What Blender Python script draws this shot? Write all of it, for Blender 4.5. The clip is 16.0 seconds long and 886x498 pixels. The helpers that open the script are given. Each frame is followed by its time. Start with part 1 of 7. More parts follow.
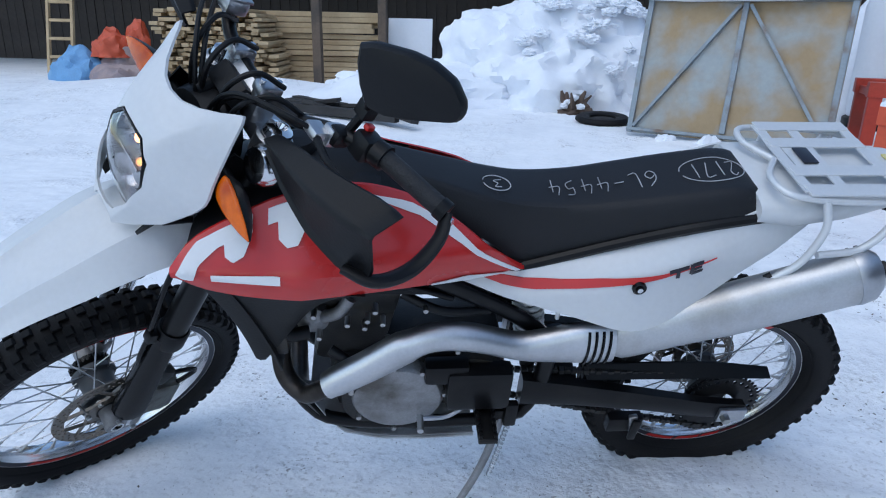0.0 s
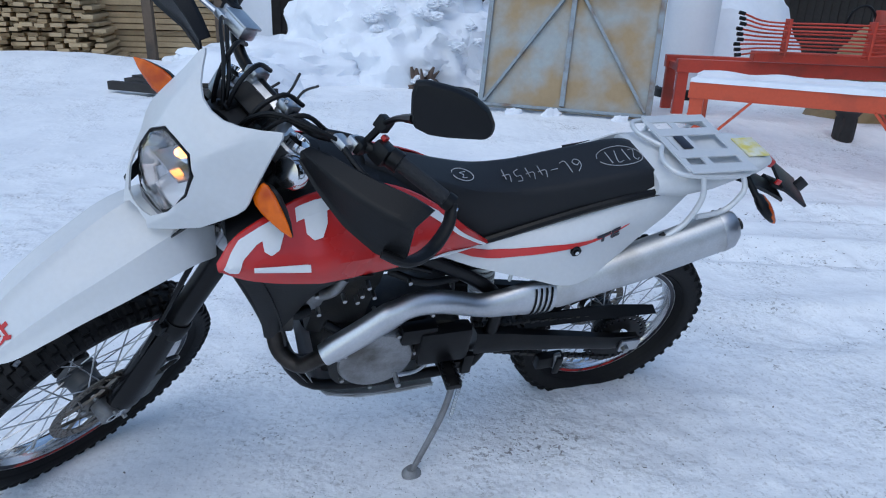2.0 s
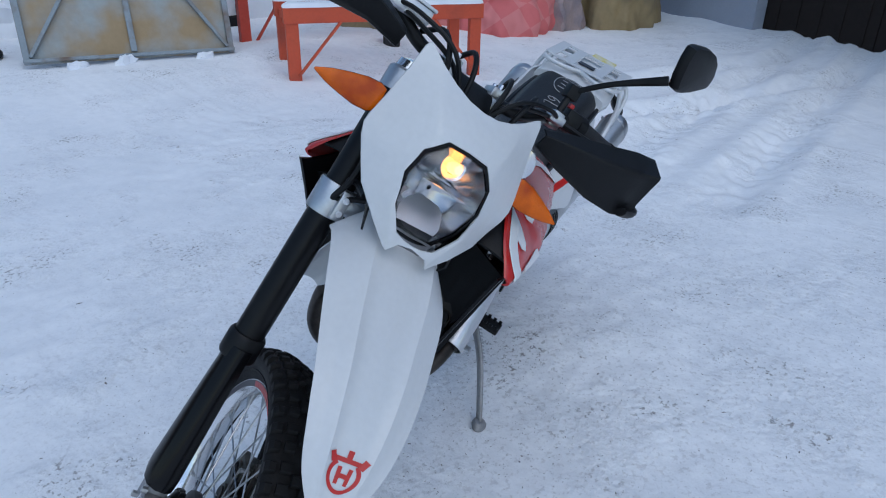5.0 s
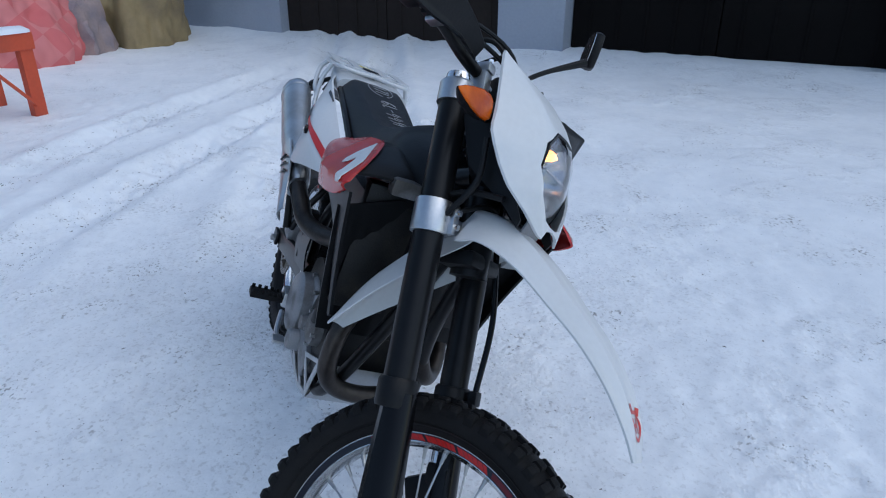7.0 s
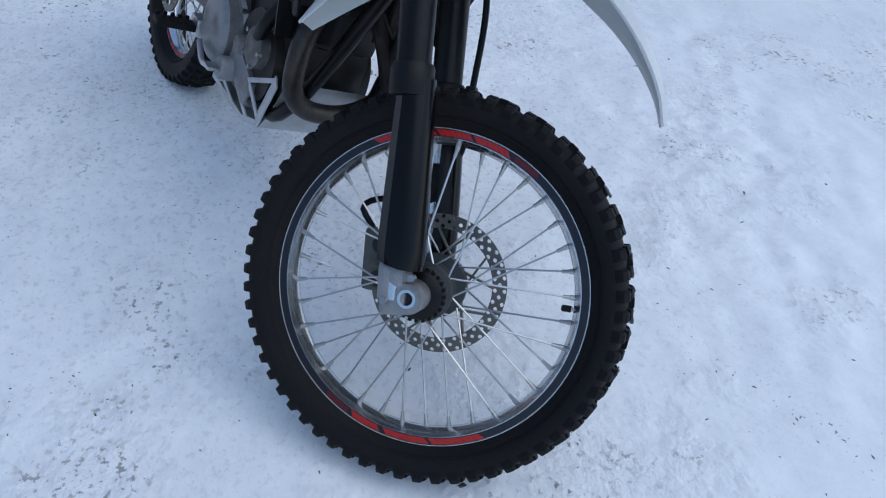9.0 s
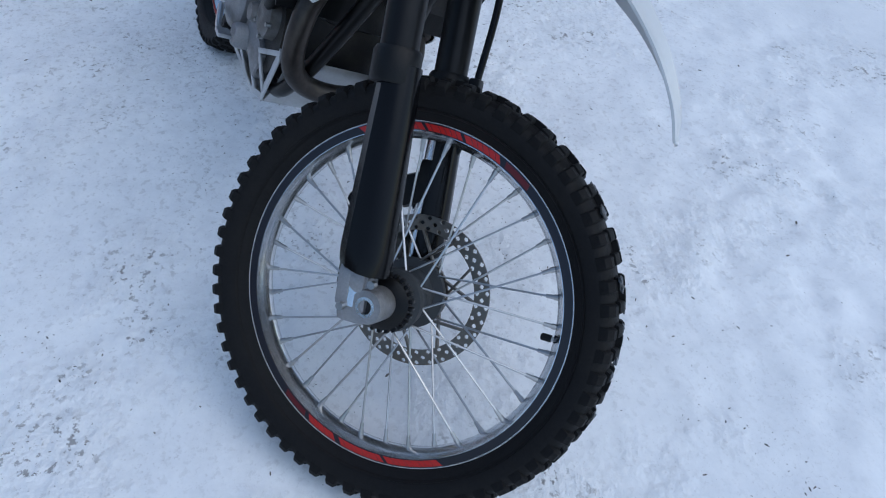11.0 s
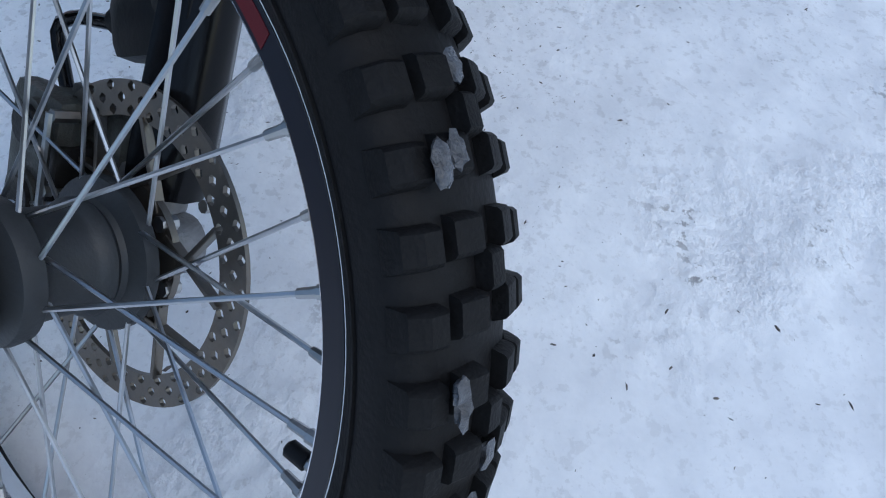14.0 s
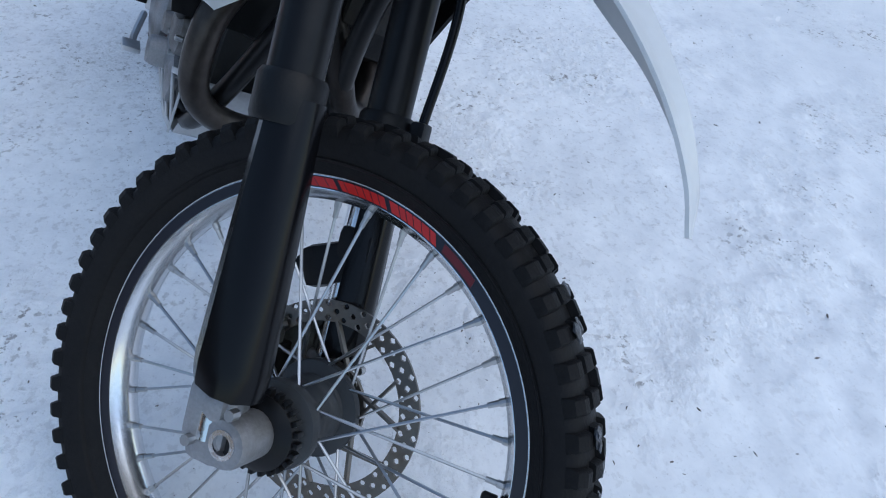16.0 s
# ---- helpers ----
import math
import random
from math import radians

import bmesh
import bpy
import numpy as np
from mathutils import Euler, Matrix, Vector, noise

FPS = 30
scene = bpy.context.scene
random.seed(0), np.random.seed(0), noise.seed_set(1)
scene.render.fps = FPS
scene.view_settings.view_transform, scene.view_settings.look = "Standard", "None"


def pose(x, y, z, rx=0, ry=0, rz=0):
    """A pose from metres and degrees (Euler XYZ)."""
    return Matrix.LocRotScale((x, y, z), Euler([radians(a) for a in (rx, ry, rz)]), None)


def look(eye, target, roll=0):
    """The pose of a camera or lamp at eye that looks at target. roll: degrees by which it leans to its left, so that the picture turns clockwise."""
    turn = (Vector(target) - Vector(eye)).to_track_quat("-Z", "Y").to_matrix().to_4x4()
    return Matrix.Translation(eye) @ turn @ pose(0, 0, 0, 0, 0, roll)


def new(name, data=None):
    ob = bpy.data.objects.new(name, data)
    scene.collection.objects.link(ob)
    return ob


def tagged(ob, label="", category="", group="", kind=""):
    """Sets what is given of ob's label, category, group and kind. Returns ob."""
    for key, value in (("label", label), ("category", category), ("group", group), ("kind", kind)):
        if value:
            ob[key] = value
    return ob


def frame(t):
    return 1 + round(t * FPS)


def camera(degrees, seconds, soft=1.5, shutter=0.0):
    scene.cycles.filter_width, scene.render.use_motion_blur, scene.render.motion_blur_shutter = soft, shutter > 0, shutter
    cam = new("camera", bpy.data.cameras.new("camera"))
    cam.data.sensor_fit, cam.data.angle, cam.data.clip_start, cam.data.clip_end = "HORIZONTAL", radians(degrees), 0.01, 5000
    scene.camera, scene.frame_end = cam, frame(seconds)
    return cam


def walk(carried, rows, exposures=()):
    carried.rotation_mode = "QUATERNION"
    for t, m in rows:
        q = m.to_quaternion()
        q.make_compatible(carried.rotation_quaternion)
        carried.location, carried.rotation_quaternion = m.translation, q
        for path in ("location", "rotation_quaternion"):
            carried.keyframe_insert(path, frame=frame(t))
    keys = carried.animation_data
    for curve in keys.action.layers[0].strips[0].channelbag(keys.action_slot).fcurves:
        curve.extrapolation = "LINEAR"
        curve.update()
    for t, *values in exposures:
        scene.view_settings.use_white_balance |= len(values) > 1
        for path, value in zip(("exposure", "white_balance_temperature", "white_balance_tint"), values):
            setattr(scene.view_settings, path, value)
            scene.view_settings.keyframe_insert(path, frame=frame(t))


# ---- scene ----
cam = camera(66.8, 16.0, soft=1.1)
PATH = [
    (0, (0.711, 0.409, 1.158), (0.405, 2.279, 0.521), 1.2),
    (0.5, (0.76, 0.234, 1.21), (0.675, 2.129, 0.577), 2.5),
    (1, (0.726, 0.163, 1.232), (0.755, 2.035, 0.527), 2.8),
    (1.5, (0.585, 0.168, 1.247), (0.681, 2.03, 0.522), 1.3),
    (2, (0.42, 0.138, 1.263), (0.594, 2.001, 0.557), 2.1),
    (2.5, (0.182, 0.083, 1.291), (0.617, 1.882, 0.531), 2.5),
    (3, (-0.03, 0.147, 1.303), (0.569, 1.894, 0.537), 2.8),
    (3.5, (-0.24, 0.257, 1.309), (0.474, 1.939, 0.495), 2.6),
    (3.7, (-0.342, 0.298, 1.307), (0.453, 1.945, 0.495), 2.2),
    (5.8, (-0.898, 1.179, 1.333), (0.771, 1.876, 0.48), 0.7),
    (6, (-0.925, 1.278, 1.328), (0.798, 1.863, 0.497), 0.2),
    (6.5, (-0.996, 1.494, 1.328), (0.803, 1.802, 0.507), -1.4),
    (7, (-1.153, 1.667, 1.332), (0.663, 1.599, 0.497), 0.1),
    (7.5, (-1.195, 1.797, 1.259), (0.478, 1.489, 0.207), 2.9),
    (8, (-1.124, 1.855, 1.211), (0.458, 1.461, 0.051), 2.4),
    (8.5, (-1.125, 1.918, 1.171), (0.334, 1.463, -0.12), 4.2),
    (8.7, (-1.134, 1.95, 1.159), (0.263, 1.464, -0.187), 4.9),
    (10.8, (-1.096, 1.849, 1.139), (0.337, 1.526, -0.218), 5.5),
    (11, (-1.061, 1.786, 1.118), (0.337, 1.508, -0.287), 5.8),
    (11.5, (-0.95, 1.695, 1.055), (0.341, 1.428, -0.449), 6.2),
    (12, (-0.821, 1.599, 0.977), (0.392, 1.384, -0.599), 7.6),
    (12.5, (-0.679, 1.466, 0.864), (0.52, 1.402, -0.735), 10.8),
    (13, (-0.627, 1.417, 0.773), (0.52, 1.48, -0.864), 5.5),
    (13.5, (-0.589, 1.41, 0.711), (0.558, 1.458, -0.927), 5.7),
    (14, (-0.579, 1.422, 0.71), (0.564, 1.448, -0.931), 6.4),
    (14.5, (-0.589, 1.451, 0.737), (0.612, 1.395, -0.862), 8.8),
    (15, (-0.619, 1.503, 0.761), (0.636, 1.304, -0.784), 12.1),
    (15.5, (-0.685, 1.562, 0.852), (0.656, 1.33, -0.613), 11.2),
    (16, (-0.801, 1.646, 0.977), (0.666, 1.376, -0.355), 8.8),
]
EXPOSE = [(t, e, k, 6) for t, e, k in ((0.0, 0.48, 6480), (1.5, 0.43, 6480), (3.0, 0.24, 6450), (3.5, 0.20, 6450), (6.0, 0.09, 6480), (6.5, 0.12, 6500), (7.5, 0.34, 6600), (11.7, 0.34, 6600), (12.5, 0.25, 6600), (13.0, 0.36, 6600), (15.0, 0.42, 6600), (16.0, 0.44, 6600))]
walk(cam, [(t, look(eye, target, roll)) for t, eye, target, roll in PATH], EXPOSE)


# ---- light ----
world = bpy.data.worlds.new("winter_sky")
scene.world = world
world.use_nodes = True
sky = world.node_tree.nodes.new("ShaderNodeTexSky")
sky.sky_type, sky.sun_disc = "NISHITA", False
sky.sun_elevation, sky.sun_rotation = radians(55), radians(200)
sky.air_density, sky.dust_density, sky.ozone_density = 1.0, 1.0, 2.0
back = world.node_tree.nodes["Background"]
back.inputs["Strength"].default_value = 0.15
world.node_tree.links.new(sky.outputs[0], back.inputs["Color"])
sun_data = bpy.data.lights.new("sun", "SUN")
sun_data.energy, sun_data.angle, sun_data.color = 0.55, radians(70), (0.85, 0.93, 1.0)
sun = new("sun", sun_data)
sun.matrix_basis = look((-3, -3, 9), (0, 0, 0))


# ---- materials ----
def mat(name, color, rough=0.5, metal=0.0, vary=0.12, big=3.0, fine=60.0, bump=0.1, second=None, amount=0.4, spec=0.5, bump_scale=None, islands=0.0, coat=0.0):
    """A surface with wear at two scales; second: the colour of stains, over that share of it."""
    m = bpy.data.materials.new(name)
    m.use_nodes = True
    nt = m.node_tree
    b = nt.nodes["Principled BSDF"]
    link = nt.links.new
    tc = nt.nodes.new("ShaderNodeTexCoord")

    def noise_node(scale, detail=4.0):
        n = nt.nodes.new("ShaderNodeTexNoise")
        n.inputs["Scale"].default_value, n.inputs["Detail"].default_value = scale, detail
        link(tc.outputs["Object"], n.inputs["Vector"])
        return n

    n1, n2 = noise_node(big, 5.0), noise_node(fine, 3.0)
    mix = nt.nodes.new("ShaderNodeMix")
    mix.data_type = "RGBA"
    ramp = nt.nodes.new("ShaderNodeValToRGB")
    lo, hi = 0.5 - 0.35 * amount - 0.02, 0.5 + 0.25
    ramp.color_ramp.elements[0].position, ramp.color_ramp.elements[1].position = (0.62 - 0.4 * amount, 0.80 - 0.3 * amount) if second else (0.25, 0.75)
    link(n1.outputs["Fac"], ramp.inputs["Fac"])
    link(ramp.outputs["Color"], mix.inputs["Factor"])
    c2 = second if second else tuple(c * (1 - vary) for c in color)
    mix.inputs[6].default_value, mix.inputs[7].default_value = (*color, 1), (*c2, 1)
    hsv = nt.nodes.new("ShaderNodeHueSaturation")
    link(mix.outputs[2], hsv.inputs["Color"])
    mr = nt.nodes.new("ShaderNodeMapRange")
    mr.inputs["To Min"].default_value, mr.inputs["To Max"].default_value = 1 - vary, 1 + vary
    link(n2.outputs["Fac"], mr.inputs["Value"])
    value = mr.outputs["Result"]
    if islands:
        geo = nt.nodes.new("ShaderNodeNewGeometry")
        mi = nt.nodes.new("ShaderNodeMapRange")
        mi.inputs["To Min"].default_value, mi.inputs["To Max"].default_value = 1 - islands, 1 + islands
        link(geo.outputs["Random Per Island"], mi.inputs["Value"])
        mul = nt.nodes.new("ShaderNodeMath")
        mul.operation = "MULTIPLY"
        link(value, mul.inputs[0])
        link(mi.outputs["Result"], mul.inputs[1])
        value = mul.outputs[0]
    link(value, hsv.inputs["Value"])
    link(hsv.outputs["Color"], b.inputs["Base Color"])
    rr = nt.nodes.new("ShaderNodeMapRange")
    rr.inputs["To Min"].default_value, rr.inputs["To Max"].default_value = max(0.03, rough * 0.8), min(1, rough * 1.2)
    link(n1.outputs["Fac"], rr.inputs["Value"])
    link(rr.outputs["Result"], b.inputs["Roughness"])
    b.inputs["Metallic"].default_value = metal
    b.inputs["Specular IOR Level"].default_value = spec
    b.inputs["Coat Weight"].default_value = coat
    if bump:
        bp = nt.nodes.new("ShaderNodeBump")
        bp.inputs["Strength"].default_value, bp.inputs["Distance"].default_value = bump, 0.004
        nb = noise_node(bump_scale or fine * 1.7, 3.0)
        link(nb.outputs["Fac"], bp.inputs["Height"])
        link(bp.outputs["Normal"], b.inputs["Normal"])
    return m


WHITE = mat("white_plastic", (0.60, 0.61, 0.62), 0.34, vary=0.05, big=4, fine=90, bump=0.03, second=(0.58, 0.585, 0.59), amount=0.35)
RED = mat("red_plastic", (0.50, 0.022, 0.020), 0.26, vary=0.05, big=5, fine=70, bump=0.03, coat=0.2)
BLACK = mat("black_plastic", (0.0055, 0.0058, 0.0068), 0.45, vary=0.2, big=6, fine=120, bump=0.10, spec=0.24)
GLOSS = mat("black_gloss", (0.004, 0.004, 0.005), 0.20, vary=0.2, big=6, fine=90, bump=0.03, spec=0.22)
SATIN = mat("black_paint", (0.005, 0.005, 0.0058), 0.32, vary=0.3, big=9, fine=60, bump=0.05, second=(0.014, 0.013, 0.012), amount=0.2, spec=0.22)
RUBBER = mat("tyre_rubber", (0.0088, 0.0085, 0.0092), 0.60, vary=0.3, big=9, fine=160, bump=0.2, second=(0.0130, 0.0120, 0.0118), amount=0.3, spec=0.16)
# tyre rubber darkened in colour, to offset sky light on the blocks
TREAD = mat("darkened_tread_rubber", (0.0072, 0.0070, 0.0075), 0.62, vary=0.35, big=30, fine=220, bump=0.25, second=(0.012, 0.0115, 0.012), amount=0.3, spec=0.16)
SEAT = mat("seat_vinyl", (0.009, 0.0095, 0.0115), 0.5, vary=0.12, big=5, fine=300, bump=0.2, bump_scale=420, spec=0.35)
GRIP = mat("grip_rubber", (0.018, 0.018, 0.02), 0.65, vary=0.2, fine=200, bump=0.5, bump_scale=250)
ALU = mat("brushed_aluminium", (0.56, 0.57, 0.59), 0.36, metal=1.0, vary=0.1, big=6, fine=150, bump=0.06, second=(0.42, 0.43, 0.45), amount=0.4)
MUFFLER = mat("muffler_aluminium", (0.55, 0.56, 0.57), 0.42, metal=1.0, vary=0.12, big=8, fine=200, bump=0.10, second=(0.42, 0.41, 0.40), amount=0.35)
CHROME = mat("polished_metal", (0.72, 0.73, 0.75), 0.15, metal=1.0, vary=0.06, big=9, fine=120, bump=0.02)
REFLECT = mat("lamp_reflector_metal", (0.56, 0.56, 0.58), 0.16, metal=1.0, vary=0.1, big=14, fine=120, bump=0.15, bump_scale=45)
RIM = mat("rim_aluminium", (0.80, 0.81, 0.83), 0.20, metal=1.0, vary=0.08, big=9, fine=120, bump=0.03)
CAST = mat("cast_engine_metal", (0.30, 0.30, 0.31), 0.5, metal=0.6, vary=0.2, big=10, fine=220, bump=0.25, second=(0.12, 0.11, 0.10), amount=0.4)
DARKCAST = mat("dark_engine_metal", (0.016, 0.0155, 0.0155), 0.5, metal=0.3, vary=0.3, big=12, fine=160, bump=0.2, second=(0.045, 0.038, 0.03), amount=0.35)
HUB = mat("grey_hub", (0.034, 0.037, 0.041), 0.5, metal=0.15, vary=0.15, big=12, fine=160, bump=0.1)
HEADER = mat("heat_stained_pipe", (0.06, 0.052, 0.047), 0.42, metal=0.8, vary=0.25, big=9, fine=90, bump=0.15, second=(0.025, 0.021, 0.019), amount=0.5)
CALIPER = mat("caliper_metal", (0.115, 0.12, 0.108), 0.5, metal=0.4, vary=0.25, big=25, fine=220, bump=0.25, second=(0.05, 0.045, 0.04), amount=0.45)
# half metal with a pale colour: brightness painted in against dark reflections
SKIDALU = mat("pale_half_metal_aluminium", (0.50, 0.51, 0.52), 0.5, metal=0.45, vary=0.12, big=9, fine=150, bump=0.1, second=(0.36, 0.35, 0.34), amount=0.4)
STEEL = mat("spoke_steel", (0.50, 0.51, 0.53), 0.3, metal=1.0, vary=0.1, fine=90, bump=0.03, second=(0.3, 0.29, 0.28), amount=0.3)
DISC = mat("brake_disc_steel", (0.185, 0.168, 0.150), 0.38, metal=0.9, vary=0.12, big=20, fine=220, bump=0.08, second=(0.20, 0.17, 0.14), amount=0.45)
BOLT = mat("zinc_bolt", (0.45, 0.45, 0.45), 0.35, metal=1.0, vary=0.15, fine=120, bump=0.1)
DECALWHITE = mat("white_decal", (0.72, 0.73, 0.74), 0.3, vary=0.04, fine=80, bump=0.0)
DECALRED = mat("red_decal", (0.52, 0.020, 0.018), 0.3, vary=0.05, fine=80, bump=0.0)
TAPEDARK = mat("dull_red_tape", (0.13, 0.008, 0.012), 0.35, vary=0.1, fine=80, bump=0.0)
DECALBLACK = mat("black_decal", (0.012, 0.012, 0.02), 0.32, vary=0.1, fine=80, bump=0.0)
CHALK = mat("chalk", (0.40, 0.41, 0.43), 0.9, vary=0.3, fine=300, bump=0.2, second=(0.12, 0.12, 0.13), amount=0.35)
YELLOW = mat("yellow_sticker", (0.66, 0.56, 0.12), 0.5, vary=0.1, big=30, fine=80, bump=0.05, second=(0.70, 0.68, 0.55), amount=0.6)
RACKWHITE = mat("silver_rack_paint", (0.66, 0.67, 0.68), 0.38, metal=0.25, vary=0.06, fine=120, bump=0.05)
SNOWLUMP = mat("packed_snow", (0.80, 0.83, 0.88), 0.75, vary=0.05, big=2.5, fine=14, bump=0.7, bump_scale=22, spec=0.25)
RUSTSHEET = mat("rusty_sheet", (0.31, 0.34, 0.345), 0.6, metal=0.1, vary=0.12, big=2.3, fine=25, bump=0.2, second=(0.33, 0.235, 0.13), amount=0.62)
RUSTFRAME = mat("grey_steel_frame", (0.24, 0.28, 0.31), 0.55, metal=0.2, vary=0.15, big=5, fine=50, bump=0.2, second=(0.17, 0.12, 0.09), amount=0.25)
REDPAINT = mat("red_machine_paint", (0.50, 0.055, 0.030), 0.45, vary=0.12, big=3, fine=40, bump=0.15, second=(0.32, 0.05, 0.03), amount=0.35)
ORANGEPAINT = mat("orange_red_paint", (0.55, 0.075, 0.028), 0.5, vary=0.12, big=3, fine=40, bump=0.15, second=(0.36, 0.06, 0.03), amount=0.3)
LUMBER = mat("sawn_timber", (0.46, 0.34, 0.20), 0.75, vary=0.15, big=2, fine=30, bump=0.3, second=(0.36, 0.26, 0.15), amount=0.5, islands=0.28)
OLDWOOD = mat("weathered_wood", (0.12, 0.085, 0.06), 0.8, vary=0.25, big=3, fine=30, bump=0.4, second=(0.07, 0.055, 0.045), amount=0.5)
SHEDWOOD = mat("dark_shed_boards", (0.045, 0.036, 0.032), 0.85, vary=0.25, big=2, fine=18, bump=0.4, islands=0.3)
WALLGREY = mat("grey_blue_render", (0.33, 0.36, 0.42), 0.85, vary=0.08, big=0.7, fine=30, bump=0.3, second=(0.27, 0.30, 0.36), amount=0.4)
DOORBROWN = mat("brown_gate_paint", (0.020, 0.0155, 0.014), 0.75, vary=0.2, big=1.2, fine=20, bump=0.15, second=(0.028, 0.022, 0.019), amount=0.4, spec=0.15)
# even near-black colour of the second gate's leaves and backing
DARKDOOR = mat("near_black_gate", (0.006, 0.005, 0.005), 0.8, vary=0.2, big=1.2, fine=20, bump=0.15, spec=0.1)
TARP = mat("tan_tarpaulin", (0.30, 0.22, 0.11), 0.7, vary=0.15, big=2, fine=20, bump=0.5, second=(0.20, 0.15, 0.09), amount=0.45)
DARKDEBRIS = mat("charred_debris", (0.03, 0.028, 0.028), 0.8, vary=0.3, fine=40, bump=0.5)
BARK = mat("brown_debris", (0.13, 0.09, 0.07), 0.85, vary=0.3, fine=40, bump=0.6)
BAGBLUE = mat("blue_bag", (0.16, 0.36, 0.62), 0.6, vary=0.15, big=6, fine=40, bump=0.6)
BAGRED = mat("red_plastic_bag", (0.55, 0.08, 0.03), 0.5, vary=0.15, big=6, fine=40, bump=0.5)
BAGPINK = mat("dusty_sack", (0.34, 0.26, 0.25), 0.8, vary=0.2, big=5, fine=40, bump=0.6, second=(0.24, 0.2, 0.22), amount=0.5)
BOARDWHITE = mat("white_board", (0.72, 0.74, 0.78), 0.6, vary=0.04, big=2, fine=30, bump=0.05)
TREADICE = mat("dirty_ice", (0.11, 0.12, 0.14), 0.28, vary=0.35, big=70, fine=300, bump=0.4, second=(0.05, 0.05, 0.055), amount=0.6)
CLOD = mat("dirt_crumbs", (0.13, 0.11, 0.10), 0.9, vary=0.3, fine=60, bump=0.3, islands=0.5)


def glow_free_glass(name, color, rough, transmission):
    m = bpy.data.materials.new(name)
    m.use_nodes = True
    b = m.node_tree.nodes["Principled BSDF"]
    b.inputs["Base Color"].default_value = (*color, 1)
    b.inputs["Roughness"].default_value = rough
    b.inputs["Transmission Weight"].default_value = transmission
    b.inputs["IOR"].default_value = 1.4
    return m


GLASS = glow_free_glass("lamp_glass", (1, 1, 1), 0.02, 1.0)
AMBER = mat("amber_lens", (0.66, 0.12, 0.003), 0.15, vary=0.12, big=20, fine=160, bump=0.25, second=(0.40, 0.05, 0.002), amount=0.5, spec=0.3)
BULB = bpy.data.materials.new("lit_bulb")
BULB.use_nodes = True
BULB.node_tree.nodes["Principled BSDF"].inputs["Emission Color"].default_value = (1.0, 0.34, 0.06, 1)
BULB.node_tree.nodes["Principled BSDF"].inputs["Emission Strength"].default_value = 3.5


def checked_cloth():
    """Pink quilt with paler woven squares."""
    m = mat("pink_quilt", (0.66, 0.17, 0.17), 0.85, vary=0.1, big=3, fine=120, bump=0.4, bump_scale=60)
    nt = m.node_tree
    b = nt.nodes["Principled BSDF"]
    tc = nt.nodes.new("ShaderNodeTexCoord")
    ck = nt.nodes.new("ShaderNodeTexChecker")
    mp = nt.nodes.new("ShaderNodeMapping")
    mp.inputs["Rotation"].default_value = (0.5, 0.35, 0.6)
    nt.links.new(tc.outputs["Object"], mp.inputs["Vector"])
    nt.links.new(mp.outputs["Vector"], ck.inputs["Vector"])
    ck.inputs["Scale"].default_value = 3.6
    ck.inputs["Color1"].default_value, ck.inputs["Color2"].default_value = (0.63, 0.15, 0.15, 1), (0.66, 0.215, 0.21, 1)
    nt.links.new(ck.outputs["Color"], b.inputs["Base Color"])
    return m


QUILT = checked_cloth()


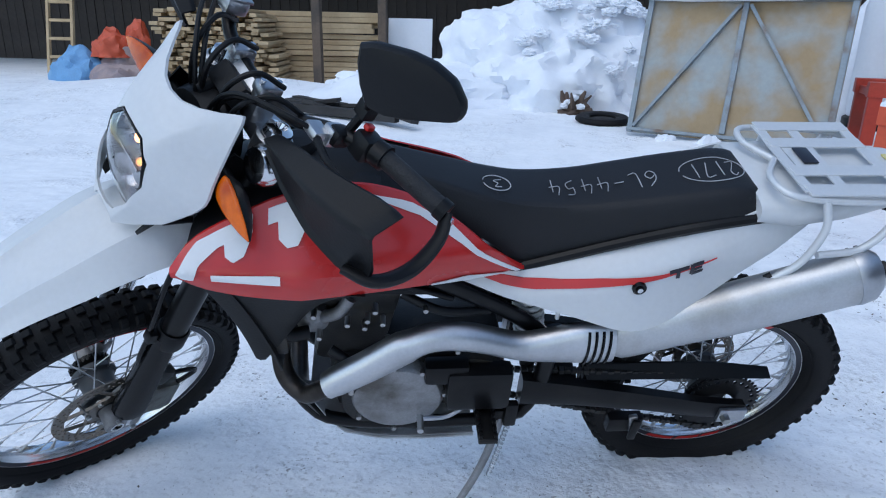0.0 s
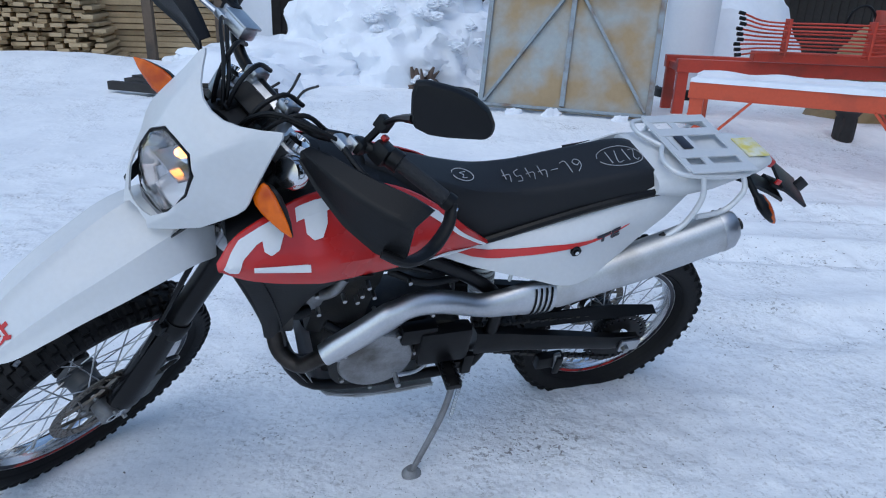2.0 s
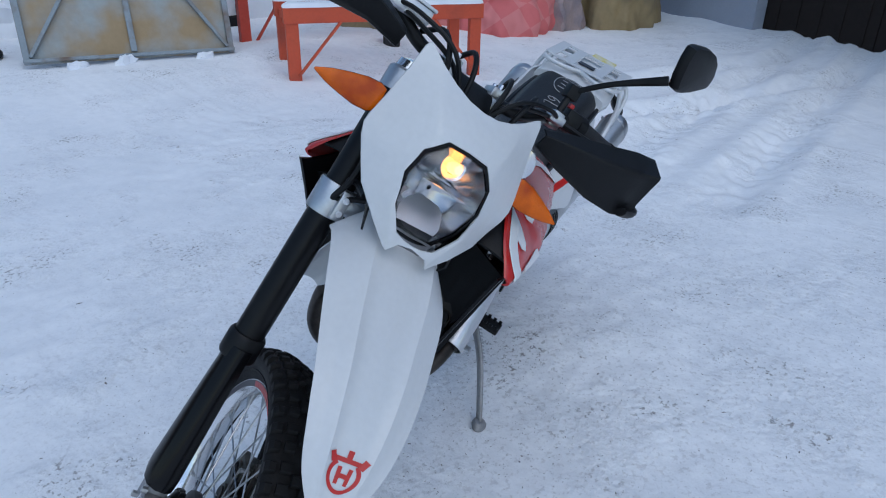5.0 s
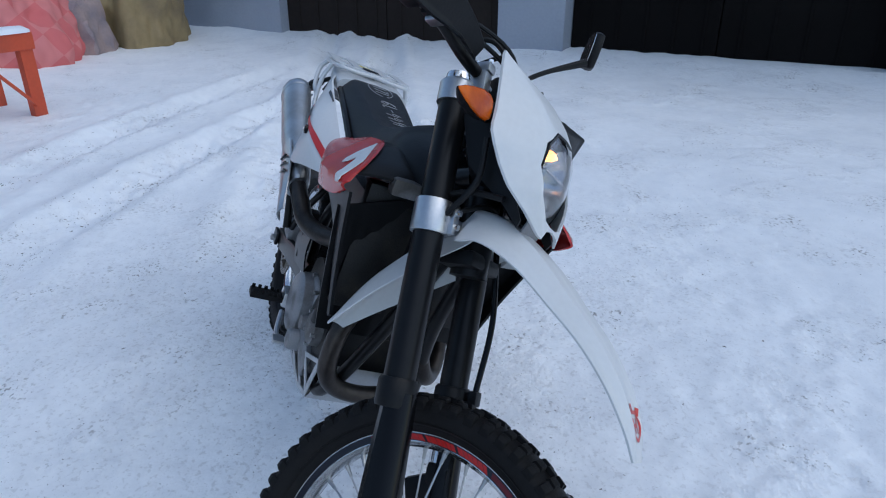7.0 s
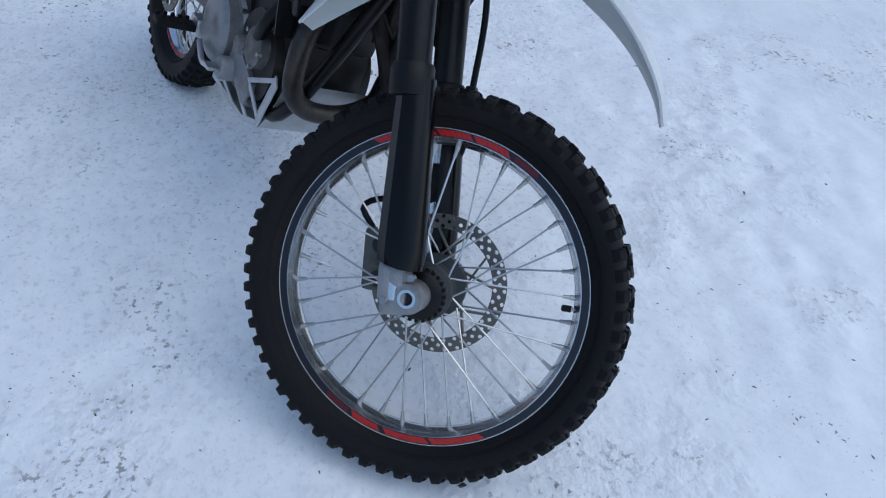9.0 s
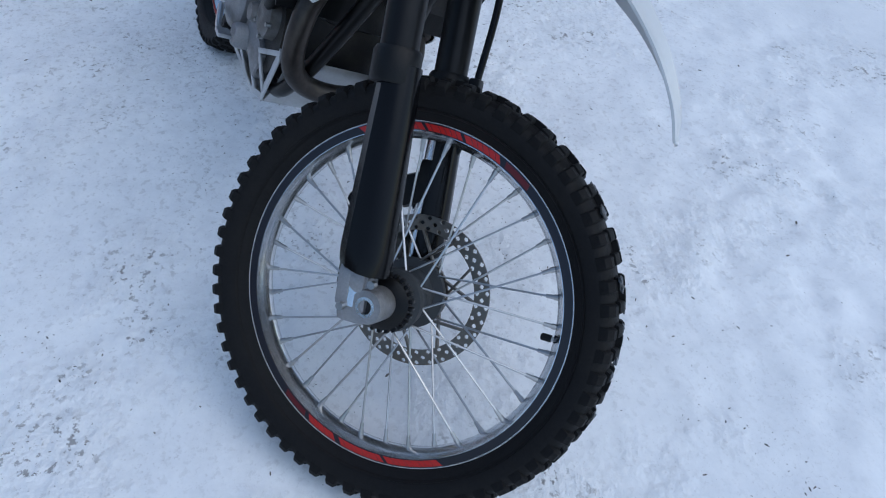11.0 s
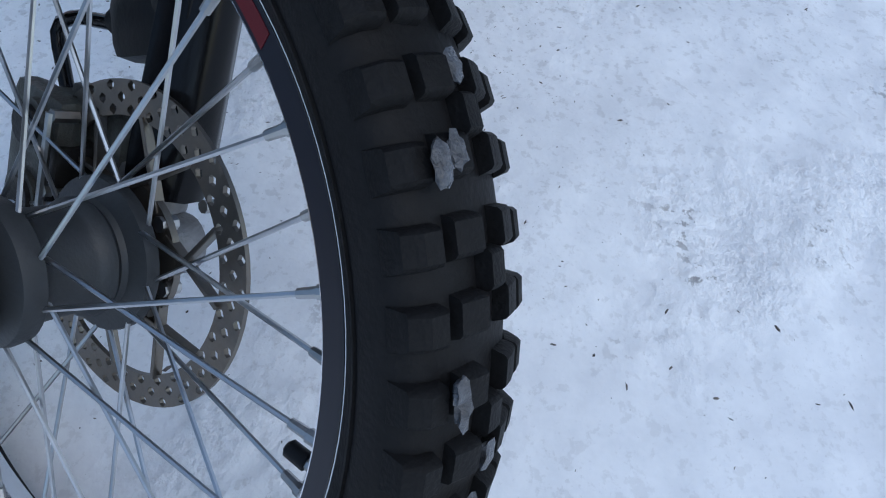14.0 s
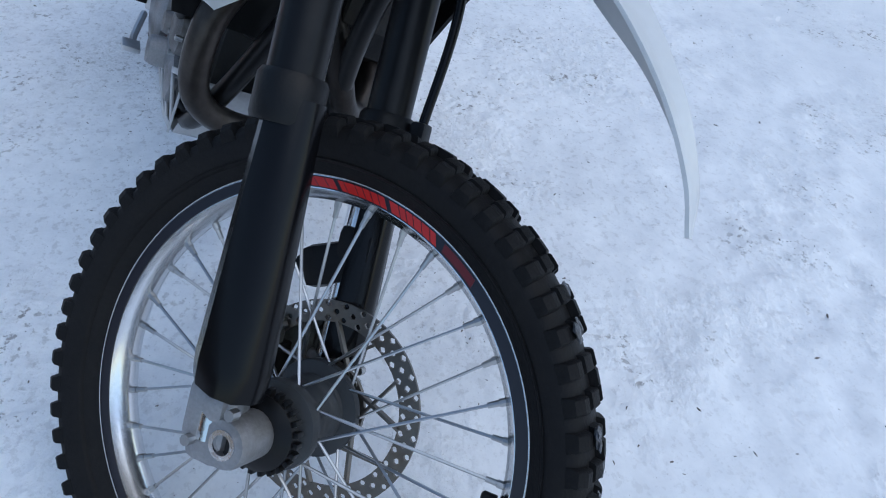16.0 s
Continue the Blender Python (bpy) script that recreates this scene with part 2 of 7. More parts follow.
def snow_ground():
    m = bpy.data.materials.new("trampled_snow")
    m.use_nodes = True
    nt = m.node_tree
    b = nt.nodes["Principled BSDF"]
    link = nt.links.new
    tc = nt.nodes.new("ShaderNodeTexCoord")

    def nz(scale, detail, rough=0.55):
        n = nt.nodes.new("ShaderNodeTexNoise")
        n.inputs["Scale"].default_value, n.inputs["Detail"].default_value, n.inputs["Roughness"].default_value = scale, detail, rough
        link(tc.outputs["Object"], n.inputs["Vector"])
        return n.outputs["Fac"]

    def ramp(fac, lo, hi):
        r = nt.nodes.new("ShaderNodeMapRange")
        r.interpolation_type = "SMOOTHSTEP"
        r.inputs["From Min"].default_value, r.inputs["From Max"].default_value = lo, hi
        link(fac, r.inputs["Value"])
        return r.outputs["Result"]

    def times(a, c):
        x = nt.nodes.new("ShaderNodeMath")
        x.operation = "MULTIPLY"
        link(a, x.inputs[0])
        if isinstance(c, float):
            x.inputs[1].default_value = c
        else:
            link(c, x.inputs[1])
        return x.outputs[0]

    def mixed(fac, c1, c2):
        x = nt.nodes.new("ShaderNodeMix")
        x.data_type = "RGBA"
        link(fac, x.inputs["Factor"])
        for slot, c in ((6, c1), (7, c2)):
            if isinstance(c, tuple):
                x.inputs[slot].default_value = (*c, 1)
            else:
                link(c, x.inputs[slot])
        return x.outputs[2]

    patches = ramp(nz(1.1, 4), 0.42, 0.68)
    worn = ramp(nz(2.6, 6, 0.62), 0.40, 0.66)
    mottle = ramp(nz(15, 6, 0.68), 0.38, 0.66)
    grains = ramp(nz(130, 3, 0.6), 0.35, 0.70)
    # trampled places: rougher and strewn with dirt; between them the snow lies smooth
    trampled = ramp(nz(1.7, 5, 0.6), 0.47, 0.60)
    cluster = ramp(nz(4.2, 4, 0.6), 0.50, 0.62)
    specks = ramp(nz(55, 4, 0.66), 0.55, 0.62)
    smudge = ramp(nz(26, 5, 0.7), 0.54, 0.66)
    crumbs = ramp(nz(150, 3, 0.6), 0.60, 0.68)
    # trodden, dirtier snow round the stand
    far = nt.nodes.new("ShaderNodeVectorMath")
    far.operation = "DISTANCE"
    link(tc.outputs["Object"], far.inputs[0])
    far.inputs[1].default_value = (1.1, 1.9, 0)
    trod = ramp(far.outputs["Value"], 2.6, 0.5)
    # greyer tones: packed snow, and a stand-in for the dents' weak shading
    col = mixed(times(worn, 0.34), (0.92, 0.93, 0.945), (0.76, 0.785, 0.82))
    col = mixed(times(mottle, 0.16), col, (0.66, 0.69, 0.73))
    col = mixed(times(patches, 0.20), col, (0.68, 0.70, 0.735))
    col = mixed(times(grains, 0.08), col, (0.62, 0.64, 0.68))
    col = mixed(times(times(trod, mottle), 0.10), col, (0.55, 0.545, 0.56))
    col = mixed(times(times(smudge, trampled), 0.34), col, (0.44, 0.435, 0.45))
    col = mixed(times(times(specks, times(cluster, trampled)), 0.85), col, (0.20, 0.185, 0.18))
    col = mixed(times(times(specks, trod), 0.25), col, (0.27, 0.25, 0.24))
    col = mixed(times(times(crumbs, worn), 0.30), col, (0.36, 0.34, 0.33))
    link(col, b.inputs["Base Color"])
    b.inputs["Roughness"].default_value = 0.7
    b.inputs["Specular IOR Level"].default_value = 0.3

    def plus(a, c):
        x = nt.nodes.new("ShaderNodeMath")
        x.operation = "ADD"
        link(a, x.inputs[0])
        link(c, x.inputs[1])
        return x.outputs[0]

    relief = plus(times(nz(5, 5, 0.5), 0.8), times(times(nz(24, 5, 0.62), plus(trampled, times(trod, 0.5))), 0.95))
    relief = plus(relief, times(times(nz(70, 4, 0.6), plus(trampled, times(worn, 0.3))), 0.40))
    bp = nt.nodes.new("ShaderNodeBump")
    bp.inputs["Strength"].default_value, bp.inputs["Distance"].default_value = 0.42, 0.03
    link(relief, bp.inputs["Height"])
    link(bp.outputs["Normal"], b.inputs["Normal"])
    return m


SNOW = snow_ground()


# ---- mesh helpers ----
def part(name, bm, material, parent=None, label="", smooth=True, matrix=None):
    """Links a bmesh as one mesh object, under parent if there is one."""
    bmesh.ops.recalc_face_normals(bm, faces=bm.faces)
    me = bpy.data.meshes.new(name)
    bm.to_mesh(me)
    bm.free()
    for p in me.polygons:
        p.use_smooth = smooth
    if smooth:
        me.set_sharp_from_angle(angle=radians(38))
    me.materials.append(material)
    ob = new(name, me)
    if parent:
        ob.parent = parent
    if matrix is not None:
        ob.matrix_basis = matrix
    if label:
        tagged(ob, label)
    return ob


def same_mesh(ob, matrix, parent):
    """Another piece on the same mesh."""
    o = new(ob.name.split(".")[0], ob.data)
    o.parent = parent
    o.matrix_basis = matrix
    return o


def join(*bms):
    out = bmesh.new()
    for b in bms:
        me = bpy.data.meshes.new("tmp")
        b.to_mesh(me)
        b.free()
        out.from_mesh(me)
        bpy.data.meshes.remove(me)
    return out


def spline(points, n):
    """A smooth line of n points through the given ones."""
    p = np.array(points, float)
    d = np.r_[0, np.cumsum(np.maximum(1e-6, np.linalg.norm(np.diff(p, axis=0), axis=1)))]
    q = np.vstack([2 * p[0] - p[1], p, 2 * p[-1] - p[-2]])
    out = []
    for s in np.linspace(0, d[-1], n):
        i = min(len(p) - 2, max(0, int(np.searchsorted(d, s, "right")) - 1))
        u = (s - d[i]) / (d[i + 1] - d[i])
        a, b, c, e = q[i], q[i + 1], q[i + 2], q[i + 3]
        out.append(0.5 * ((2 * b) + (c - a) * u + (2 * a - 5 * b + 4 * c - e) * u * u + (3 * b - a - 3 * c + e) * u ** 3))
    return np.array(out)


def straight(points, n):
    p = np.array(points, float)
    d = np.r_[0, np.cumsum(np.linalg.norm(np.diff(p, axis=0), axis=1))]
    s = np.linspace(0, d[-1], n)
    return np.stack([np.interp(s, d, p[:, k]) for k in range(p.shape[1])], 1)


def loft(rings, closed=True, caps=True):
    bm = bmesh.new()
    vs = [[bm.verts.new(tuple(p)) for p in r] for r in rings]
    n = len(vs[0])
    for a, b in zip(vs, vs[1:]):
        for i in range(n if closed else n - 1):
            j = (i + 1) % n
            bm.faces.new((a[i], a[j], b[j], b[i]))
    if caps and closed:
        bm.faces.new(vs[0][::-1])
        bm.faces.new(vs[-1])
    return bm


def tube(points, radius, n=10, steps=None, smooth=True, flat=1.0):
    """A round bar along a line; radius may be a list along it; flat squashes it across."""
    line = spline(points, steps or max(2, 6 * (len(points) - 1) + 1)) if smooth and len(points) > 2 else np.array(points, float)
    r = np.interp(np.linspace(0, 1, len(line)), np.linspace(0, 1, len(radius)), radius) if isinstance(radius, (list, tuple)) else np.full(len(line), radius)
    tang = np.gradient(line, axis=0)
    tang /= np.maximum(1e-9, np.linalg.norm(tang, axis=1))[:, None]
    ref = np.array([0, 0, 1.0]) if abs(tang[0][2]) < 0.9 else np.array([1.0, 0, 0])
    u = np.cross(tang[0], ref)
    u /= np.linalg.norm(u)
    rings = []
    for p, t, rr in zip(line, tang, r):
        u = u - t * (u @ t)
        u /= np.linalg.norm(u)
        v = np.cross(t, u)
        rings.append([p + rr * (np.cos(a) * u * flat + np.sin(a) * v) for a in np.linspace(0, 2 * np.pi, n, endpoint=False)])
    return loft(rings)


def lathe(profile, n=32, axis="y", closed=False, center=(0, 0, 0)):
    """Turns a profile of (radius, along) about an axis."""
    rings = []
    for a in np.linspace(0, 2 * np.pi, n, endpoint=False):
        ring = []
        for r, h in profile:
            c, s = r * np.cos(a), r * np.sin(a)
            q = {"y": (c, h, s), "z": (c, s, h), "x": (h, c, s)}[axis]
            ring.append((q[0] + center[0], q[1] + center[1], q[2] + center[2]))
        rings.append(ring)
    rings.append(rings[0])
    bm = loft(rings, closed=closed, caps=False)
    bmesh.ops.remove_doubles(bm, verts=bm.verts, dist=1e-6)
    if not closed:
        bmesh.ops.holes_fill(bm, edges=[e for e in bm.edges if e.is_boundary], sides=0)
    return bm


def box(cx, cy, cz, sx, sy, sz, bevel=0.0, rot=None):
    bm = bmesh.new()
    bmesh.ops.create_cube(bm, size=1)
    bmesh.ops.scale(bm, vec=(sx, sy, sz), verts=bm.verts)
    if bevel:
        bmesh.ops.bevel(bm, geom=bm.edges[:], offset=bevel, segments=2, affect="EDGES", profile=0.6)
    if rot is not None:
        bmesh.ops.rotate(bm, cent=(0, 0, 0), matrix=Euler([radians(a) for a in rot]).to_matrix(), verts=bm.verts)
    bmesh.ops.translate(bm, vec=(cx, cy, cz), verts=bm.verts)
    return bm


def bar(a, b, w, h, bevel=0.0):
    """A square bar from a to b."""
    a, b = Vector(a), Vector(b)
    bm = box(0, 0, 0, w, h, (b - a).length, bevel)
    m = (b - a).to_track_quat("Z", "Y").to_matrix().to_4x4()
    bmesh.ops.transform(bm, matrix=Matrix.Translation((a + b) / 2) @ m, verts=bm.verts)
    return bm


def sheet(low, high, place, thick, n=24, m=10, curve=True, push=None):
    """A curved panel between two lines (each of two-number points), laid in space by place(a, b, u, v); thick: the way its back lies."""
    lo, hi = (spline(low, n), spline(high, n)) if curve else (straight(low, n), straight(high, n))
    front = [[np.array(place(*(lo[i] * (1 - v) + hi[i] * v), i / (n - 1), v), float) for i in range(n)] for v in np.linspace(0, 1, m)]
    t = np.array(thick, float)
    bm = bmesh.new()
    a = [[bm.verts.new(tuple(p)) for p in r] for r in front]
    b = [[bm.verts.new(tuple(p + t)) for p in r] for r in front]
    for j in range(m - 1):
        for i in range(n - 1):
            bm.faces.new((a[j][i], a[j][i + 1], a[j + 1][i + 1], a[j + 1][i]))
            bm.faces.new((b[j][i], b[j + 1][i], b[j + 1][i + 1], b[j][i + 1]))
    for i in range(n - 1):
        bm.faces.new((a[0][i], b[0][i], b[0][i + 1], a[0][i + 1]))
        bm.faces.new((a[-1][i], a[-1][i + 1], b[-1][i + 1], b[-1][i]))
    for j in range(m - 1):
        bm.faces.new((a[j][0], a[j + 1][0], b[j + 1][0], b[j][0]))
        bm.faces.new((a[j][-1], b[j][-1], b[j + 1][-1], a[j + 1][-1]))
    bmesh.ops.remove_doubles(bm, verts=bm.verts, dist=1e-5)
    return bm


def lump(rx, ry, rz, rough=0.25, scale=1.6, seed=0.0, sub=4, base=None):
    """An uneven heap with a flat foot at z = 0."""
    bm = bmesh.new()
    bmesh.ops.create_icosphere(bm, subdivisions=sub, radius=1)
    for v in bm.verts:
        p = v.co.copy()
        q = p * scale + Vector((seed, seed * 1.7, seed * 0.3))
        k = 1 + rough * (noise.noise(q) + 0.5 * noise.noise(q * 2.3) + 0.3 * noise.noise(q * 5.1))
        v.co = Vector((p.x * rx * k, p.y * ry * k, max(-0.06, p.z * rz * k)))
    return bm


def empty(name, matrix=None):
    o = new(name)
    o.empty_display_size = 0.1
    if matrix is not None:
        o.matrix_basis = matrix
    return o


def frame2(origin, along):
    """A pose at origin whose x axis lies along the given way on the ground."""
    return Matrix.Translation(origin) @ Matrix.Rotation(math.atan2(along[1], along[0]), 4, "Z")


# ---- ground ----
WALL_A, WALL_D = Vector((10.871, 7.023, 0)), Vector((-0.487, -0.873, 0))
WALL_N = Vector((-0.873, 0.487, 0))


def rise(x, y):
    """The lie of the yard, with drifts at the sheds and the house."""
    z = 0.0
    z += 0.16 * min(1, max(0, (y - 4.6) / 2.6)) ** 1.5
    far = (Vector((x, y, 0)) - WALL_A).dot(WALL_N)
    z += 0.16 * math.exp(-max(0, far) / 0.7) if far < 4 else 0
    z += 0.30 * math.exp(-((x + 3.8) / 2.4) ** 2 - ((y - 9.1) / 0.65) ** 2)
    z += 0.10 * math.exp(-((x - 3.9) / 2.3) ** 2 - ((y - 6.5) / 0.65) ** 2)
    return z


def tracks(x, y):
    """Wheel ruts that lead from the gate across the yard."""
    d = 0.0
    for c0, x0 in ((3.50, 1.2), (4.15, 2.2), (2.50, 1.4), (1.75, 2.2)):
        c = c0 - 0.17 * max(0, x - x0 - 0.7) ** 1.35 if c0 > 3 else c0 + 0.05 * (x - 2)
        if x > x0:
            k = min(1, (x - x0) / 1.2) * (0.75 + 0.5 * noise.noise(Vector((x * 2.2, c0, 0))))
            d -= 0.062 * math.exp(-((y - c) / 0.13) ** 2) * k
            d += 0.038 * math.exp(-((y - c - 0.24) / 0.09) ** 2) * k
            d += 0.030 * math.exp(-((y - c + 0.22) / 0.08) ** 2) * k
            d += 0.040 * noise.noise(Vector((x * 9, y * 16, 1))) * math.exp(-((y - c) / 0.2) ** 2) * k
    return d


def height(x, y):
    """Height of the snow's surface: dents, footprints and crusts."""
    p = Vector((x, y, 0))
    k = noise.noise(p * 1.3)
    rough = min(1, max(0, 0.35 + 1.4 * noise.noise(p * 0.8 + Vector((7, 3, 0)))))
    z = rise(x, y) + tracks(x, y) + 0.010 * k + 0.008 * noise.noise(p * 4.1)
    z += rough * (0.012 * noise.noise(Vector((x * 8, y * 12, 2))) + 0.008 * noise.noise(p * 19) + 0.005 * abs(noise.noise(p * 31)))
    return z


def ground():
    def line(lo, hi, step):
        mid = list(np.arange(lo, hi + step / 2, step))
        out, s = [], step
        while (out[-1] if out else 0) < 700:
            s *= 1.22
            out.append((out[-1] if out else 0) + s)
        return [lo - v for v in out[::-1]] + mid + [hi + v for v in out]

    xs, ys = line(-2.6, 5.2, 0.022), line(-1.2, 5.0, 0.022)
    verts = []
    for y in ys:
        for x in xs:
            if abs(x) < 25 and abs(y) < 25:
                z = height(x, y)
            else:
                z = 0.0
            verts.append((x, y, z))
    w = len(xs)
    faces = [(j * w + i, j * w + i + 1, (j + 1) * w + i + 1, (j + 1) * w + i) for j in range(len(ys) - 1) for i in range(w - 1)]
    me = bpy.data.meshes.new("ground")
    me.from_pydata(verts, [], faces)
    for p in me.polygons:
        p.use_smooth = True
    me.materials.append(SNOW)
    return tagged(new("ground", me), "trampled snow of a yard with dirt specks and ruts", "ground", kind="structure")


ground()


# ---- the house with its gates ----
def house():
    m = frame2(WALL_A, WALL_D)
    wall = empty("wall_east", m)
    tagged(wall, "grey-blue rendered house wall with dark gates", "wall", kind="structure")

    def slab(name, x0, x1, y0, y1, z0, z1, material, bevel=0.0, parent=wall, label=""):
        return part(name, box((x0 + x1) / 2, (y0 + y1) / 2, (z0 + z1) / 2, x1 - x0, y1 - y0, z1 - z0, bevel), material, parent, label, smooth=False)

    # x runs along the wall from the far corner; y = 0 is its face, and y < 0 lies towards the yard
    for x0, x1 in ((-2.7, 3.92), (7.25, 8.08), (11.4, 15.3)):
        slab("wall_panel", x0, x1, 0.0, 0.4, -0.2, 3.4, WALLGREY)
    slab("lintel", 3.92, 7.25, 0.0, 0.4, 2.4, 3.4, WALLGREY)
    slab("lintel", 8.08, 11.4, 0.0, 0.4, 2.4, 3.4, WALLGREY)
    for k, (x0, x1, material) in enumerate(((3.92, 7.25, DOORBROWN), (8.08, 11.4, DARKDOOR))):
        gate = empty("door_%d" % (k + 1), m)
        tagged(gate, "dark brown metal garage gate" if k == 0 else "dark open garage entrance with a black gate", "gate", kind="structure")
        y = 0.16 if k == 0 else 0.3
        half = (x0 + x1) / 2
        # unseen slab, added to block sky light through the gap between leaves
        slab("backing", x0 + 0.02, x1 - 0.02, y + 0.055, y + 0.09, 0.0, 2.4, material, 0.0, gate)
        for a, b in ((x0 + 0.01, half - 0.006), (half + 0.006, x1 - 0.01)):
            leaf = slab("leaf", a, b, y, y + 0.05, 0.06, 2.38, material, 0.004, gate)
            for c in np.arange(a + 0.2, b - 0.05, 0.32):
                slab("rib", c, c + 0.03, y - 0.014, y - 0.001, 0.1, 2.3, material, 0.003, leaf)
        if k == 0:
            for z in (0.62, 0.72):
                slab("bolt", half - 1.8 + 0.32, half - 1.8 + 0.40, y - 0.04, y - 0.001, z, z + 0.03, BOLT, 0.004, gate)
    slab("roof_edge", -3.2, 17.2, -0.5, 0.6, 3.4, 3.55, OLDWOOD)


house()


# ---- far shed with timber ----
def shed():
    m = frame2((-8.550, 15.347, 0), (1, 0.06))
    shed_wall = empty("wall_north", m)
    tagged(shed_wall, "dark weathered board wall of an open timber shed", "wall", kind="structure")
    random.seed(5)
    x = -8.0
    first = None
    while x < 24:
        w = 0.22
        p = Matrix.Translation((x + w / 2, random.uniform(0, 0.015), 1.7))
        if first is None:
            first = part("board", box(0, 0, 0, w - 0.012, 0.03, 3.6, 0.004), SHEDWOOD, shed_wall, smooth=False, matrix=p)
        else:
            same_mesh(first, p, shed_wall)
        x += w
    part("backing", box(8, 0.1, 1.7, 32, 0.08, 3.6), SHEDWOOD, shed_wall, smooth=False)
    part("roof", box(8, -1.4, 3.6, 33, 4.2, 0.12, 0.0, (6, 0, 0)), OLDWOOD, shed_wall, smooth=False)
    for i, (px, py) in enumerate(((-2.95, 10.6), (-2.10, 11.25), (-5.5, 12.0), (0.15, 13.0))):
        post = part("shed_post", box(px, py, 1.55, 0.13, 0.13, 3.3, 0.01), OLDWOOD, smooth=False)
        tagged(post, "weathered square wooden shed post", "post", "shed posts")


shed()


def lumber_stack():
    stack = empty("lumber_stack", frame2((-5.15, 9.95, 0.12), (0.985, 0.17)))
    tagged(stack, "stack of pale sawn timber boards beside the shed", "lumber")
    random.seed(11)
    first = {}
    for row in range(19):
        z = 0.03 + row * 0.062
        x = random.uniform(-0.08, 0.05)
        while x < 1.75 - 0.02 * row:
            w = random.choice((0.1, 0.12, 0.15))
            if w not in first:
                first[w] = part("board", box(0, 0, 0, w, 4.6, 0.05, 0.006), LUMBER, stack, smooth=False)
                o = first[w]
            else:
                o = same_mesh(first[w], Matrix(), stack)
            o.matrix_basis = pose(x + w / 2, 2.3 + random.uniform(-0.28, 0.12), z, random.uniform(-0.4, 0.4), random.uniform(-1.5, 1.5), random.uniform(-1.2, 1.2))
            x += w + random.uniform(0.004, 0.02)
    # a row of long boards laid across behind
    side = empty("lumber_stack", frame2((-5.2, 10.9, 0.1), (0.985, 0.17)))
    tagged(side, "long low stack of sawn planks under the shed roof", "lumber")
    plank = None
    for row in range(14):
        for k in range(2):
            mtx = pose(1.52 + random.uniform(-0.16, 0.06), k * 0.17 + random.uniform(-0.05, 0.05), 0.05 + row * 0.085, random.uniform(-4, 4), random.uniform(-0.5, 0.5), random.uniform(-1.6, 1.6))
            if plank is None:
                plank = part("plank", box(0, 0, 0, 3.1, 0.15, 0.074, 0.006), LUMBER, side, smooth=False, matrix=mtx)
            else:
                same_mesh(plank, mtx, side)


lumber_stack()


def ladder():
    lad = empty("ladder", frame2((-8.40, 11.588, 0.15), (1, 0.1)) @ pose(0, 0, 0, -12, 0, 0))
    tagged(lad, "old wooden ladder leaning at the shed", "ladder")
    for x in (0, 0.45):
        part("rail", box(x, 0, 1.2, 0.05, 0.07, 2.5, 0.006), LUMBER, lad, smooth=False)
    for z in np.arange(0.3, 2.4, 0.32):
        part("rung", box(0.225, 0, z, 0.4, 0.05, 0.05, 0.006), LUMBER, lad, smooth=False)


ladder()


def heap(name, x, y, z, size, material, label, category, seed, rough=0.3, turn=0.0, sub=4, scale=1.6):
    ob = part(name, lump(*size, rough=rough, seed=seed, sub=sub, scale=scale), material, matrix=pose(x, y, z, 0, 0, turn))
    return tagged(ob, label, category)


heap("plastic_bag", -6.95, 10.50, 0.16, (0.42, 0.35, 0.5), BAGBLUE, "crumpled light blue plastic bag on the snow", "bag", 3.0)
heap("sack", -6.22, 10.80, 0.16, (0.62, 0.45, 0.64), BAGPINK, "dusty pinkish sack in a rubbish heap", "sack", 4.0)
heap("sack", -5.95, 10.10, 0.14, (0.55, 0.35, 0.34), BAGPINK, "dusty grey sack half under snow", "sack", 6.0)
heap("plastic_bag", -6.36, 10.58, 0.60, (0.32, 0.26, 0.34), BAGRED, "bright red plastic bag on a rubbish heap", "bag", 7.0)
heap("plastic_bag", -5.98, 10.68, 0.62, (0.20, 0.18, 0.46), BAGRED, "orange-red plastic bag standing on end", "bag", 9.0)
tagged(part("white_board", box(0, 0, 0, 0.72, 0.03, 1.0, 0.004), BOARDWHITE, matrix=frame2((-1.75, 11.677, 0.72), (1, 0.1)) @ pose(0, 0, 0, -6, 0, 0)), "plain white board propped up in the snow", "board")


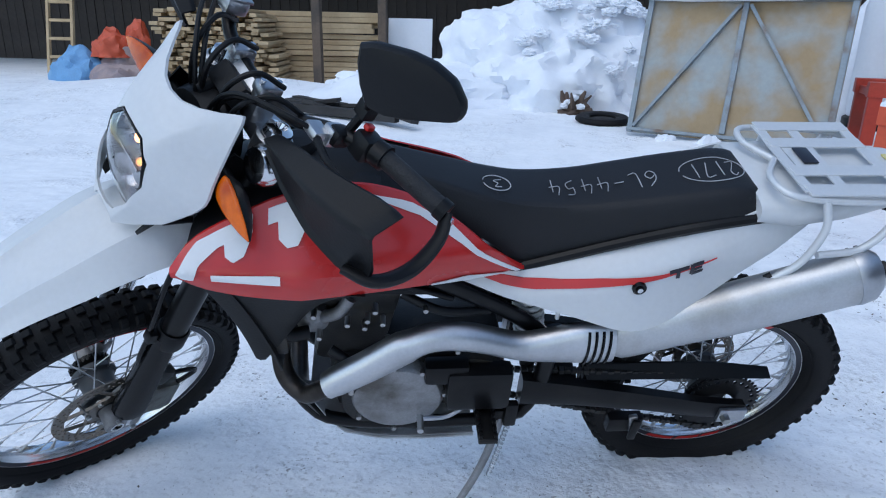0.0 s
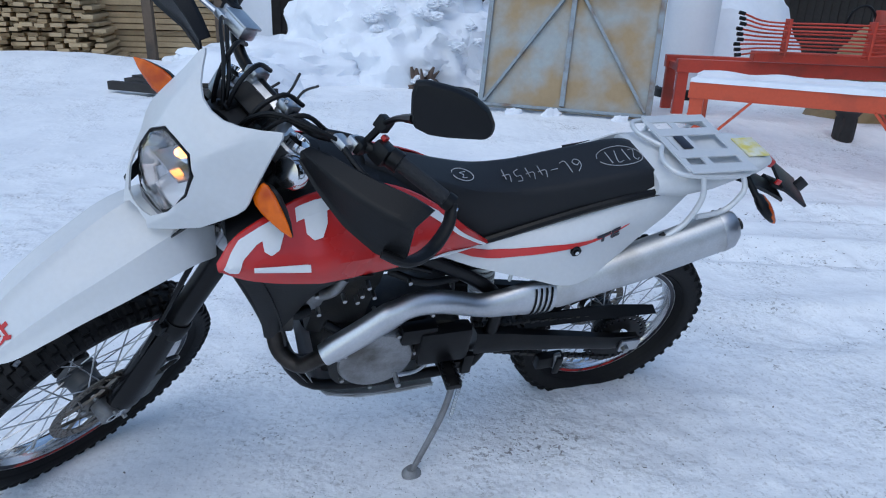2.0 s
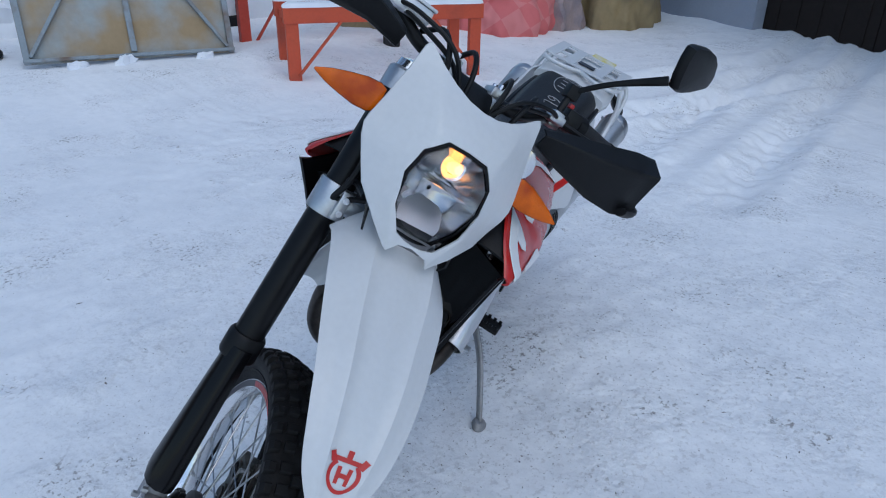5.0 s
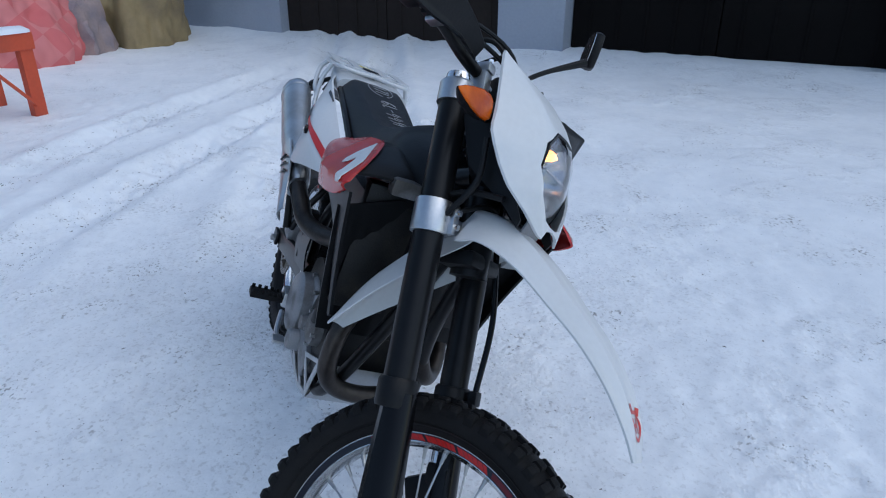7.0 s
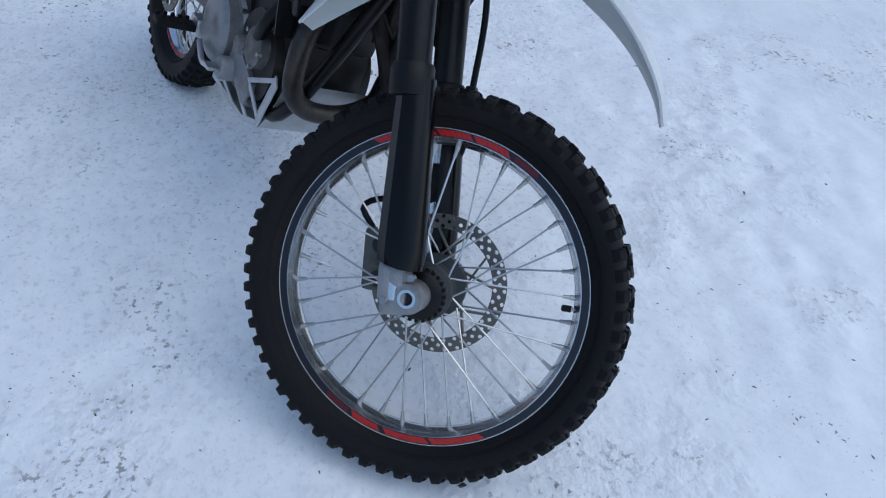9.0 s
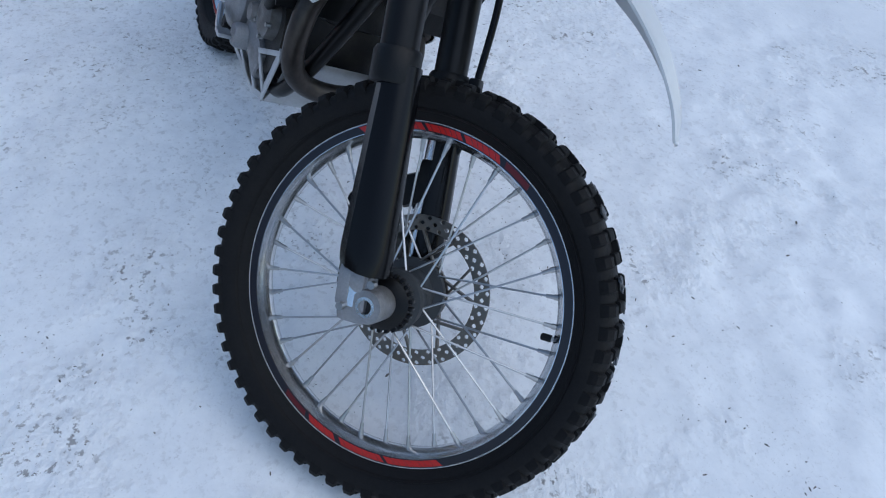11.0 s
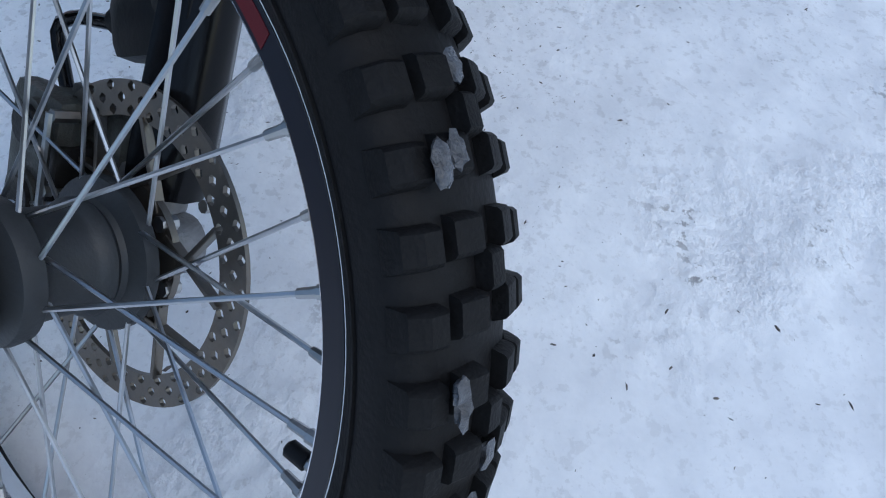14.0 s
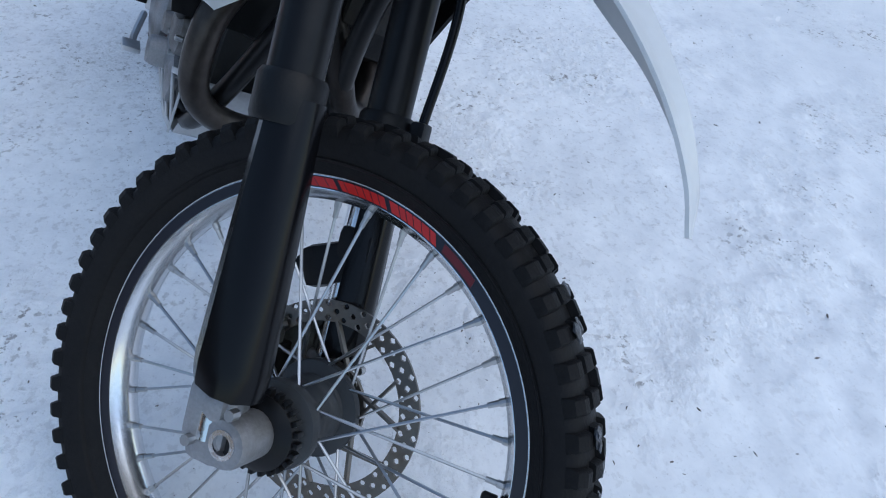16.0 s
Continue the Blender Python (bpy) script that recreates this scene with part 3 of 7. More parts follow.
# ---- snow heap and what lies by it ----
def snow_heap():
    """Shovelled snow: a craggy body with thrown lumps over its sides."""
    bm = lump(1.75, 1.3, 1.46, 0.28, 1.5, 2.0, 6)
    extra = lump(0.9, 0.8, 1.1, 0.3, 1.9, 8.0, 5)
    bmesh.ops.translate(extra, vec=(1.35, -0.25, 0), verts=extra.verts)
    third = lump(1.5, 1.0, 0.55, 0.3, 1.7, 5.0, 5)
    bmesh.ops.translate(third, vec=(-1.6, -0.5, 0), verts=third.verts)
    rng = random.Random(3)
    for body in (bm, extra, third):
        for v in body.verts:
            if v.co.z > 0.03:
                p = v.co * 5.0
                k = 0.075 * noise.noise(p) + 0.055 * abs(noise.noise(p * 2.3)) + 0.03 * noise.noise(p * 5.0)
                v.co += (v.co - Vector((0, 0, 0.2))).normalized() * k
    clods = []
    for q in range(60):
        a, t = rng.uniform(3.3, 6.2), rng.uniform(0.12, 1.0)
        r = rng.uniform(0.03, 0.10)
        clod = lump(r * 1.3, r * 1.1, r * 0.7, 0.45, 2.2, q * 1.3, 4)
        bmesh.ops.translate(clod, vec=(1.65 * t * math.cos(a) + 0.3, 1.22 * t * math.sin(a), 1.5 * math.sqrt(max(0.0, 1 - t * t)) - 0.04), verts=clod.verts)
        clods.append(clod)
    tagged(part("snow_bank", join(bm, extra, third, *clods), SNOWLUMP, matrix=pose(0.624, 10.066, 0.1)), "big lumpy heap of shovelled snow", "snow heap")


snow_heap()
random.seed(21)


def tyre_in_snow():
    ob = part("old_tyre", lathe([(0.16, -0.05), (0.2, -0.085), (0.29, -0.085), (0.325, -0.03), (0.325, 0.03), (0.29, 0.085), (0.2, 0.085), (0.16, 0.05)], 32, "z", closed=True), RUBBER, matrix=pose(1.20, 7.98, 0.205, 4, 0, 0) @ Matrix.Diagonal((0.90, 0.90, 0.42, 1)))
    tagged(ob, "old black tyre lying in the snow", "tyre")
    hubcap = part("rim", lathe([(0.001, 0.0), (0.06, 0.02), (0.15, 0.0), (0.158, -0.03)], 24, "z"), DARKDEBRIS, ob)
    return hubcap


tyre_in_snow()
heap("snow_mound", -1.45, 8.25, 0.12, (1.05, 0.6, 0.42), SNOWLUMP, "smooth mound of snow over charred boards", "snow", 44.0, 0.2, turn=-30)


def root_stump():
    """Torn roots: splinters on a low knot, with snow caught between them."""
    rng = random.Random(8)
    ob = part("root_stump", lump(0.20, 0.16, 0.15, 0.5, 2.4, 12.0, 4), BARK, matrix=pose(0.92, 8.72, 0.16))
    tagged(ob, "torn brown root stump with snow by the snow heap", "stump")
    for k in range(11):
        a, lean, long = rng.uniform(0, 6.28), rng.uniform(0.1, 0.6), rng.uniform(0.12, 0.26)
        p = Vector((0.10 * math.cos(a), 0.08 * math.sin(a), 0.05))
        tip = p + Vector((math.cos(a) * lean, math.sin(a) * lean, 1.0)).normalized() * long
        mid = p.lerp(tip, 0.5) + Vector((rng.uniform(-0.04, 0.04), rng.uniform(-0.04, 0.04), 0.0))
        part("splinter", tube([tuple(p), tuple(mid), tuple(tip)], [0.050, 0.042, 0.016], 7, flat=0.6), BARK, ob)
    for k in range(5):
        cap = lump(0.05, 0.05, 0.035, 0.4, 2.0, k * 3.1, 3)
        part("caught_snow", cap, SNOWLUMP, ob, "clot of snow", matrix=pose(rng.uniform(-0.14, 0.14), rng.uniform(-0.14, -0.02), rng.uniform(0.06, 0.22)))


root_stump()


def debris():
    ob = empty("fallen_pallet", frame2((-2.40, 7.95, 0.22), (0.92, -0.40)))
    tagged(ob, "charred boards half buried in the snow", "debris")
    for i in range(8):
        part("board", box(0, 0, 0, random.uniform(0.5, 1.1), 0.11, 0.04, 0.004), DARKDEBRIS, ob, smooth=False, matrix=pose(0.15 + i * 0.21, random.uniform(-0.25, 0.25), 0.04 + 0.02 * (i % 3), random.uniform(-12, 12), random.uniform(-10, 10), random.uniform(-25, 25)))
    for i in range(2):
        part("runner", box(0.85, -0.2 + i * 0.4, 0.02, 1.8, 0.08, 0.09, 0.005), DARKDEBRIS, ob, smooth=False)
    for i, (x, y, l) in enumerate(((1.9, 0.1, 0.32), (1.75, -0.1, 0.22), (2.1, 0.0, 0.2))):
        part("twig", tube([(x, y, 0), (x + 0.1, y, 0.1), (x + 0.2 + 0.03 * i, y, l * 0.8)], 0.014, 6), DARKDEBRIS, ob)


debris()


# ---- sheet-metal gate leaf leaning on something ----
def sheet_gate():
    a, b = Vector((1.38, 7.16, 0.20)), Vector((2.985, 6.49, 0.20))
    w = (b - a).length
    h = 1.28
    g = empty("sheet_metal_gate", frame2(a, b - a) @ pose(0, 0, 0, -14, 0, 0))
    tagged(g, "rust-stained grey sheet metal gate leaf leaning in the snow", "gate")
    part("panel", box(w / 2, 0.03, h / 2, w, 0.012, h, 0.002), RUSTSHEET, g, smooth=False)
    for x0, z0, x1, z1 in ((0.03, 0, 0.03, h), (w - 0.03, 0, w - 0.03, h), (0, h - 0.03, w, h - 0.03), (0, 0.03, w, 0.03), (w / 2, 0.06, w / 2, h - 0.06), (0.06, 0.06, w / 2 - 0.04, h - 0.08), (w - 0.06, 0.06, w / 2 + 0.04, h - 0.08)):
        part("frame_bar", bar((x0, 0, z0), (x1, 0, z1), 0.05, 0.03, 0.004), RUSTFRAME, g, smooth=False)
    tagged(heap("snow_cap", 2.11, 7.14, 1.43, (0.90, 0.09, 0.038), SNOWLUMP, "snow lying along the gate's upper edge", "snow", 15.0, turn=-22.5), kind="structure")
    for i, (x, y, s) in enumerate(((2.08, 6.80, 0.10), (2.70, 6.55, 0.09), (1.72, 6.94, 0.08))):
        heap("ice_lump", x, y, 0.14, (s, s * 0.7, s), SNOWLUMP, "lump of snow at the gate's foot", "snow", 30.0 + i, 0.5, sub=3)
    for x in (0.5, 0.9, 1.35, 1.7):
        tb = tagged(part("steel_tub", lathe([(0.001, 0), (0.15, 0), (0.17, 0.22), (0.16, 0.23), (0.001, 0.2)], 16, "z"), DARKDEBRIS, matrix=frame2(a, b - a) @ pose(x, 0.62, 1.27, 0, 0, 0)), "dark tub behind the gate leaf", "tub")
    tagged(part("work_table", join(box(w / 2, 0.75, 1.245, w * 0.9, 0.5, 0.05, 0.01), *[box(x, y, 0.60, 0.06, 0.06, 1.24, 0.005) for x in (0.2, w - 0.2) for y in (0.6, 0.95)]), OLDWOOD, smooth=False, matrix=frame2(a, b - a)), "rough wooden table behind the gate leaf", "table")


sheet_gate()


# made-up tank shape for an unidentified snow-covered thing with black feet
def snowed_thing():
    d = empty("white_snowed_thing", frame2((4.159, 8.544, 0.12), (1, -0.4)))
    tagged(d, "white snow-covered thing on a black base", "tank")
    part("base", lathe([(0.001, 0), (0.3, 0), (0.33, 0.04), (0.33, 0.14), (0.3, 0.16), (0.001, 0.16)], 28, "z"), BLACK, d)
    part("body", lathe([(0.001, 0.16), (0.29, 0.16), (0.31, 0.3), (0.31, 1.3), (0.24, 1.5), (0.001, 1.58)], 28, "z"), BOARDWHITE, d)
    part("valve", box(0.2, -0.31, 0.25, 0.09, 0.05, 0.1, 0.01), BLACK, d)


snowed_thing()
heap("snow_drift", 4.75, 9.25, 0.1, (1.25, 0.55, 1.62), SNOWLUMP, "tall smooth drift of snow beside the white snow-covered thing", "snow", 27.0, 0.16)


# ---- red steel trestle and the tined machine ----
def trestle(m, w, h, material, label):
    t = empty("steel_trestle", m)
    tagged(t, label, "trestle", "red trestles")
    part("beam", box(w / 2, 0, h - 0.07, w + 0.14, 0.1, 0.13, 0.006), material, t, smooth=False)
    part("beam", box(w / 2, 0.55, h - 0.07, w + 0.14, 0.1, 0.13, 0.006), material, t, smooth=False)
    for x in (0.0, w):
        for y in (0, 0.55):
            part("leg", box(x, y, h / 2 - 0.1, 0.11, 0.07, h + 0.07, 0.006), material, t, smooth=False)
        part("crossbar", box(x, 0.275, h - 0.1, 0.07, 0.46, 0.07, 0.005), material, t, smooth=False)
    part("brace", bar((0.03, -0.055, 0.0), (0.42, -0.055, h - 0.13), 0.035, 0.02, 0.002), material, t, smooth=False)
    part("brace", bar((w - 0.03, -0.055, 0.0), (w - 0.42, -0.055, h - 0.13), 0.035, 0.02, 0.002), material, t, smooth=False)
    return t


BENCH = frame2((3.021, 5.652, 0.10), (1.606, -0.913))
trestle(BENCH, 1.707, 0.57, ORANGEPAINT, "orange-red steel trestle with snow along its beam")


def snow_strip(m, w, d, h, seed):
    rings = []
    for i, x in enumerate(np.linspace(-0.07, w + 0.07, 40)):
        k = 1 + 0.35 * noise.noise(Vector((x * 4 + seed, 0, seed)))
        edge = 1.0 if 0 < i < 39 else 0.5
        rings.append([(x, -d * k * edge, 0), (x, -d * 0.8 * edge, h * 0.7 * k * edge), (x, 0, h * k * edge), (x, d * 0.8 * edge, h * 0.7 * k * edge), (x, d * k * edge, 0)])
    tagged(part("snow_ridge", loft(rings), SNOWLUMP, matrix=m), "snow lying along the trestle beam", "snow", "snow on the trestles")


snow_strip(BENCH @ Matrix.Translation((0, 0, 0.565)), 1.707, 0.06, 0.05, 1.0)
snow_strip(BENCH @ Matrix.Translation((0, 0.55, 0.565)), 1.707, 0.06, 0.05, 4.0)
FRAME2 = frame2((3.45, 6.98, 0.10), (2.28, -0.42))
trestle(FRAME2, 2.17, 0.65, REDPAINT, "dark red steel machine trestle standing in snow")


def tined_machine():
    t = empty("hay_rake", FRAME2 @ Matrix.Translation((0.42, -0.25, 0.66)) @ Matrix.Diagonal((0.8, 0.8, 0.8, 1)))
    tagged(t, "red hay rake unit with many black-tipped tines on a trestle", "machine")
    part("main_beam", box(1.2, 0.2, 0.06, 1.9, 0.16, 0.12, 0.008), REDPAINT, t, smooth=False)
    part("drum", lathe([(0.001, 0), (0.13, 0), (0.14, 0.02), (0.14, 0.5), (0.13, 0.52), (0.001, 0.52)], 20, "z", center=(1.75, 0.25, 0.12)), REDPAINT, t)
    part("gearbox", box(1.95, 0.2, 0.36, 0.34, 0.3, 0.36, 0.03), REDPAINT, t)
    for k in range(9):
        z = 0.13 + 0.042 * k
        y = -0.16 + 0.05 * (k % 3)
        part("tine", tube([(0.0, y, z + 0.02 + 0.03 * (k - 4) * 0.5), (0.3, y + 0.02, z), (1.0, y, z + 0.005 * (k % 2)), (1.55, y + 0.02, z), (1.75, y + 0.06, z + 0.03)], 0.011, 8, steps=24), REDPAINT, t)
        part("tine_tip", tube([(-0.07, y, z + 0.025 + 0.018 * (k - 4)), (0.0, y, z + 0.02 + 0.015 * (k - 4))], 0.022, 8), BLACK, t)
        part("tine_tip", tube([(1.74, y + 0.06, z + 0.03), (1.82, y + 0.08, z + 0.04)], 0.022, 8), BLACK, t)
    for x in (0.5, 1.45):
        part("spacer", box(x, -0.1, 0.3, 0.03, 0.16, 0.42, 0.004), REDPAINT, t, smooth=False)
    part("hose", tube([(1.3, 0.3, 0.4), (1.35, 0.25, 0.62), (1.5, 0.25, 0.68), (1.62, 0.25, 0.55), (1.6, 0.25, 0.35)], 0.016, 8), BLACK, t)


tined_machine()


def engine_block():
    b = part("machine_foot", join(lathe([(0.001, 0), (0.13, 0), (0.14, 0.03), (0.09, 0.06), (0.08, 0.3), (0.12, 0.36), (0.001, 0.38)], 16, "z"), box(0, 0, 0.2, 0.16, 0.12, 0.22, 0.02)), DARKDEBRIS, matrix=pose(4.696, 6.083, 0.03))
    tagged(b, "rusty iron machine foot under the trestle", "machine part")


engine_block()


# ---- covered heaps by the house ----
def covered(name, x, y, size, material, label, seed, turn=0.0, folds=0.05):
    bm = lump(*size, rough=0.22, scale=1.3, seed=seed, sub=6)
    for v in bm.verts:
        a = math.atan2(v.co.y, v.co.x)
        low = max(0.0, 1 - v.co.z / size[2])
        k = 1 + folds * low * math.sin(a * 11 + 2 * noise.noise(v.co * 2)) + 0.02 * noise.noise(v.co * 9)
        v.co.x *= k
        v.co.y *= k
    return tagged(part(name, bm, material, matrix=pose(x, y, 0.1, 0, 0, turn)), label, "cover")


covered("quilt_cover", 6.92, 6.32, (0.80, 0.66, 0.96), QUILT, "heap covered with a pink checked quilt", 3.3, -15)
covered("tarpaulin", 6.05, 7.25, (0.95, 0.6, 1.10), TARP, "tan tarpaulin draped over a heap", 7.7, 10)
covered("tarpaulin", 8.75, 5.62, (0.75, 0.70, 1.25), TARP, "tan tarpaulin over a heap against the house", 9.9, 30)
heap("patterned_cloth", 7.78, 5.92, 0.1, (0.40, 0.38, 0.70), BAGPINK, "pale patterned cloth bundle between two heaps", "cloth", 19.0, 0.3)


# ---- the motorcycle: x ahead, y to its left, z up from the ground, origin under the rear axle ----
def basis(x, y, z, origin):
    m = Matrix((x, y, z)).transposed().to_4x4()
    m.translation = origin
    return m


LEAN_BIKE = radians(22)
AHEAD = Vector((-0.967, -0.255, 0)).normalized()
SIDE_FLAT = Vector((-AHEAD.y, AHEAD.x, 0))
SIDE = math.cos(LEAN_BIKE) * SIDE_FLAT - math.sin(LEAN_BIKE) * Vector((0, 0, 1))
UP = AHEAD.cross(SIDE)
BIKE = basis(AHEAD, SIDE, UP, Vector((1.132, 2.106, 0.311)) - 0.33 * UP + 0.036 * SIDE)
# the steered front: origin at the front axle, z along the steering axis
FSIDE = Vector((0.6711, -0.4685, -0.5745)).normalized()
FUP = Vector((0.5536, -0.1987, 0.8087))
FAHEAD = FSIDE.cross(FUP).normalized()
FUP = FAHEAD.cross(FSIDE).normalized()
AXLE = Vector((-0.3500, 1.7063, 0.2996))
FRONT = basis(FAHEAD, FSIDE, FUP, AXLE + 0.012 * FSIDE)
bike = empty("motorcycle", BIKE)
tagged(bike, "white, red and black enduro motorcycle on its side stand", "motorcycle")
TO_FRONT = BIKE.inverted() @ FRONT
# fork and bars lean a little against the wheel
KUP = Vector((0.5572, -0.2084, 0.8038)).normalized()
KSIDE = Vector((0.6533, -0.4875, -0.5793))
KSIDE = (KSIDE - KUP * KSIDE.dot(KUP)).normalized()
FORK = basis(KSIDE.cross(KUP), KSIDE, KUP, AXLE)
TO_FORK = BIKE.inverted() @ FORK


def fpart(name, bm, material, label="", smooth=True):
    """A part of the steered front."""
    return part(name, bm, material, bike, label, smooth, TO_FORK)


def bpart(name, bm, material, label="", smooth=True):
    return part(name, bm, material, bike, label, smooth)


def lpart(name, bm, material, label="", smooth=True):
    """A part of the left flank, which lies closer to the middle than the right."""
    return part(name, bm, material, bike, label, smooth, Matrix.Translation((0, -0.036, 0)))


# ---- wheels ----
def knob(r, a, y, w, l, h, tilt):
    """A tread block: centre radius r, angle a, sideways y, sizes across, along and high."""
    bm = box(0, 0, 0, l, w, h, 0.0)
    for v in bm.verts:
        if v.co.z > 0:
            v.co.x *= 0.84
            v.co.y *= 0.84
    top = [e for e in bm.edges if e.verts[0].co.z > 0 or e.verts[1].co.z > 0]
    bmesh.ops.bevel(bm, geom=top, offset=min(w, l, h) * 0.28, segments=2, affect="EDGES")
    rot = Matrix.Rotation(-a + math.pi / 2, 4, "Y") @ Matrix.Translation((0, y, r)) @ Matrix.Rotation(tilt, 4, "X")
    bmesh.ops.transform(bm, matrix=rot, verts=bm.verts)
    return bm


def tread(foot, head, long, s):
    """A tread block over the tyre's shoulder: rows of (radius, sideways) at its foot and head."""
    rings = []
    for (r0, y0), (r1, y1) in zip(foot, head):
        deep = min(1, math.hypot(r1 - r0, y1 - y0) / 0.008)
        l0, l1 = long, long * (1 - 0.16 * deep)
        rim = 0.80
        rings.append([(r0, s * y0, -l0), (r0 + (r1 - r0) * rim, s * (y0 + (y1 - y0) * rim), -l1), (r1, s * y1, -l1 * 0.78), (r1, s * y1, l1 * 0.78), (r0 + (r1 - r0) * rim, s * (y0 + (y1 - y0) * rim), l1), (r0, s * y0, l0)])
    return loft(rings)


def tread_row(w, knobs, phase, long, foot, head, sides):
    """One ring of tread blocks, on one or both shoulders."""
    for s in sides:
        first = None
        for k in range(knobs):
            turn = Matrix.Rotation(-2 * math.pi * (k + phase) / knobs, 4, "Y")
            if first is None:
                first = part("tread_block", tread(foot, head, long, s), TREAD, w, matrix=turn)
            else:
                same_mesh(first, turn, w)


def arc_piece(bead, s, a0, a1, slant, lo=0.0125, hi=0.0022, lift=0.0):
    """A flat piece of tape on the rim's side wall between two angles."""
    n = max(2, int((a1 - a0) / 0.03) + 1)
    inner = [(bead - lo, a) for a in np.linspace(a0, a1, n)]
    outer = [(bead - hi, a + slant) for a in np.linspace(a1, a0, n)]
    ring = [(r * math.cos(a), r * math.sin(a)) for r, a in inner + outer]
    return loft([[(x, s * (0.0243 + lift), z) for x, z in ring], [(x, s * (0.0249 + lift), z) for x, z in ring]])


def rim_lettering(w, bead):
    """Red tape words: slanted strokes cut by thin black gaps, and a darker tail at each end."""
    rng = random.Random(8)
    for words, tail in ((((62.5, 75.8), (77.2, 89.5), (90.8, 113.0)), (50.5, 60.8)), (((-117.0, -104.2), (-102.8, -86.0), (-84.5, -64.5)), (-129.0, -118.5))):
        for s in (-1, 1):
            for a0, a1 in words:
                a = radians(a0)
                while a < radians(a1) - 0.02:
                    long = rng.choice((0.030, 0.038, 0.046))
                    part("rim_stripe", arc_piece(bead, s, a, min(a + long, radians(a1)), 0.034), DECALRED, w)
                    a += long + 0.0050
            part("rim_stripe", arc_piece(bead, s, radians(tail[0]), radians(tail[1]), 0.012, 0.0115, 0.003), TAPEDARK, w, "dull red tape")


def wheel(name, matrix, tyre_r, half, bead, knobs, label, sticker):
    hub_len = 0.060
    dish = 0.005
    hub = lathe([(0.013, -hub_len), (0.030, -hub_len), (0.034, -0.052), (0.050, -0.046), (0.0515, -0.040), (0.0505, -0.031), (0.0440, -0.027), (0.0405, -0.020), (0.0395, 0.008), (0.0415, 0.012), (0.0445, 0.016), (0.0450, 0.022), (0.0420, 0.026), (0.0440, 0.030), (0.0590, 0.034), (0.0600, 0.038), (0.0595, 0.044), (0.046, 0.048), (0.038, hub_len), (0.013, hub_len)], 40)
    bmesh.ops.translate(hub, vec=(0, -dish, 0), verts=hub.verts)
    w = part(name, hub, HUB, bike, label, matrix=matrix)
    # tyre carcass: smooth side walls and rounded shoulders
    prof = [(bead - 0.001, -0.0225), (bead + 0.004, -0.0275), (bead + 0.010, -half * 0.70), (bead + 0.024, -half * 0.93), (bead + 0.038, -half), (tyre_r - 0.024, -half * 0.985), (tyre_r - 0.017, -half * 0.86), (tyre_r - 0.0105, -half * 0.55), (tyre_r - 0.0085, -half * 0.25), (tyre_r - 0.008, 0)]
    prof = prof + [(r, -y) for r, y in prof[-2::-1]] + [(bead - 0.001, 0)]
    tyre = part("tyre", lathe(prof, 120, closed=True), RUBBER, w, "knobbly black off-road tyre")
    part("bead_rib", join(*[lathe([(bead + 0.0140, s * half * 0.74), (bead + 0.0150, s * (half * 0.80 + 0.0012)), (bead + 0.0180, s * (half * 0.86 + 0.0010)), (bead + 0.0190, s * half * 0.84)], 120, closed=True) for s in (-1, 1)]), RUBBER, tyre)
    h, r = half, tyre_r
    tread_row(w, knobs, 0.0, 0.0100, [(r - 0.0300, h * 1.0), (r - 0.0240, h * 0.985), (r - 0.0170, h * 0.86), (r - 0.0130, h * 0.70)], [(r - 0.0295, h * 1.01), (r - 0.0170, h * 1.06), (r - 0.0085, h * 0.95), (r - 0.0060, h * 0.74)], (-1, 1))
    tread_row(w, knobs, 0.06, 0.0105, [(r - 0.0122, h * 0.56), (r - 0.0098, h * 0.36), (r - 0.0085, h * 0.20)], [(r - 0.0040, h * 0.58), (r - 0.0010, h * 0.38), (r + 0.0002, h * 0.21)], (-1, 1))
    tread_row(w, knobs // 2, 0.28, 0.0110, [(r - 0.0083, h * 0.13), (r - 0.0080, 0), (r - 0.0083, -h * 0.13)], [(r + 0.0008, h * 0.13), (r + 0.0012, 0), (r + 0.0008, -h * 0.13)], (1,))
    # rim: a deep channel with a well
    rp = [(bead, -0.0235), (bead + 0.001, -0.0205), (bead - 0.012, -0.0185), (bead - 0.016, -0.010), (bead - 0.020, 0), (bead - 0.016, 0.010), (bead - 0.012, 0.0185), (bead + 0.001, 0.0205), (bead, 0.0235), (bead - 0.015, 0.0235), (bead - 0.019, 0.0150), (bead - 0.026, 0.006), (bead - 0.026, -0.006), (bead - 0.019, -0.0150), (bead - 0.015, -0.0235)]
    part("rim", lathe(rp, 120, closed=True), RIM, w, "polished aluminium rim")
    part("edge_line", join(*[lathe([(bead + 0.0004, s * 0.0244), (bead + 0.0018, s * 0.0246), (bead + 0.0018, s * 0.0215), (bead + 0.0004, s * 0.0215)], 120, closed=True) for s in (-1, 1)]), DECALWHITE, w)
    if sticker:
        bands = []
        for s in (-1, 1):
            bands.append(lathe([(bead - 0.0138, s * 0.0237), (bead - 0.0008, s * 0.0237), (bead - 0.0008, s * 0.0243), (bead - 0.0138, s * 0.0243)], 120, closed=True))
        part("rim_tape", join(*bands), DECALBLACK, w, "black rim tape")
        rim_lettering(w, bead)
    # each flange sends its spokes forwards and backwards in turn
    nip = bead - 0.027
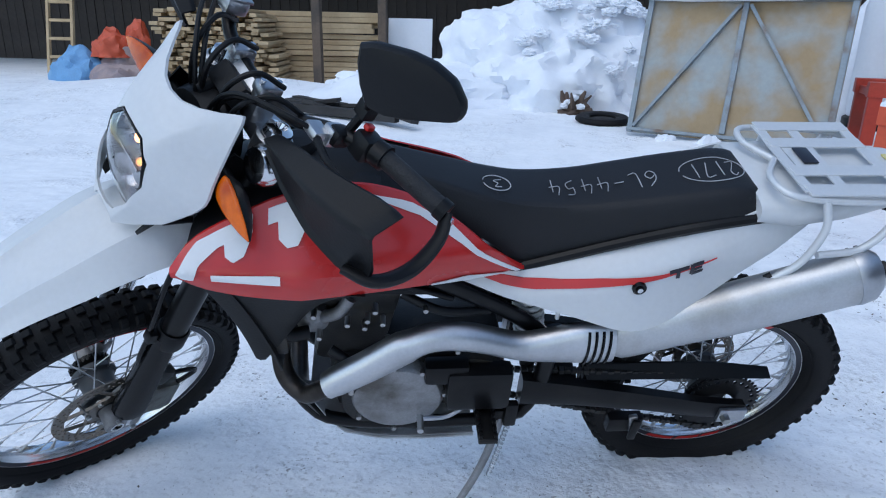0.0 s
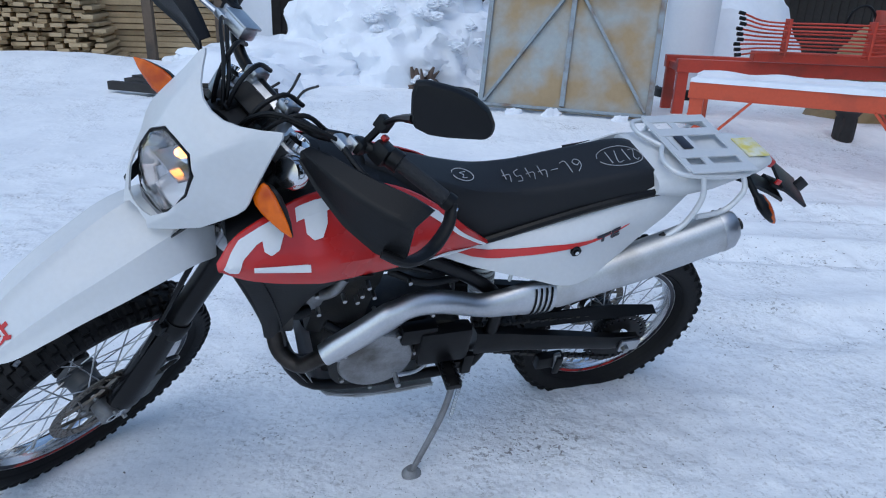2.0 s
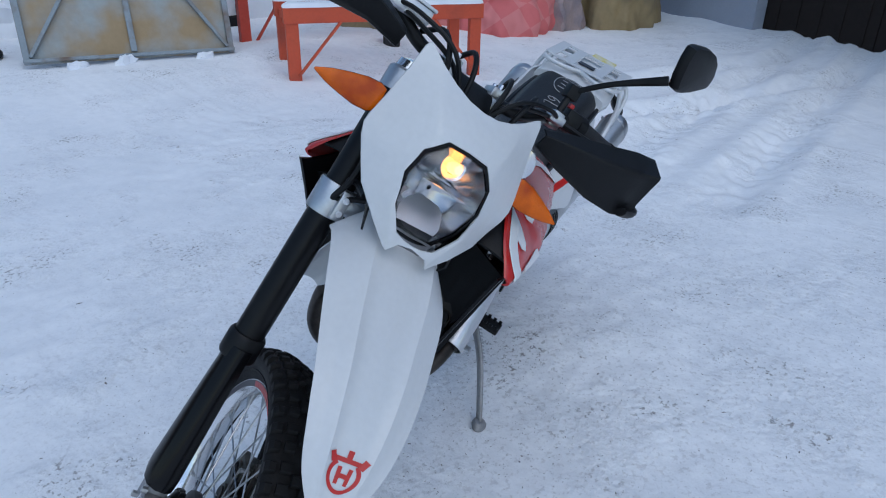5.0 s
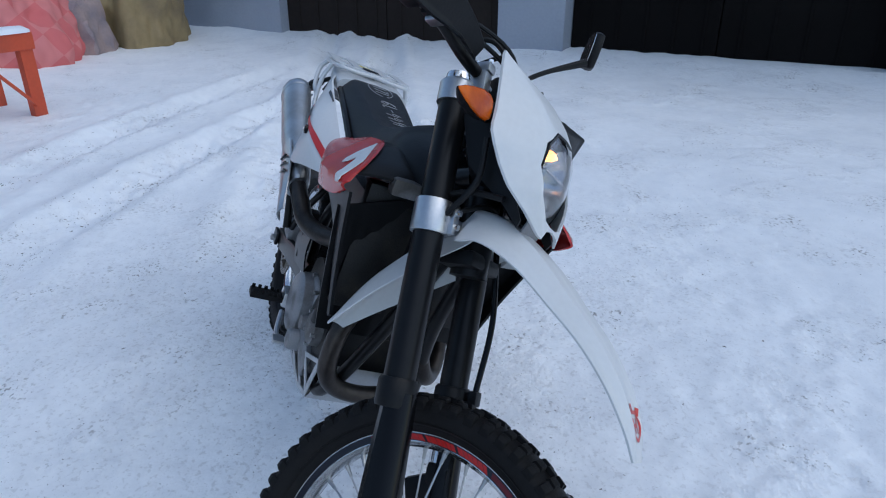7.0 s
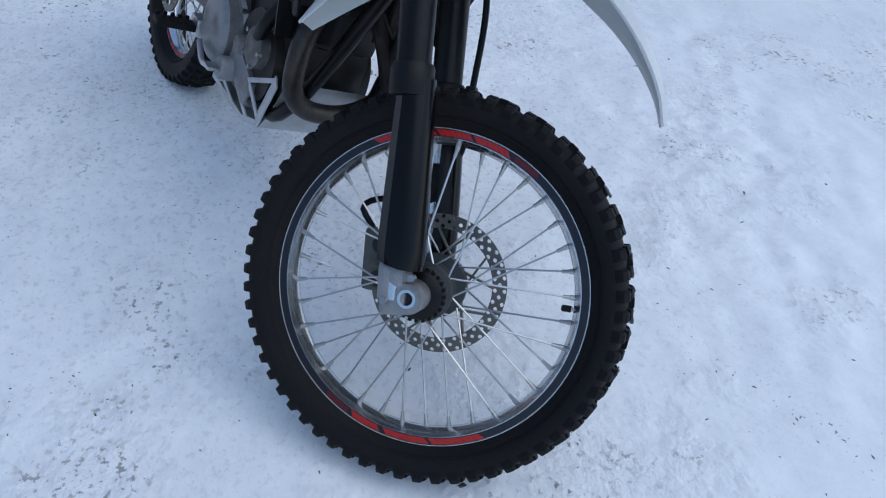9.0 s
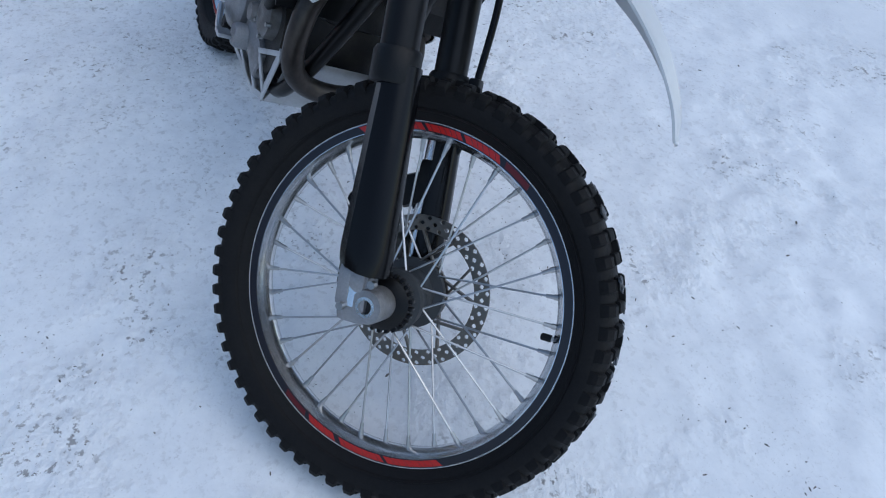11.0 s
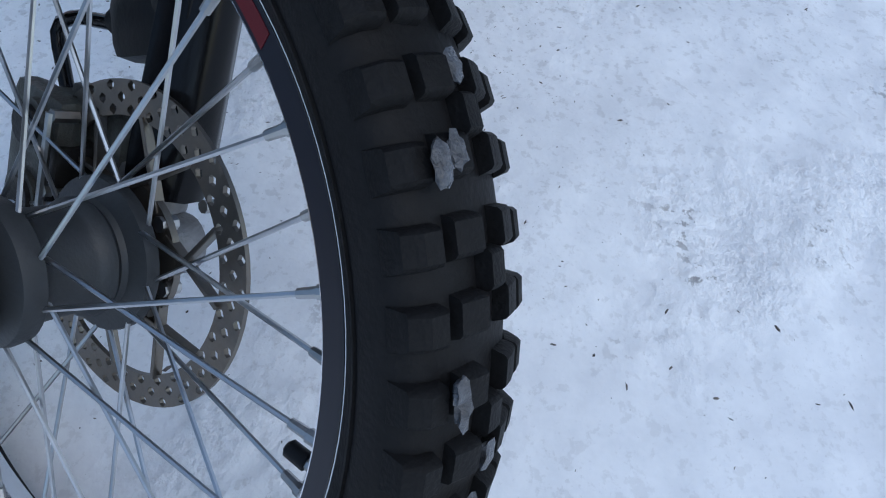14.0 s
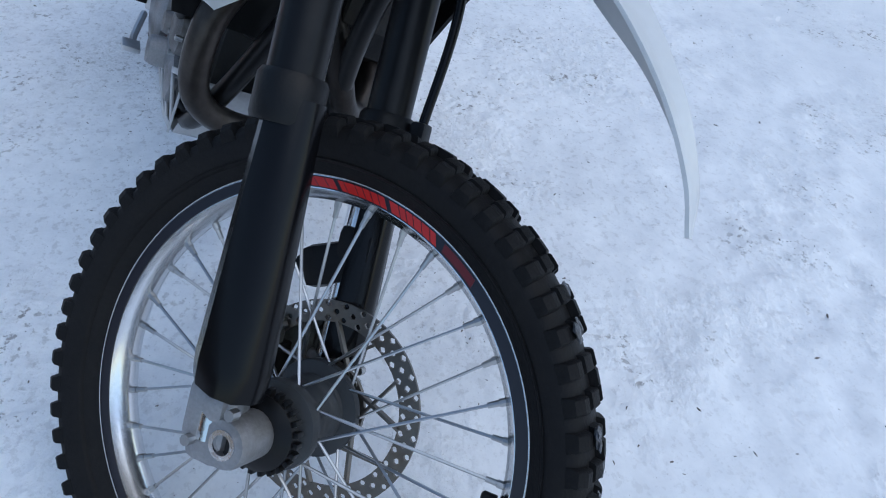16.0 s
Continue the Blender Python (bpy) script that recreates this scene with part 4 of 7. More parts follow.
    for k in range(36):
        a = 0.0587 + 2 * math.pi * k / 36
        s = 1 if k % 2 else -1
        lead = radians(30 if k % 4 in (0, 1) else -29)
        fr, fy = (0.0560, 0.039) if s > 0 else (0.0475, -0.030)
        out = 0.0035 if k % 4 in (0, 3) else -0.0035
        p0 = Vector((fr * math.cos(a + lead), fy - dish + out, fr * math.sin(a + lead)))
        p1 = Vector((nip * math.cos(a), s * 0.003, nip * math.sin(a)))
        d = (p0 - p1).normalized()
        part("spoke", tube([p1, p0 + d * 0.003, p0 + d * 0.005 - Vector((0, out * 0.7, 0))], 0.00185, 6, smooth=False), STEEL, w)
        part("nipple", tube([p1 - d * 0.003, p1 + d * 0.006, p1 + d * 0.0065, p1 + d * 0.019], [0.0046, 0.0046, 0.0036, 0.0032], 8, smooth=False), BOLT, w)
    av = math.radians(-1.2)
    vdir = Vector((math.cos(av), 0, math.sin(av)))
    part("valve", tube([vdir * nip, vdir * (nip - 0.010)], 0.0042, 8, smooth=False), BOLT, w)
    part("valve_cap", tube([vdir * (nip - 0.003), vdir * (nip - 0.004), vdir * (nip - 0.018), vdir * (nip - 0.020)], [0.0050, 0.0060, 0.0058, 0.0035], 12, smooth=False), BLACK, w, "black valve cap")
    return w


def drilled_ring(r0, r1, rows, count, y, thick, hole):
    """A flat ring with round holes right through it."""
    bm = bmesh.new()
    for face in (0, 1):
        yy = y + (thick / 2 if face else -thick / 2)
        for row in range(rows):
            ra, rb = r0 + (r1 - r0) * row / rows, r0 + (r1 - r0) * (row + 1) / rows
            for k in range(count):
                off = (row % 2) * 0.5
                a0, a1 = 2 * math.pi * (k + off) / count, 2 * math.pi * (k + 1 + off) / count
                am, rm = (a0 + a1) / 2, (ra + rb) / 2
                sq = [(ra, a0), (ra, am), (ra, a1), (rm, a1), (rb, a1), (rb, am), (rb, a0), (rm, a0)]
                outer = [bm.verts.new((r * math.cos(a), yy, r * math.sin(a))) for r, a in sq]
                c = Vector((rm * math.cos(am), yy, rm * math.sin(am)))
                er, ea = Vector((math.cos(am), 0, math.sin(am))), Vector((-math.sin(am), 0, math.cos(am)))
                inner = []
                for r, a in sq:
                    u = Vector((r - rm, (a - am) * rm))
                    u.normalize()
                    inner.append(bm.verts.new(c + hole * (u.x * er + u.y * ea)))
                low = [bm.verts.new(v.co + Vector((0, (-thick if face else thick) / 2, 0))) for v in inner]
                for i in range(8):
                    j = (i + 1) % 8
                    bm.faces.new((outer[i], outer[j], inner[j], inner[i]))
                    bm.faces.new((inner[i], inner[j], low[j], low[i]))
    bmesh.ops.remove_doubles(bm, verts=bm.verts, dist=1e-5)
    walls = join(*[tube_wall(r, y, thick, count) for r in (r0, r1)])
    return join(bm, walls)


def tube_wall(r, y, thick, count):
    bm = bmesh.new()
    ring = [[bm.verts.new((r * math.cos(a), y + s * thick / 2, r * math.sin(a))) for a in np.linspace(0, 2 * np.pi, 2 * count, endpoint=False)] for s in (-1, 1)]
    for i in range(2 * count):
        j = (i + 1) % (2 * count)
        bm.faces.new((ring[0][i], ring[0][j], ring[1][j], ring[1][i]))
    return bm


def brake_disc(w, y, r, name="brake_disc", material=DISC):
    d = part(name, drilled_ring(r * 0.795, r, 3, 32, y, 0.004, r * 0.0315), material, w, "drilled steel brake disc", matrix=Matrix.Rotation(math.pi / 32, 4, "Y"))
    # crossed arms between the carrier and the ring
    for k in range(6):
        a = radians(18) + 2 * math.pi * k / 6
        for da in (-1, 1):
            a0, a1 = a - da * 0.34, a + da * 0.28
            p0 = (0.050 * math.cos(a0), y, 0.050 * math.sin(a0))
            p1 = (r * 0.81 * math.cos(a1), y + 0.0006 * da, r * 0.81 * math.sin(a1))
            part("disc_arm", bar(p0, p1, 0.0085, 0.0042, 0.0008), material, w, smooth=False)
    part("disc_carrier", lathe([(0.034, y - 0.003), (0.057, y - 0.003), (0.057, y + 0.003), (0.034, y + 0.003)], 32, closed=True), material, w)
    for k in range(6):
        a = 2 * math.pi * (k + 0.5) / 6 + radians(18)
        part("disc_bolt", lathe([(0.001, y + 0.009), (0.006, y + 0.009), (0.0065, y + 0.003), (0.0065, y - 0.006), (0.001, y - 0.006)], 8, center=(0.050 * math.cos(a), 0, 0.050 * math.sin(a))), BOLT, w)
    return d


front_wheel = wheel("front_wheel", TO_FRONT, 0.3495, 0.047, 0.2790, 62, "front spoked wheel turned to the left", True)
brake_disc(front_wheel, 0.057, 0.1300)
part("speedo_drive", lathe([(0.012, -0.088), (0.032, -0.086), (0.042, -0.080), (0.0425, -0.066), (0.03, -0.062), (0.02, -0.062)], 28), SATIN, front_wheel, "black toothed speed ring")
ring_tooth = None
for k in range(24):
    turn = Matrix.Rotation(2 * math.pi * k / 24, 4, "Y")
    if ring_tooth is None:
        ring_tooth = part("ring_tooth", box(0, -0.072, 0.0445, 0.0060, 0.011, 0.007, 0.001), SATIN, front_wheel, matrix=turn)
    else:
        same_mesh(ring_tooth, turn, front_wheel)
# frozen snow packed between a few outer blocks
rng = random.Random(12)
for k in range(22):
    a = 2 * math.pi * (rng.randrange(-13, 8) + rng.uniform(-0.2, 0.3)) / 62
    c = Vector((0.3480 * math.cos(a), rng.choice((-0.019, -0.006, 0.006, -0.033)) + rng.uniform(-0.004, 0.004), 0.3480 * math.sin(a)))
    bm = bmesh.new()
    bmesh.ops.create_icosphere(bm, subdivisions=2, radius=1)
    for v in bm.verts:
        v.co *= 1 + 0.7 * noise.noise(v.co * 1.7 + Vector((k, 0, 0)))
        v.co = Vector((v.co.x * 0.0028, v.co.y * 0.0060, v.co.z * 0.0078))
    bmesh.ops.transform(bm, matrix=Matrix.Translation(c) @ Matrix.Rotation(-a, 4, "Y"), verts=bm.verts)
    part("packed_snow", bm, TREADICE, front_wheel, "frozen snow stuck to the tread")
rear_wheel = wheel("rear_wheel", Matrix.Translation((-0.002, 0, 0.314)), 0.332, 0.058, 0.243, 46, "rear spoked wheel with a wide knobbly tyre", True)
brake_disc(rear_wheel, -0.075, 0.11)
sprocket = part("sprocket", drilled_ring(0.078, 0.104, 1, 26, 0.082, 0.006, 0.0065), SATIN, rear_wheel, "black rear sprocket")
teeth = [knob(0.106, 2 * math.pi * k / 46, 0.082, 0.005, 0.007, 0.010, 0) for k in range(46)]
part("sprocket_teeth", join(*teeth, lathe([(0.045, 0.079), (0.08, 0.079), (0.08, 0.085), (0.045, 0.085)], 32, closed=True)), SATIN, rear_wheel)

# ---- fork ----
for s, side in ((1, "left"), (-1, "right")):
    y = 0.103 * s
    leg = fpart("fork_tube", tube([(-0.030, y, 0.36), (-0.030, y, 0.90)], 0.0285, 20, smooth=False), SATIN)
    fpart("fork_slider", tube([(-0.030, y, -0.005), (-0.030, y, 0.38)], 0.0215, 16, smooth=False), CHROME)
    fpart("fork_collar", lathe([(0.022, 0.318), (0.0335, 0.318), (0.0355, 0.323), (0.0355, 0.362), (0.0320, 0.368), (0.022, 0.368)], 28, "z", closed=True, center=(-0.030, y, 0)), BLACK)
    # long folded plastic guard over the front and outer side of the slider
    rings = []
    fold = [(-0.032, 0.004), (-0.034, 0.020), (-0.014, 0.0375), (0.010, 0.0385), (0.032, 0.030), (0.046, 0.012), (0.048, -0.008), (0.040, -0.022)] + ([(0.026, -0.034), (0.006, -0.040)] if s > 0 else [])
    for z, k, back_rise in ((0.045, 0.88, 0.012), (0.056, 0.91, 0.010), (0.075, 0.93, 0.006), (0.16, 0.86, 0.0), (0.27, 0.76, 0.0), (0.315, 0.72, -0.010), (0.345, 0.70, -0.016)):
        def at(px, py, inset):
            d = math.hypot(px - 0.005, py)
            q = k * (d - inset) / d
            return (-0.026 + 0.006 + (px - 0.006) * q, y + s * py * q, z + back_rise * max(0, 0.02 - px) / 0.05)
        rings.append([at(px, py, 0.0) for px, py in fold] + [at(px, py, 0.0035) for px, py in fold[::-1]])
    fpart("fork_guard", loft(rings), GLOSS, "glossy black plastic fork guard")
    # axle clamp
    fpart("axle_clamp", join(lathe([(0.0115, s * 0.072), (0.0265, s * 0.072), (0.0265, s * 0.117), (0.0245, s * 0.122), (0.0115, s * 0.122)], 24, closed=True), box(-0.026, y - s * 0.003, 0.006, 0.048, 0.040, 0.076, 0.013), box(-0.030, y, 0.036, 0.046, 0.044, 0.040, 0.010), box(-0.040, y + s * 0.006, 0.022, 0.022, 0.036, 0.058, 0.008)), CAST, "cast aluminium axle clamp")
    fpart("axle_end", lathe([(0.0105, s * 0.100), (0.0150, s * 0.100), (0.0155, s * 0.124), (0.0105, s * 0.124)], 20, closed=True), CHROME)
    # solid dark plug gives the hollow axle its inner shade
    fpart("bore_shade_plug", tube([(0.0, s * 0.070, 0.0), (0.0, s * 0.112, 0.0)], 0.0112, 16, smooth=False), DARKCAST)
    for dz, dx in ((0.036, 0.008), (-0.006, -0.036)):
        fpart("clamp_bolt", tube([(dx, y + s * 0.02, dz), (dx, y + s * 0.031, dz)], 0.006, 8, smooth=False), BOLT)
    # triple clamps and the silver bands on the tubes
    band = fpart("fork_clamp", lathe([(0.0285, 0.625), (0.0345, 0.625), (0.0355, 0.630), (0.0355, 0.680), (0.0345, 0.685), (0.0285, 0.685)], 28, "z", closed=True, center=(-0.030, y, 0)), ALU, "silver fork clamp")
    part("clamp_lug", box(0.006, y - s * 0.012, 0.655, 0.018, 0.020, 0.056, 0.004), ALU, band)
    for z in (0.642, 0.668):
        part("clamp_screw", tube([(0.014, y - s * 0.012, z), (0.021, y - s * 0.012, z)], 0.006, 8, smooth=False), CHROME, band)
    upper = fpart("fork_cap_band", lathe([(0.0285, 0.872), (0.034, 0.872), (0.034, 0.91), (0.030, 0.915), (0.0285, 0.915)], 28, "z", closed=True, center=(-0.030, y, 0)), ALU)
    fpart("fork_cap", lathe([(0.001, 0.915), (0.012, 0.935), (0.024, 0.930), (0.0265, 0.915), (0.0265, 0.89)], 20, "z", center=(-0.030, y, 0)), CHROME)
for z, material in ((0.655, ALU), (0.893, ALU)):
    fpart("triple_clamp", join(box(-0.045, 0, z, 0.075, 0.17, 0.034, 0.010), box(-0.075, 0, z, 0.05, 0.07, 0.04, 0.010)), material)
bpart("steering_head", tube([(1.145, 0.0, 1.04), (1.25, 0.0, 0.82)], 0.036, 18, smooth=False), SATIN)
# caliper, hose and its guide on the left leg
cal = fpart("brake_caliper", join(box(-0.140, 0.058, 0.032, 0.070, 0.026, 0.120, 0.012), box(-0.118, 0.092, 0.040, 0.080, 0.022, 0.110, 0.010), box(-0.152, 0.075, 0.035, 0.040, 0.050, 0.100, 0.010), tube([(-0.138, 0.040, 0.000), (-0.138, 0.060, 0.000)], 0.022, 18, smooth=False), tube([(-0.134, 0.040, 0.062), (-0.134, 0.060, 0.062)], 0.022, 18, smooth=False)), CALIPER, "grey cast brake caliper")
cal.matrix_basis = TO_FORK @ Matrix.Translation((0.028, 0, 0))
for z in (0.000, 0.062):
    part("piston_cap", tube([(-0.136, 0.036, z), (-0.136, 0.042, z)], 0.0165, 18, smooth=False), DARKCAST, cal)
    part("caliper_bolt", tube([(-0.106, 0.040, z + 0.018), (-0.106, 0.060, z + 0.018)], 0.0055, 6, smooth=False), BOLT, cal)
# dark block acts as the shaded pad opening, which isn't cut out
part("window_shade_block", box(-0.112, 0.066, 0.030, 0.020, 0.040, 0.050, 0.003), DARKCAST, cal)
part("pad_pin", tube([(-0.108, 0.040, -0.026), (-0.108, 0.040, 0.082)], 0.0035, 8, smooth=False), BOLT, cal)
part("caliper_bracket", bar((-0.090, 0.090, 0.078), (-0.034, 0.100, 0.128), 0.020, 0.012, 0.003), CALIPER, cal)
part("caliper_bracket", bar((-0.095, 0.090, -0.012), (-0.022, 0.100, 0.020), 0.020, 0.012, 0.003), CALIPER, cal)
fpart("brake_hose", tube([(-0.128, 0.085, 0.070), (-0.150, 0.088, 0.094), (-0.170, 0.09, 0.124), (-0.152, 0.092, 0.140), (-0.120, 0.094, 0.147), (-0.085, 0.096, 0.156), (-0.030, 0.098, 0.185), (0.012, 0.100, 0.250), (0.020, 0.100, 0.357), (0.032, 0.096, 0.500), (0.022, 0.080, 0.640), (0.020, 0.060, 0.800)], 0.0062, 10), GLOSS, "black brake hose")
fpart("hose_guide", join(box(-0.052, 0.096, 0.166, 0.078, 0.036, 0.056, 0.014, (0, -22, 0)), box(-0.020, 0.096, 0.198, 0.050, 0.040, 0.050, 0.012), tube([(-0.100, 0.095, 0.153), (-0.080, 0.096, 0.158)], 0.011, 12, smooth=False)), BLACK, "black hose clamp")
fpart("hose_clip", box(0.018, 0.104, 0.352, 0.020, 0.026, 0.030, 0.005), BLACK)

# ---- front mudguard ----
FENDER = spline([  # ahead, height, half width, drop to the edge
    (-0.29, 0.452, 0.026, 0.012), (-0.20, 0.548, 0.054, 0.045), (-0.09, 0.628, 0.070, 0.060), (-0.015, 0.672, 0.074, 0.066), (0.008, 0.692, 0.084, 0.072), (0.03, 0.700, 0.106, 0.082), (0.09, 0.680, 0.114, 0.072),
    (0.135, 0.642, 0.115, 0.050), (0.177, 0.600, 0.113, 0.036), (0.222, 0.548, 0.105, 0.026), (0.274, 0.490, 0.094, 0.018), (0.318, 0.424, 0.080, 0.010), (0.348, 0.360, 0.060, 0.005), (0.359, 0.312, 0.028, 0.002)], 60)
FENDER_Y = 0.014


def on_fender(i, v, lift=0.0):
    """A point of the mudguard: row i, and v from edge to edge."""
    a = int(min(len(FENDER) - 2, max(0, math.floor(i))))
    k = i - a
    x, z, w, drop = FENDER[a] * (1 - k) + FENDER[a + 1] * k
    tx, tz = (FENDER[min(a + 2, len(FENDER) - 1)] - FENDER[max(0, a - 1)])[:2]
    n = math.hypot(tx, tz)
    nx, nz = -tz / n, tx / n
    ridge = 0.009 * math.exp(-((abs(v) - 0.52) / 0.13) ** 2) * min(1, max(0, (w - 0.03) / 0.05))
    d = ridge - drop * abs(v) ** 2.3 + lift
    return (x + nx * d, FENDER_Y + v * w, z + nz * d)


def fender():
    rings = []
    for i in range(len(FENDER)):
        rings.append([on_fender(i, v) for v in np.linspace(-1, 1, 21)] + [on_fender(i, v, -0.004) for v in np.linspace(0.985, -0.985, 21)])
    return loft(rings)


mudguard = fpart("front_mudguard", fender(), WHITE, "white plastic front mudguard")
fpart("mudguard_stay", join(box(0.0, FENDER_Y, 0.600, 0.075, 0.12, 0.03, 0.008), box(-0.01, FENDER_Y, 0.625, 0.05, 0.10, 0.03, 0.008)), BLACK)


def fender_badge():
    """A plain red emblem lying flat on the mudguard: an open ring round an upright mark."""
    bm = bmesh.new()
    mid = min(range(len(FENDER)), key=lambda i: abs(FENDER[i][1] - 0.360))
    step = math.hypot(*(FENDER[mid + 1] - FENDER[mid])[:2])

    def spot(a, b):
        return bm.verts.new(on_fender(mid - a / step, b / FENDER[mid][2], 0.0012))

    def patch(a0, b0, a1, b1, w):
        d = Vector((a1 - a0, b1 - b0)).normalized() * w / 2
        bm.faces.new((spot(a0 - d.y, b0 + d.x), spot(a1 - d.y, b1 + d.x), spot(a1 + d.y, b1 - d.x), spot(a0 + d.y, b0 - d.x)))

    turn = np.linspace(radians(-230), radians(50), 24)
    for t0, t1 in zip(turn, turn[1:]):
        bm.faces.new([spot(r * math.sin(t), r * math.cos(t)) for r, t in ((0.020, t0), (0.020, t1), (0.026, t1), (0.026, t0))])
    for b in (-0.0085, 0.0085):
        patch(-0.012, b, 0.012, b, 0.0065)
    patch(0, -0.0055, 0, 0.0055, 0.0065)
    for b in (-0.020, 0.0, 0.020):
        patch(0.022 - abs(b) * 0.3, b, 0.034 - abs(b) * 0.3, b * 1.25, 0.008)
    patch(0.021, -0.020, 0.021, 0.020, 0.006)
    bmesh.ops.remove_doubles(bm, verts=bm.verts, dist=1e-5)
    return bm


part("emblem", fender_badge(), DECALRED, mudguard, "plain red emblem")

# ---- headlamp mask: two horns with a dip between them ----
CENTRE = [(0.64, 0.158), (0.70, 0.163), (0.75, 0.164), (0.80, 0.163), (0.845, 0.157), (0.88, 0.141), (0.915, 0.117), (0.94, 0.100), (0.97, 0.084)]
EDGE = [(0.64, 0.158), (0.68, 0.142), (0.715, 0.122), (0.75, 0.106), (0.805, 0.090), (0.90, 0.084), (0.97, 0.083)]
OUTLINE = [(0, 0.914), (0.030, 0.917), (0.060, 0.928), (0.088, 0.944), (0.110, 0.960), (0.120, 0.966), (0.126, 0.956), (0.132, 0.910), (0.142, 0.860), (0.152, 0.815), (0.153, 0.800), (0.147, 0.780), (0.113, 0.716), (0.075, 0.678), (0.042, 0.649), (0.036, 0.646), (0.031, 0.662), (0, 0.668)]
LENS = [(0, 0.844), (0.038, 0.842), (0.066, 0.812), (0.074, 0.768), (0.062, 0.718), (0.036, 0.680), (0.016, 0.674), (0, 0.673)]
LAMP_FACE = [(0.66, 0.122), (0.70, 0.138), (0.75, 0.152), (0.80, 0.158), (0.85, 0.156)]
MID_Z = 0.765


def face_x(y, z):
    """How far ahead the mask's skin lies: flat in the middle, folded back beyond a crease."""
    c = float(np.interp(z, *zip(*CENTRE)))
    e = float(np.interp(z, *zip(*EDGE)))
    half = float(np.interp(z, [p[1] for p in OUTLINE[5:16]][::-1], [p[0] for p in OUTLINE[5:16]][::-1]))
    fold = float(np.interp(z, (0.64, 0.72, 0.84, 0.97), (0.030, 0.070, 0.056, 0.105)))
    k = max(0.0, (abs(y) - fold) / max(0.01, half - fold))
    return c - (c - e) * min(1.3, k) ** 1.02 - 0.10 * min(abs(y), fold) ** 2 / 0.06


def reach(poly, a):
    """Distance from the lamp's middle to an outline, mirrored about the centre line, along an angle."""
    full = poly + [(-y, z) for y, z in poly[-2:0:-1]]
    d = Vector((math.cos(a), math.sin(a)))
    best = 0
    for (y0, z0), (y1, z1) in zip(full, full[1:] + full[:1]):
        p, q = Vector((y0, z0 - MID_Z)), Vector((y1 - y0, z1 - z0))
        det = d.x * -q.y + d.y * q.x
        if abs(det) < 1e-9:
            continue
        t, u = (p.x * -q.y + p.y * q.x) / det, (d.x * p.y - d.y * p.x) / det
        if t > 0 and -1e-6 <= u <= 1 + 1e-6:
            best = max(best, t)
    return best


def corner_angles(*polys):
    """Even angles, and those of every corner, so that the outlines keep their points."""
    out = set(np.round(np.linspace(0, 2 * np.pi, 56, endpoint=False), 4))
    for poly in polys:
        for y, z in poly:
            for s in (-1, 1):
                out.add(round(math.atan2(z - MID_Z, s * y) % (2 * math.pi), 4))
    out = sorted(out)
    return [a for i, a in enumerate(out) if i == 0 or a - out[i - 1] > 0.004]


TURN = corner_angles(OUTLINE, LENS)


def lamp_ring(k, dx):
    """The lamp's outline, scaled by k, set dx ahead of the mask."""
    return [(float(np.interp(MID_Z + k * reach(LENS, a) * math.sin(a), *zip(*LAMP_FACE))) + dx - 0.06 * (k * reach(LENS, a) * math.cos(a)) ** 2 / 0.05, k * reach(LENS, a) * math.cos(a), MID_Z + k * reach(LENS, a) * math.sin(a)) for a in TURN]


def mask_surface(thick=0.005):
    rings = []
    for k in np.linspace(0, 1, 17):
        ring = []
        for a in TURN:
            r = reach(LENS, a) * 1.01 * (1 - k) + max(reach(OUTLINE, a), reach(LENS, a) * 1.015) * k
            y, z = r * math.cos(a), MID_Z + r * math.sin(a)
            ring.append((face_x(y, z), y, z))
        rings.append(ring)
    back = [[(x - thick, y, z) for x, y, z in r] for r in rings[::-1]]
    bm = loft(rings + back + rings[:1], caps=False)
    bmesh.ops.remove_doubles(bm, verts=bm.verts, dist=1e-6)
    return bm


mask = fpart("headlamp_mask", mask_surface(), WHITE, "white plastic headlamp mask with two pointed corners")
lamp = fpart("headlamp", loft([lamp_ring(0.995, -0.012), lamp_ring(1.0, 0.000), lamp_ring(0.985, 0.0025), lamp_ring(0.93, 0.0015), lamp_ring(0.91, -0.010), lamp_ring(0.90, -0.050), lamp_ring(0.60, -0.085)], caps=False), GLOSS, "lit angular headlamp behind clear glass")
part("reflector", loft([lamp_ring(k, dx) for k, dx in ((0.92, -0.006), (0.86, -0.026), (0.70, -0.048), (0.48, -0.062), (0.24, -0.070), (0.05, -0.072))], caps=False), REFLECT, lamp, "chrome lamp reflector")
part("lamp_glass", loft([lamp_ring(k, dx) for k, dx in ((0.935, -0.001), (0.88, 0.004), (0.65, 0.009), (0.3, 0.012), (0.03, 0.0125), (0.03, 0.0100), (0.3, 0.0095), (0.64, 0.0065), (0.87, 0.0015), (0.93, -0.0035))], caps=False), GLASS, lamp)
part("bulb", lathe([(0.001, 0.150), (0.007, 0.149), (0.0105, 0.141), (0.010, 0.118), (0.005, 0.10), (0.001, 0.10)], 14, "x", center=(-0.006, 0.004, 0.813)), BULB, lamp, "glowing lamp bulb")
part("bulb_holder", lathe([(0.012, 0.122), (0.022, 0.126), (0.026, 0.100), (0.012, 0.095)], 16, "x", closed=True, center=(-0.006, 0.004, 0.813)), CHROME, lamp)
part("bulb_shade", box(0.122, 0.0, 0.778, 0.05, 0.085, 0.004, 0.001, (0, 12, 0)), REFLECT, lamp)
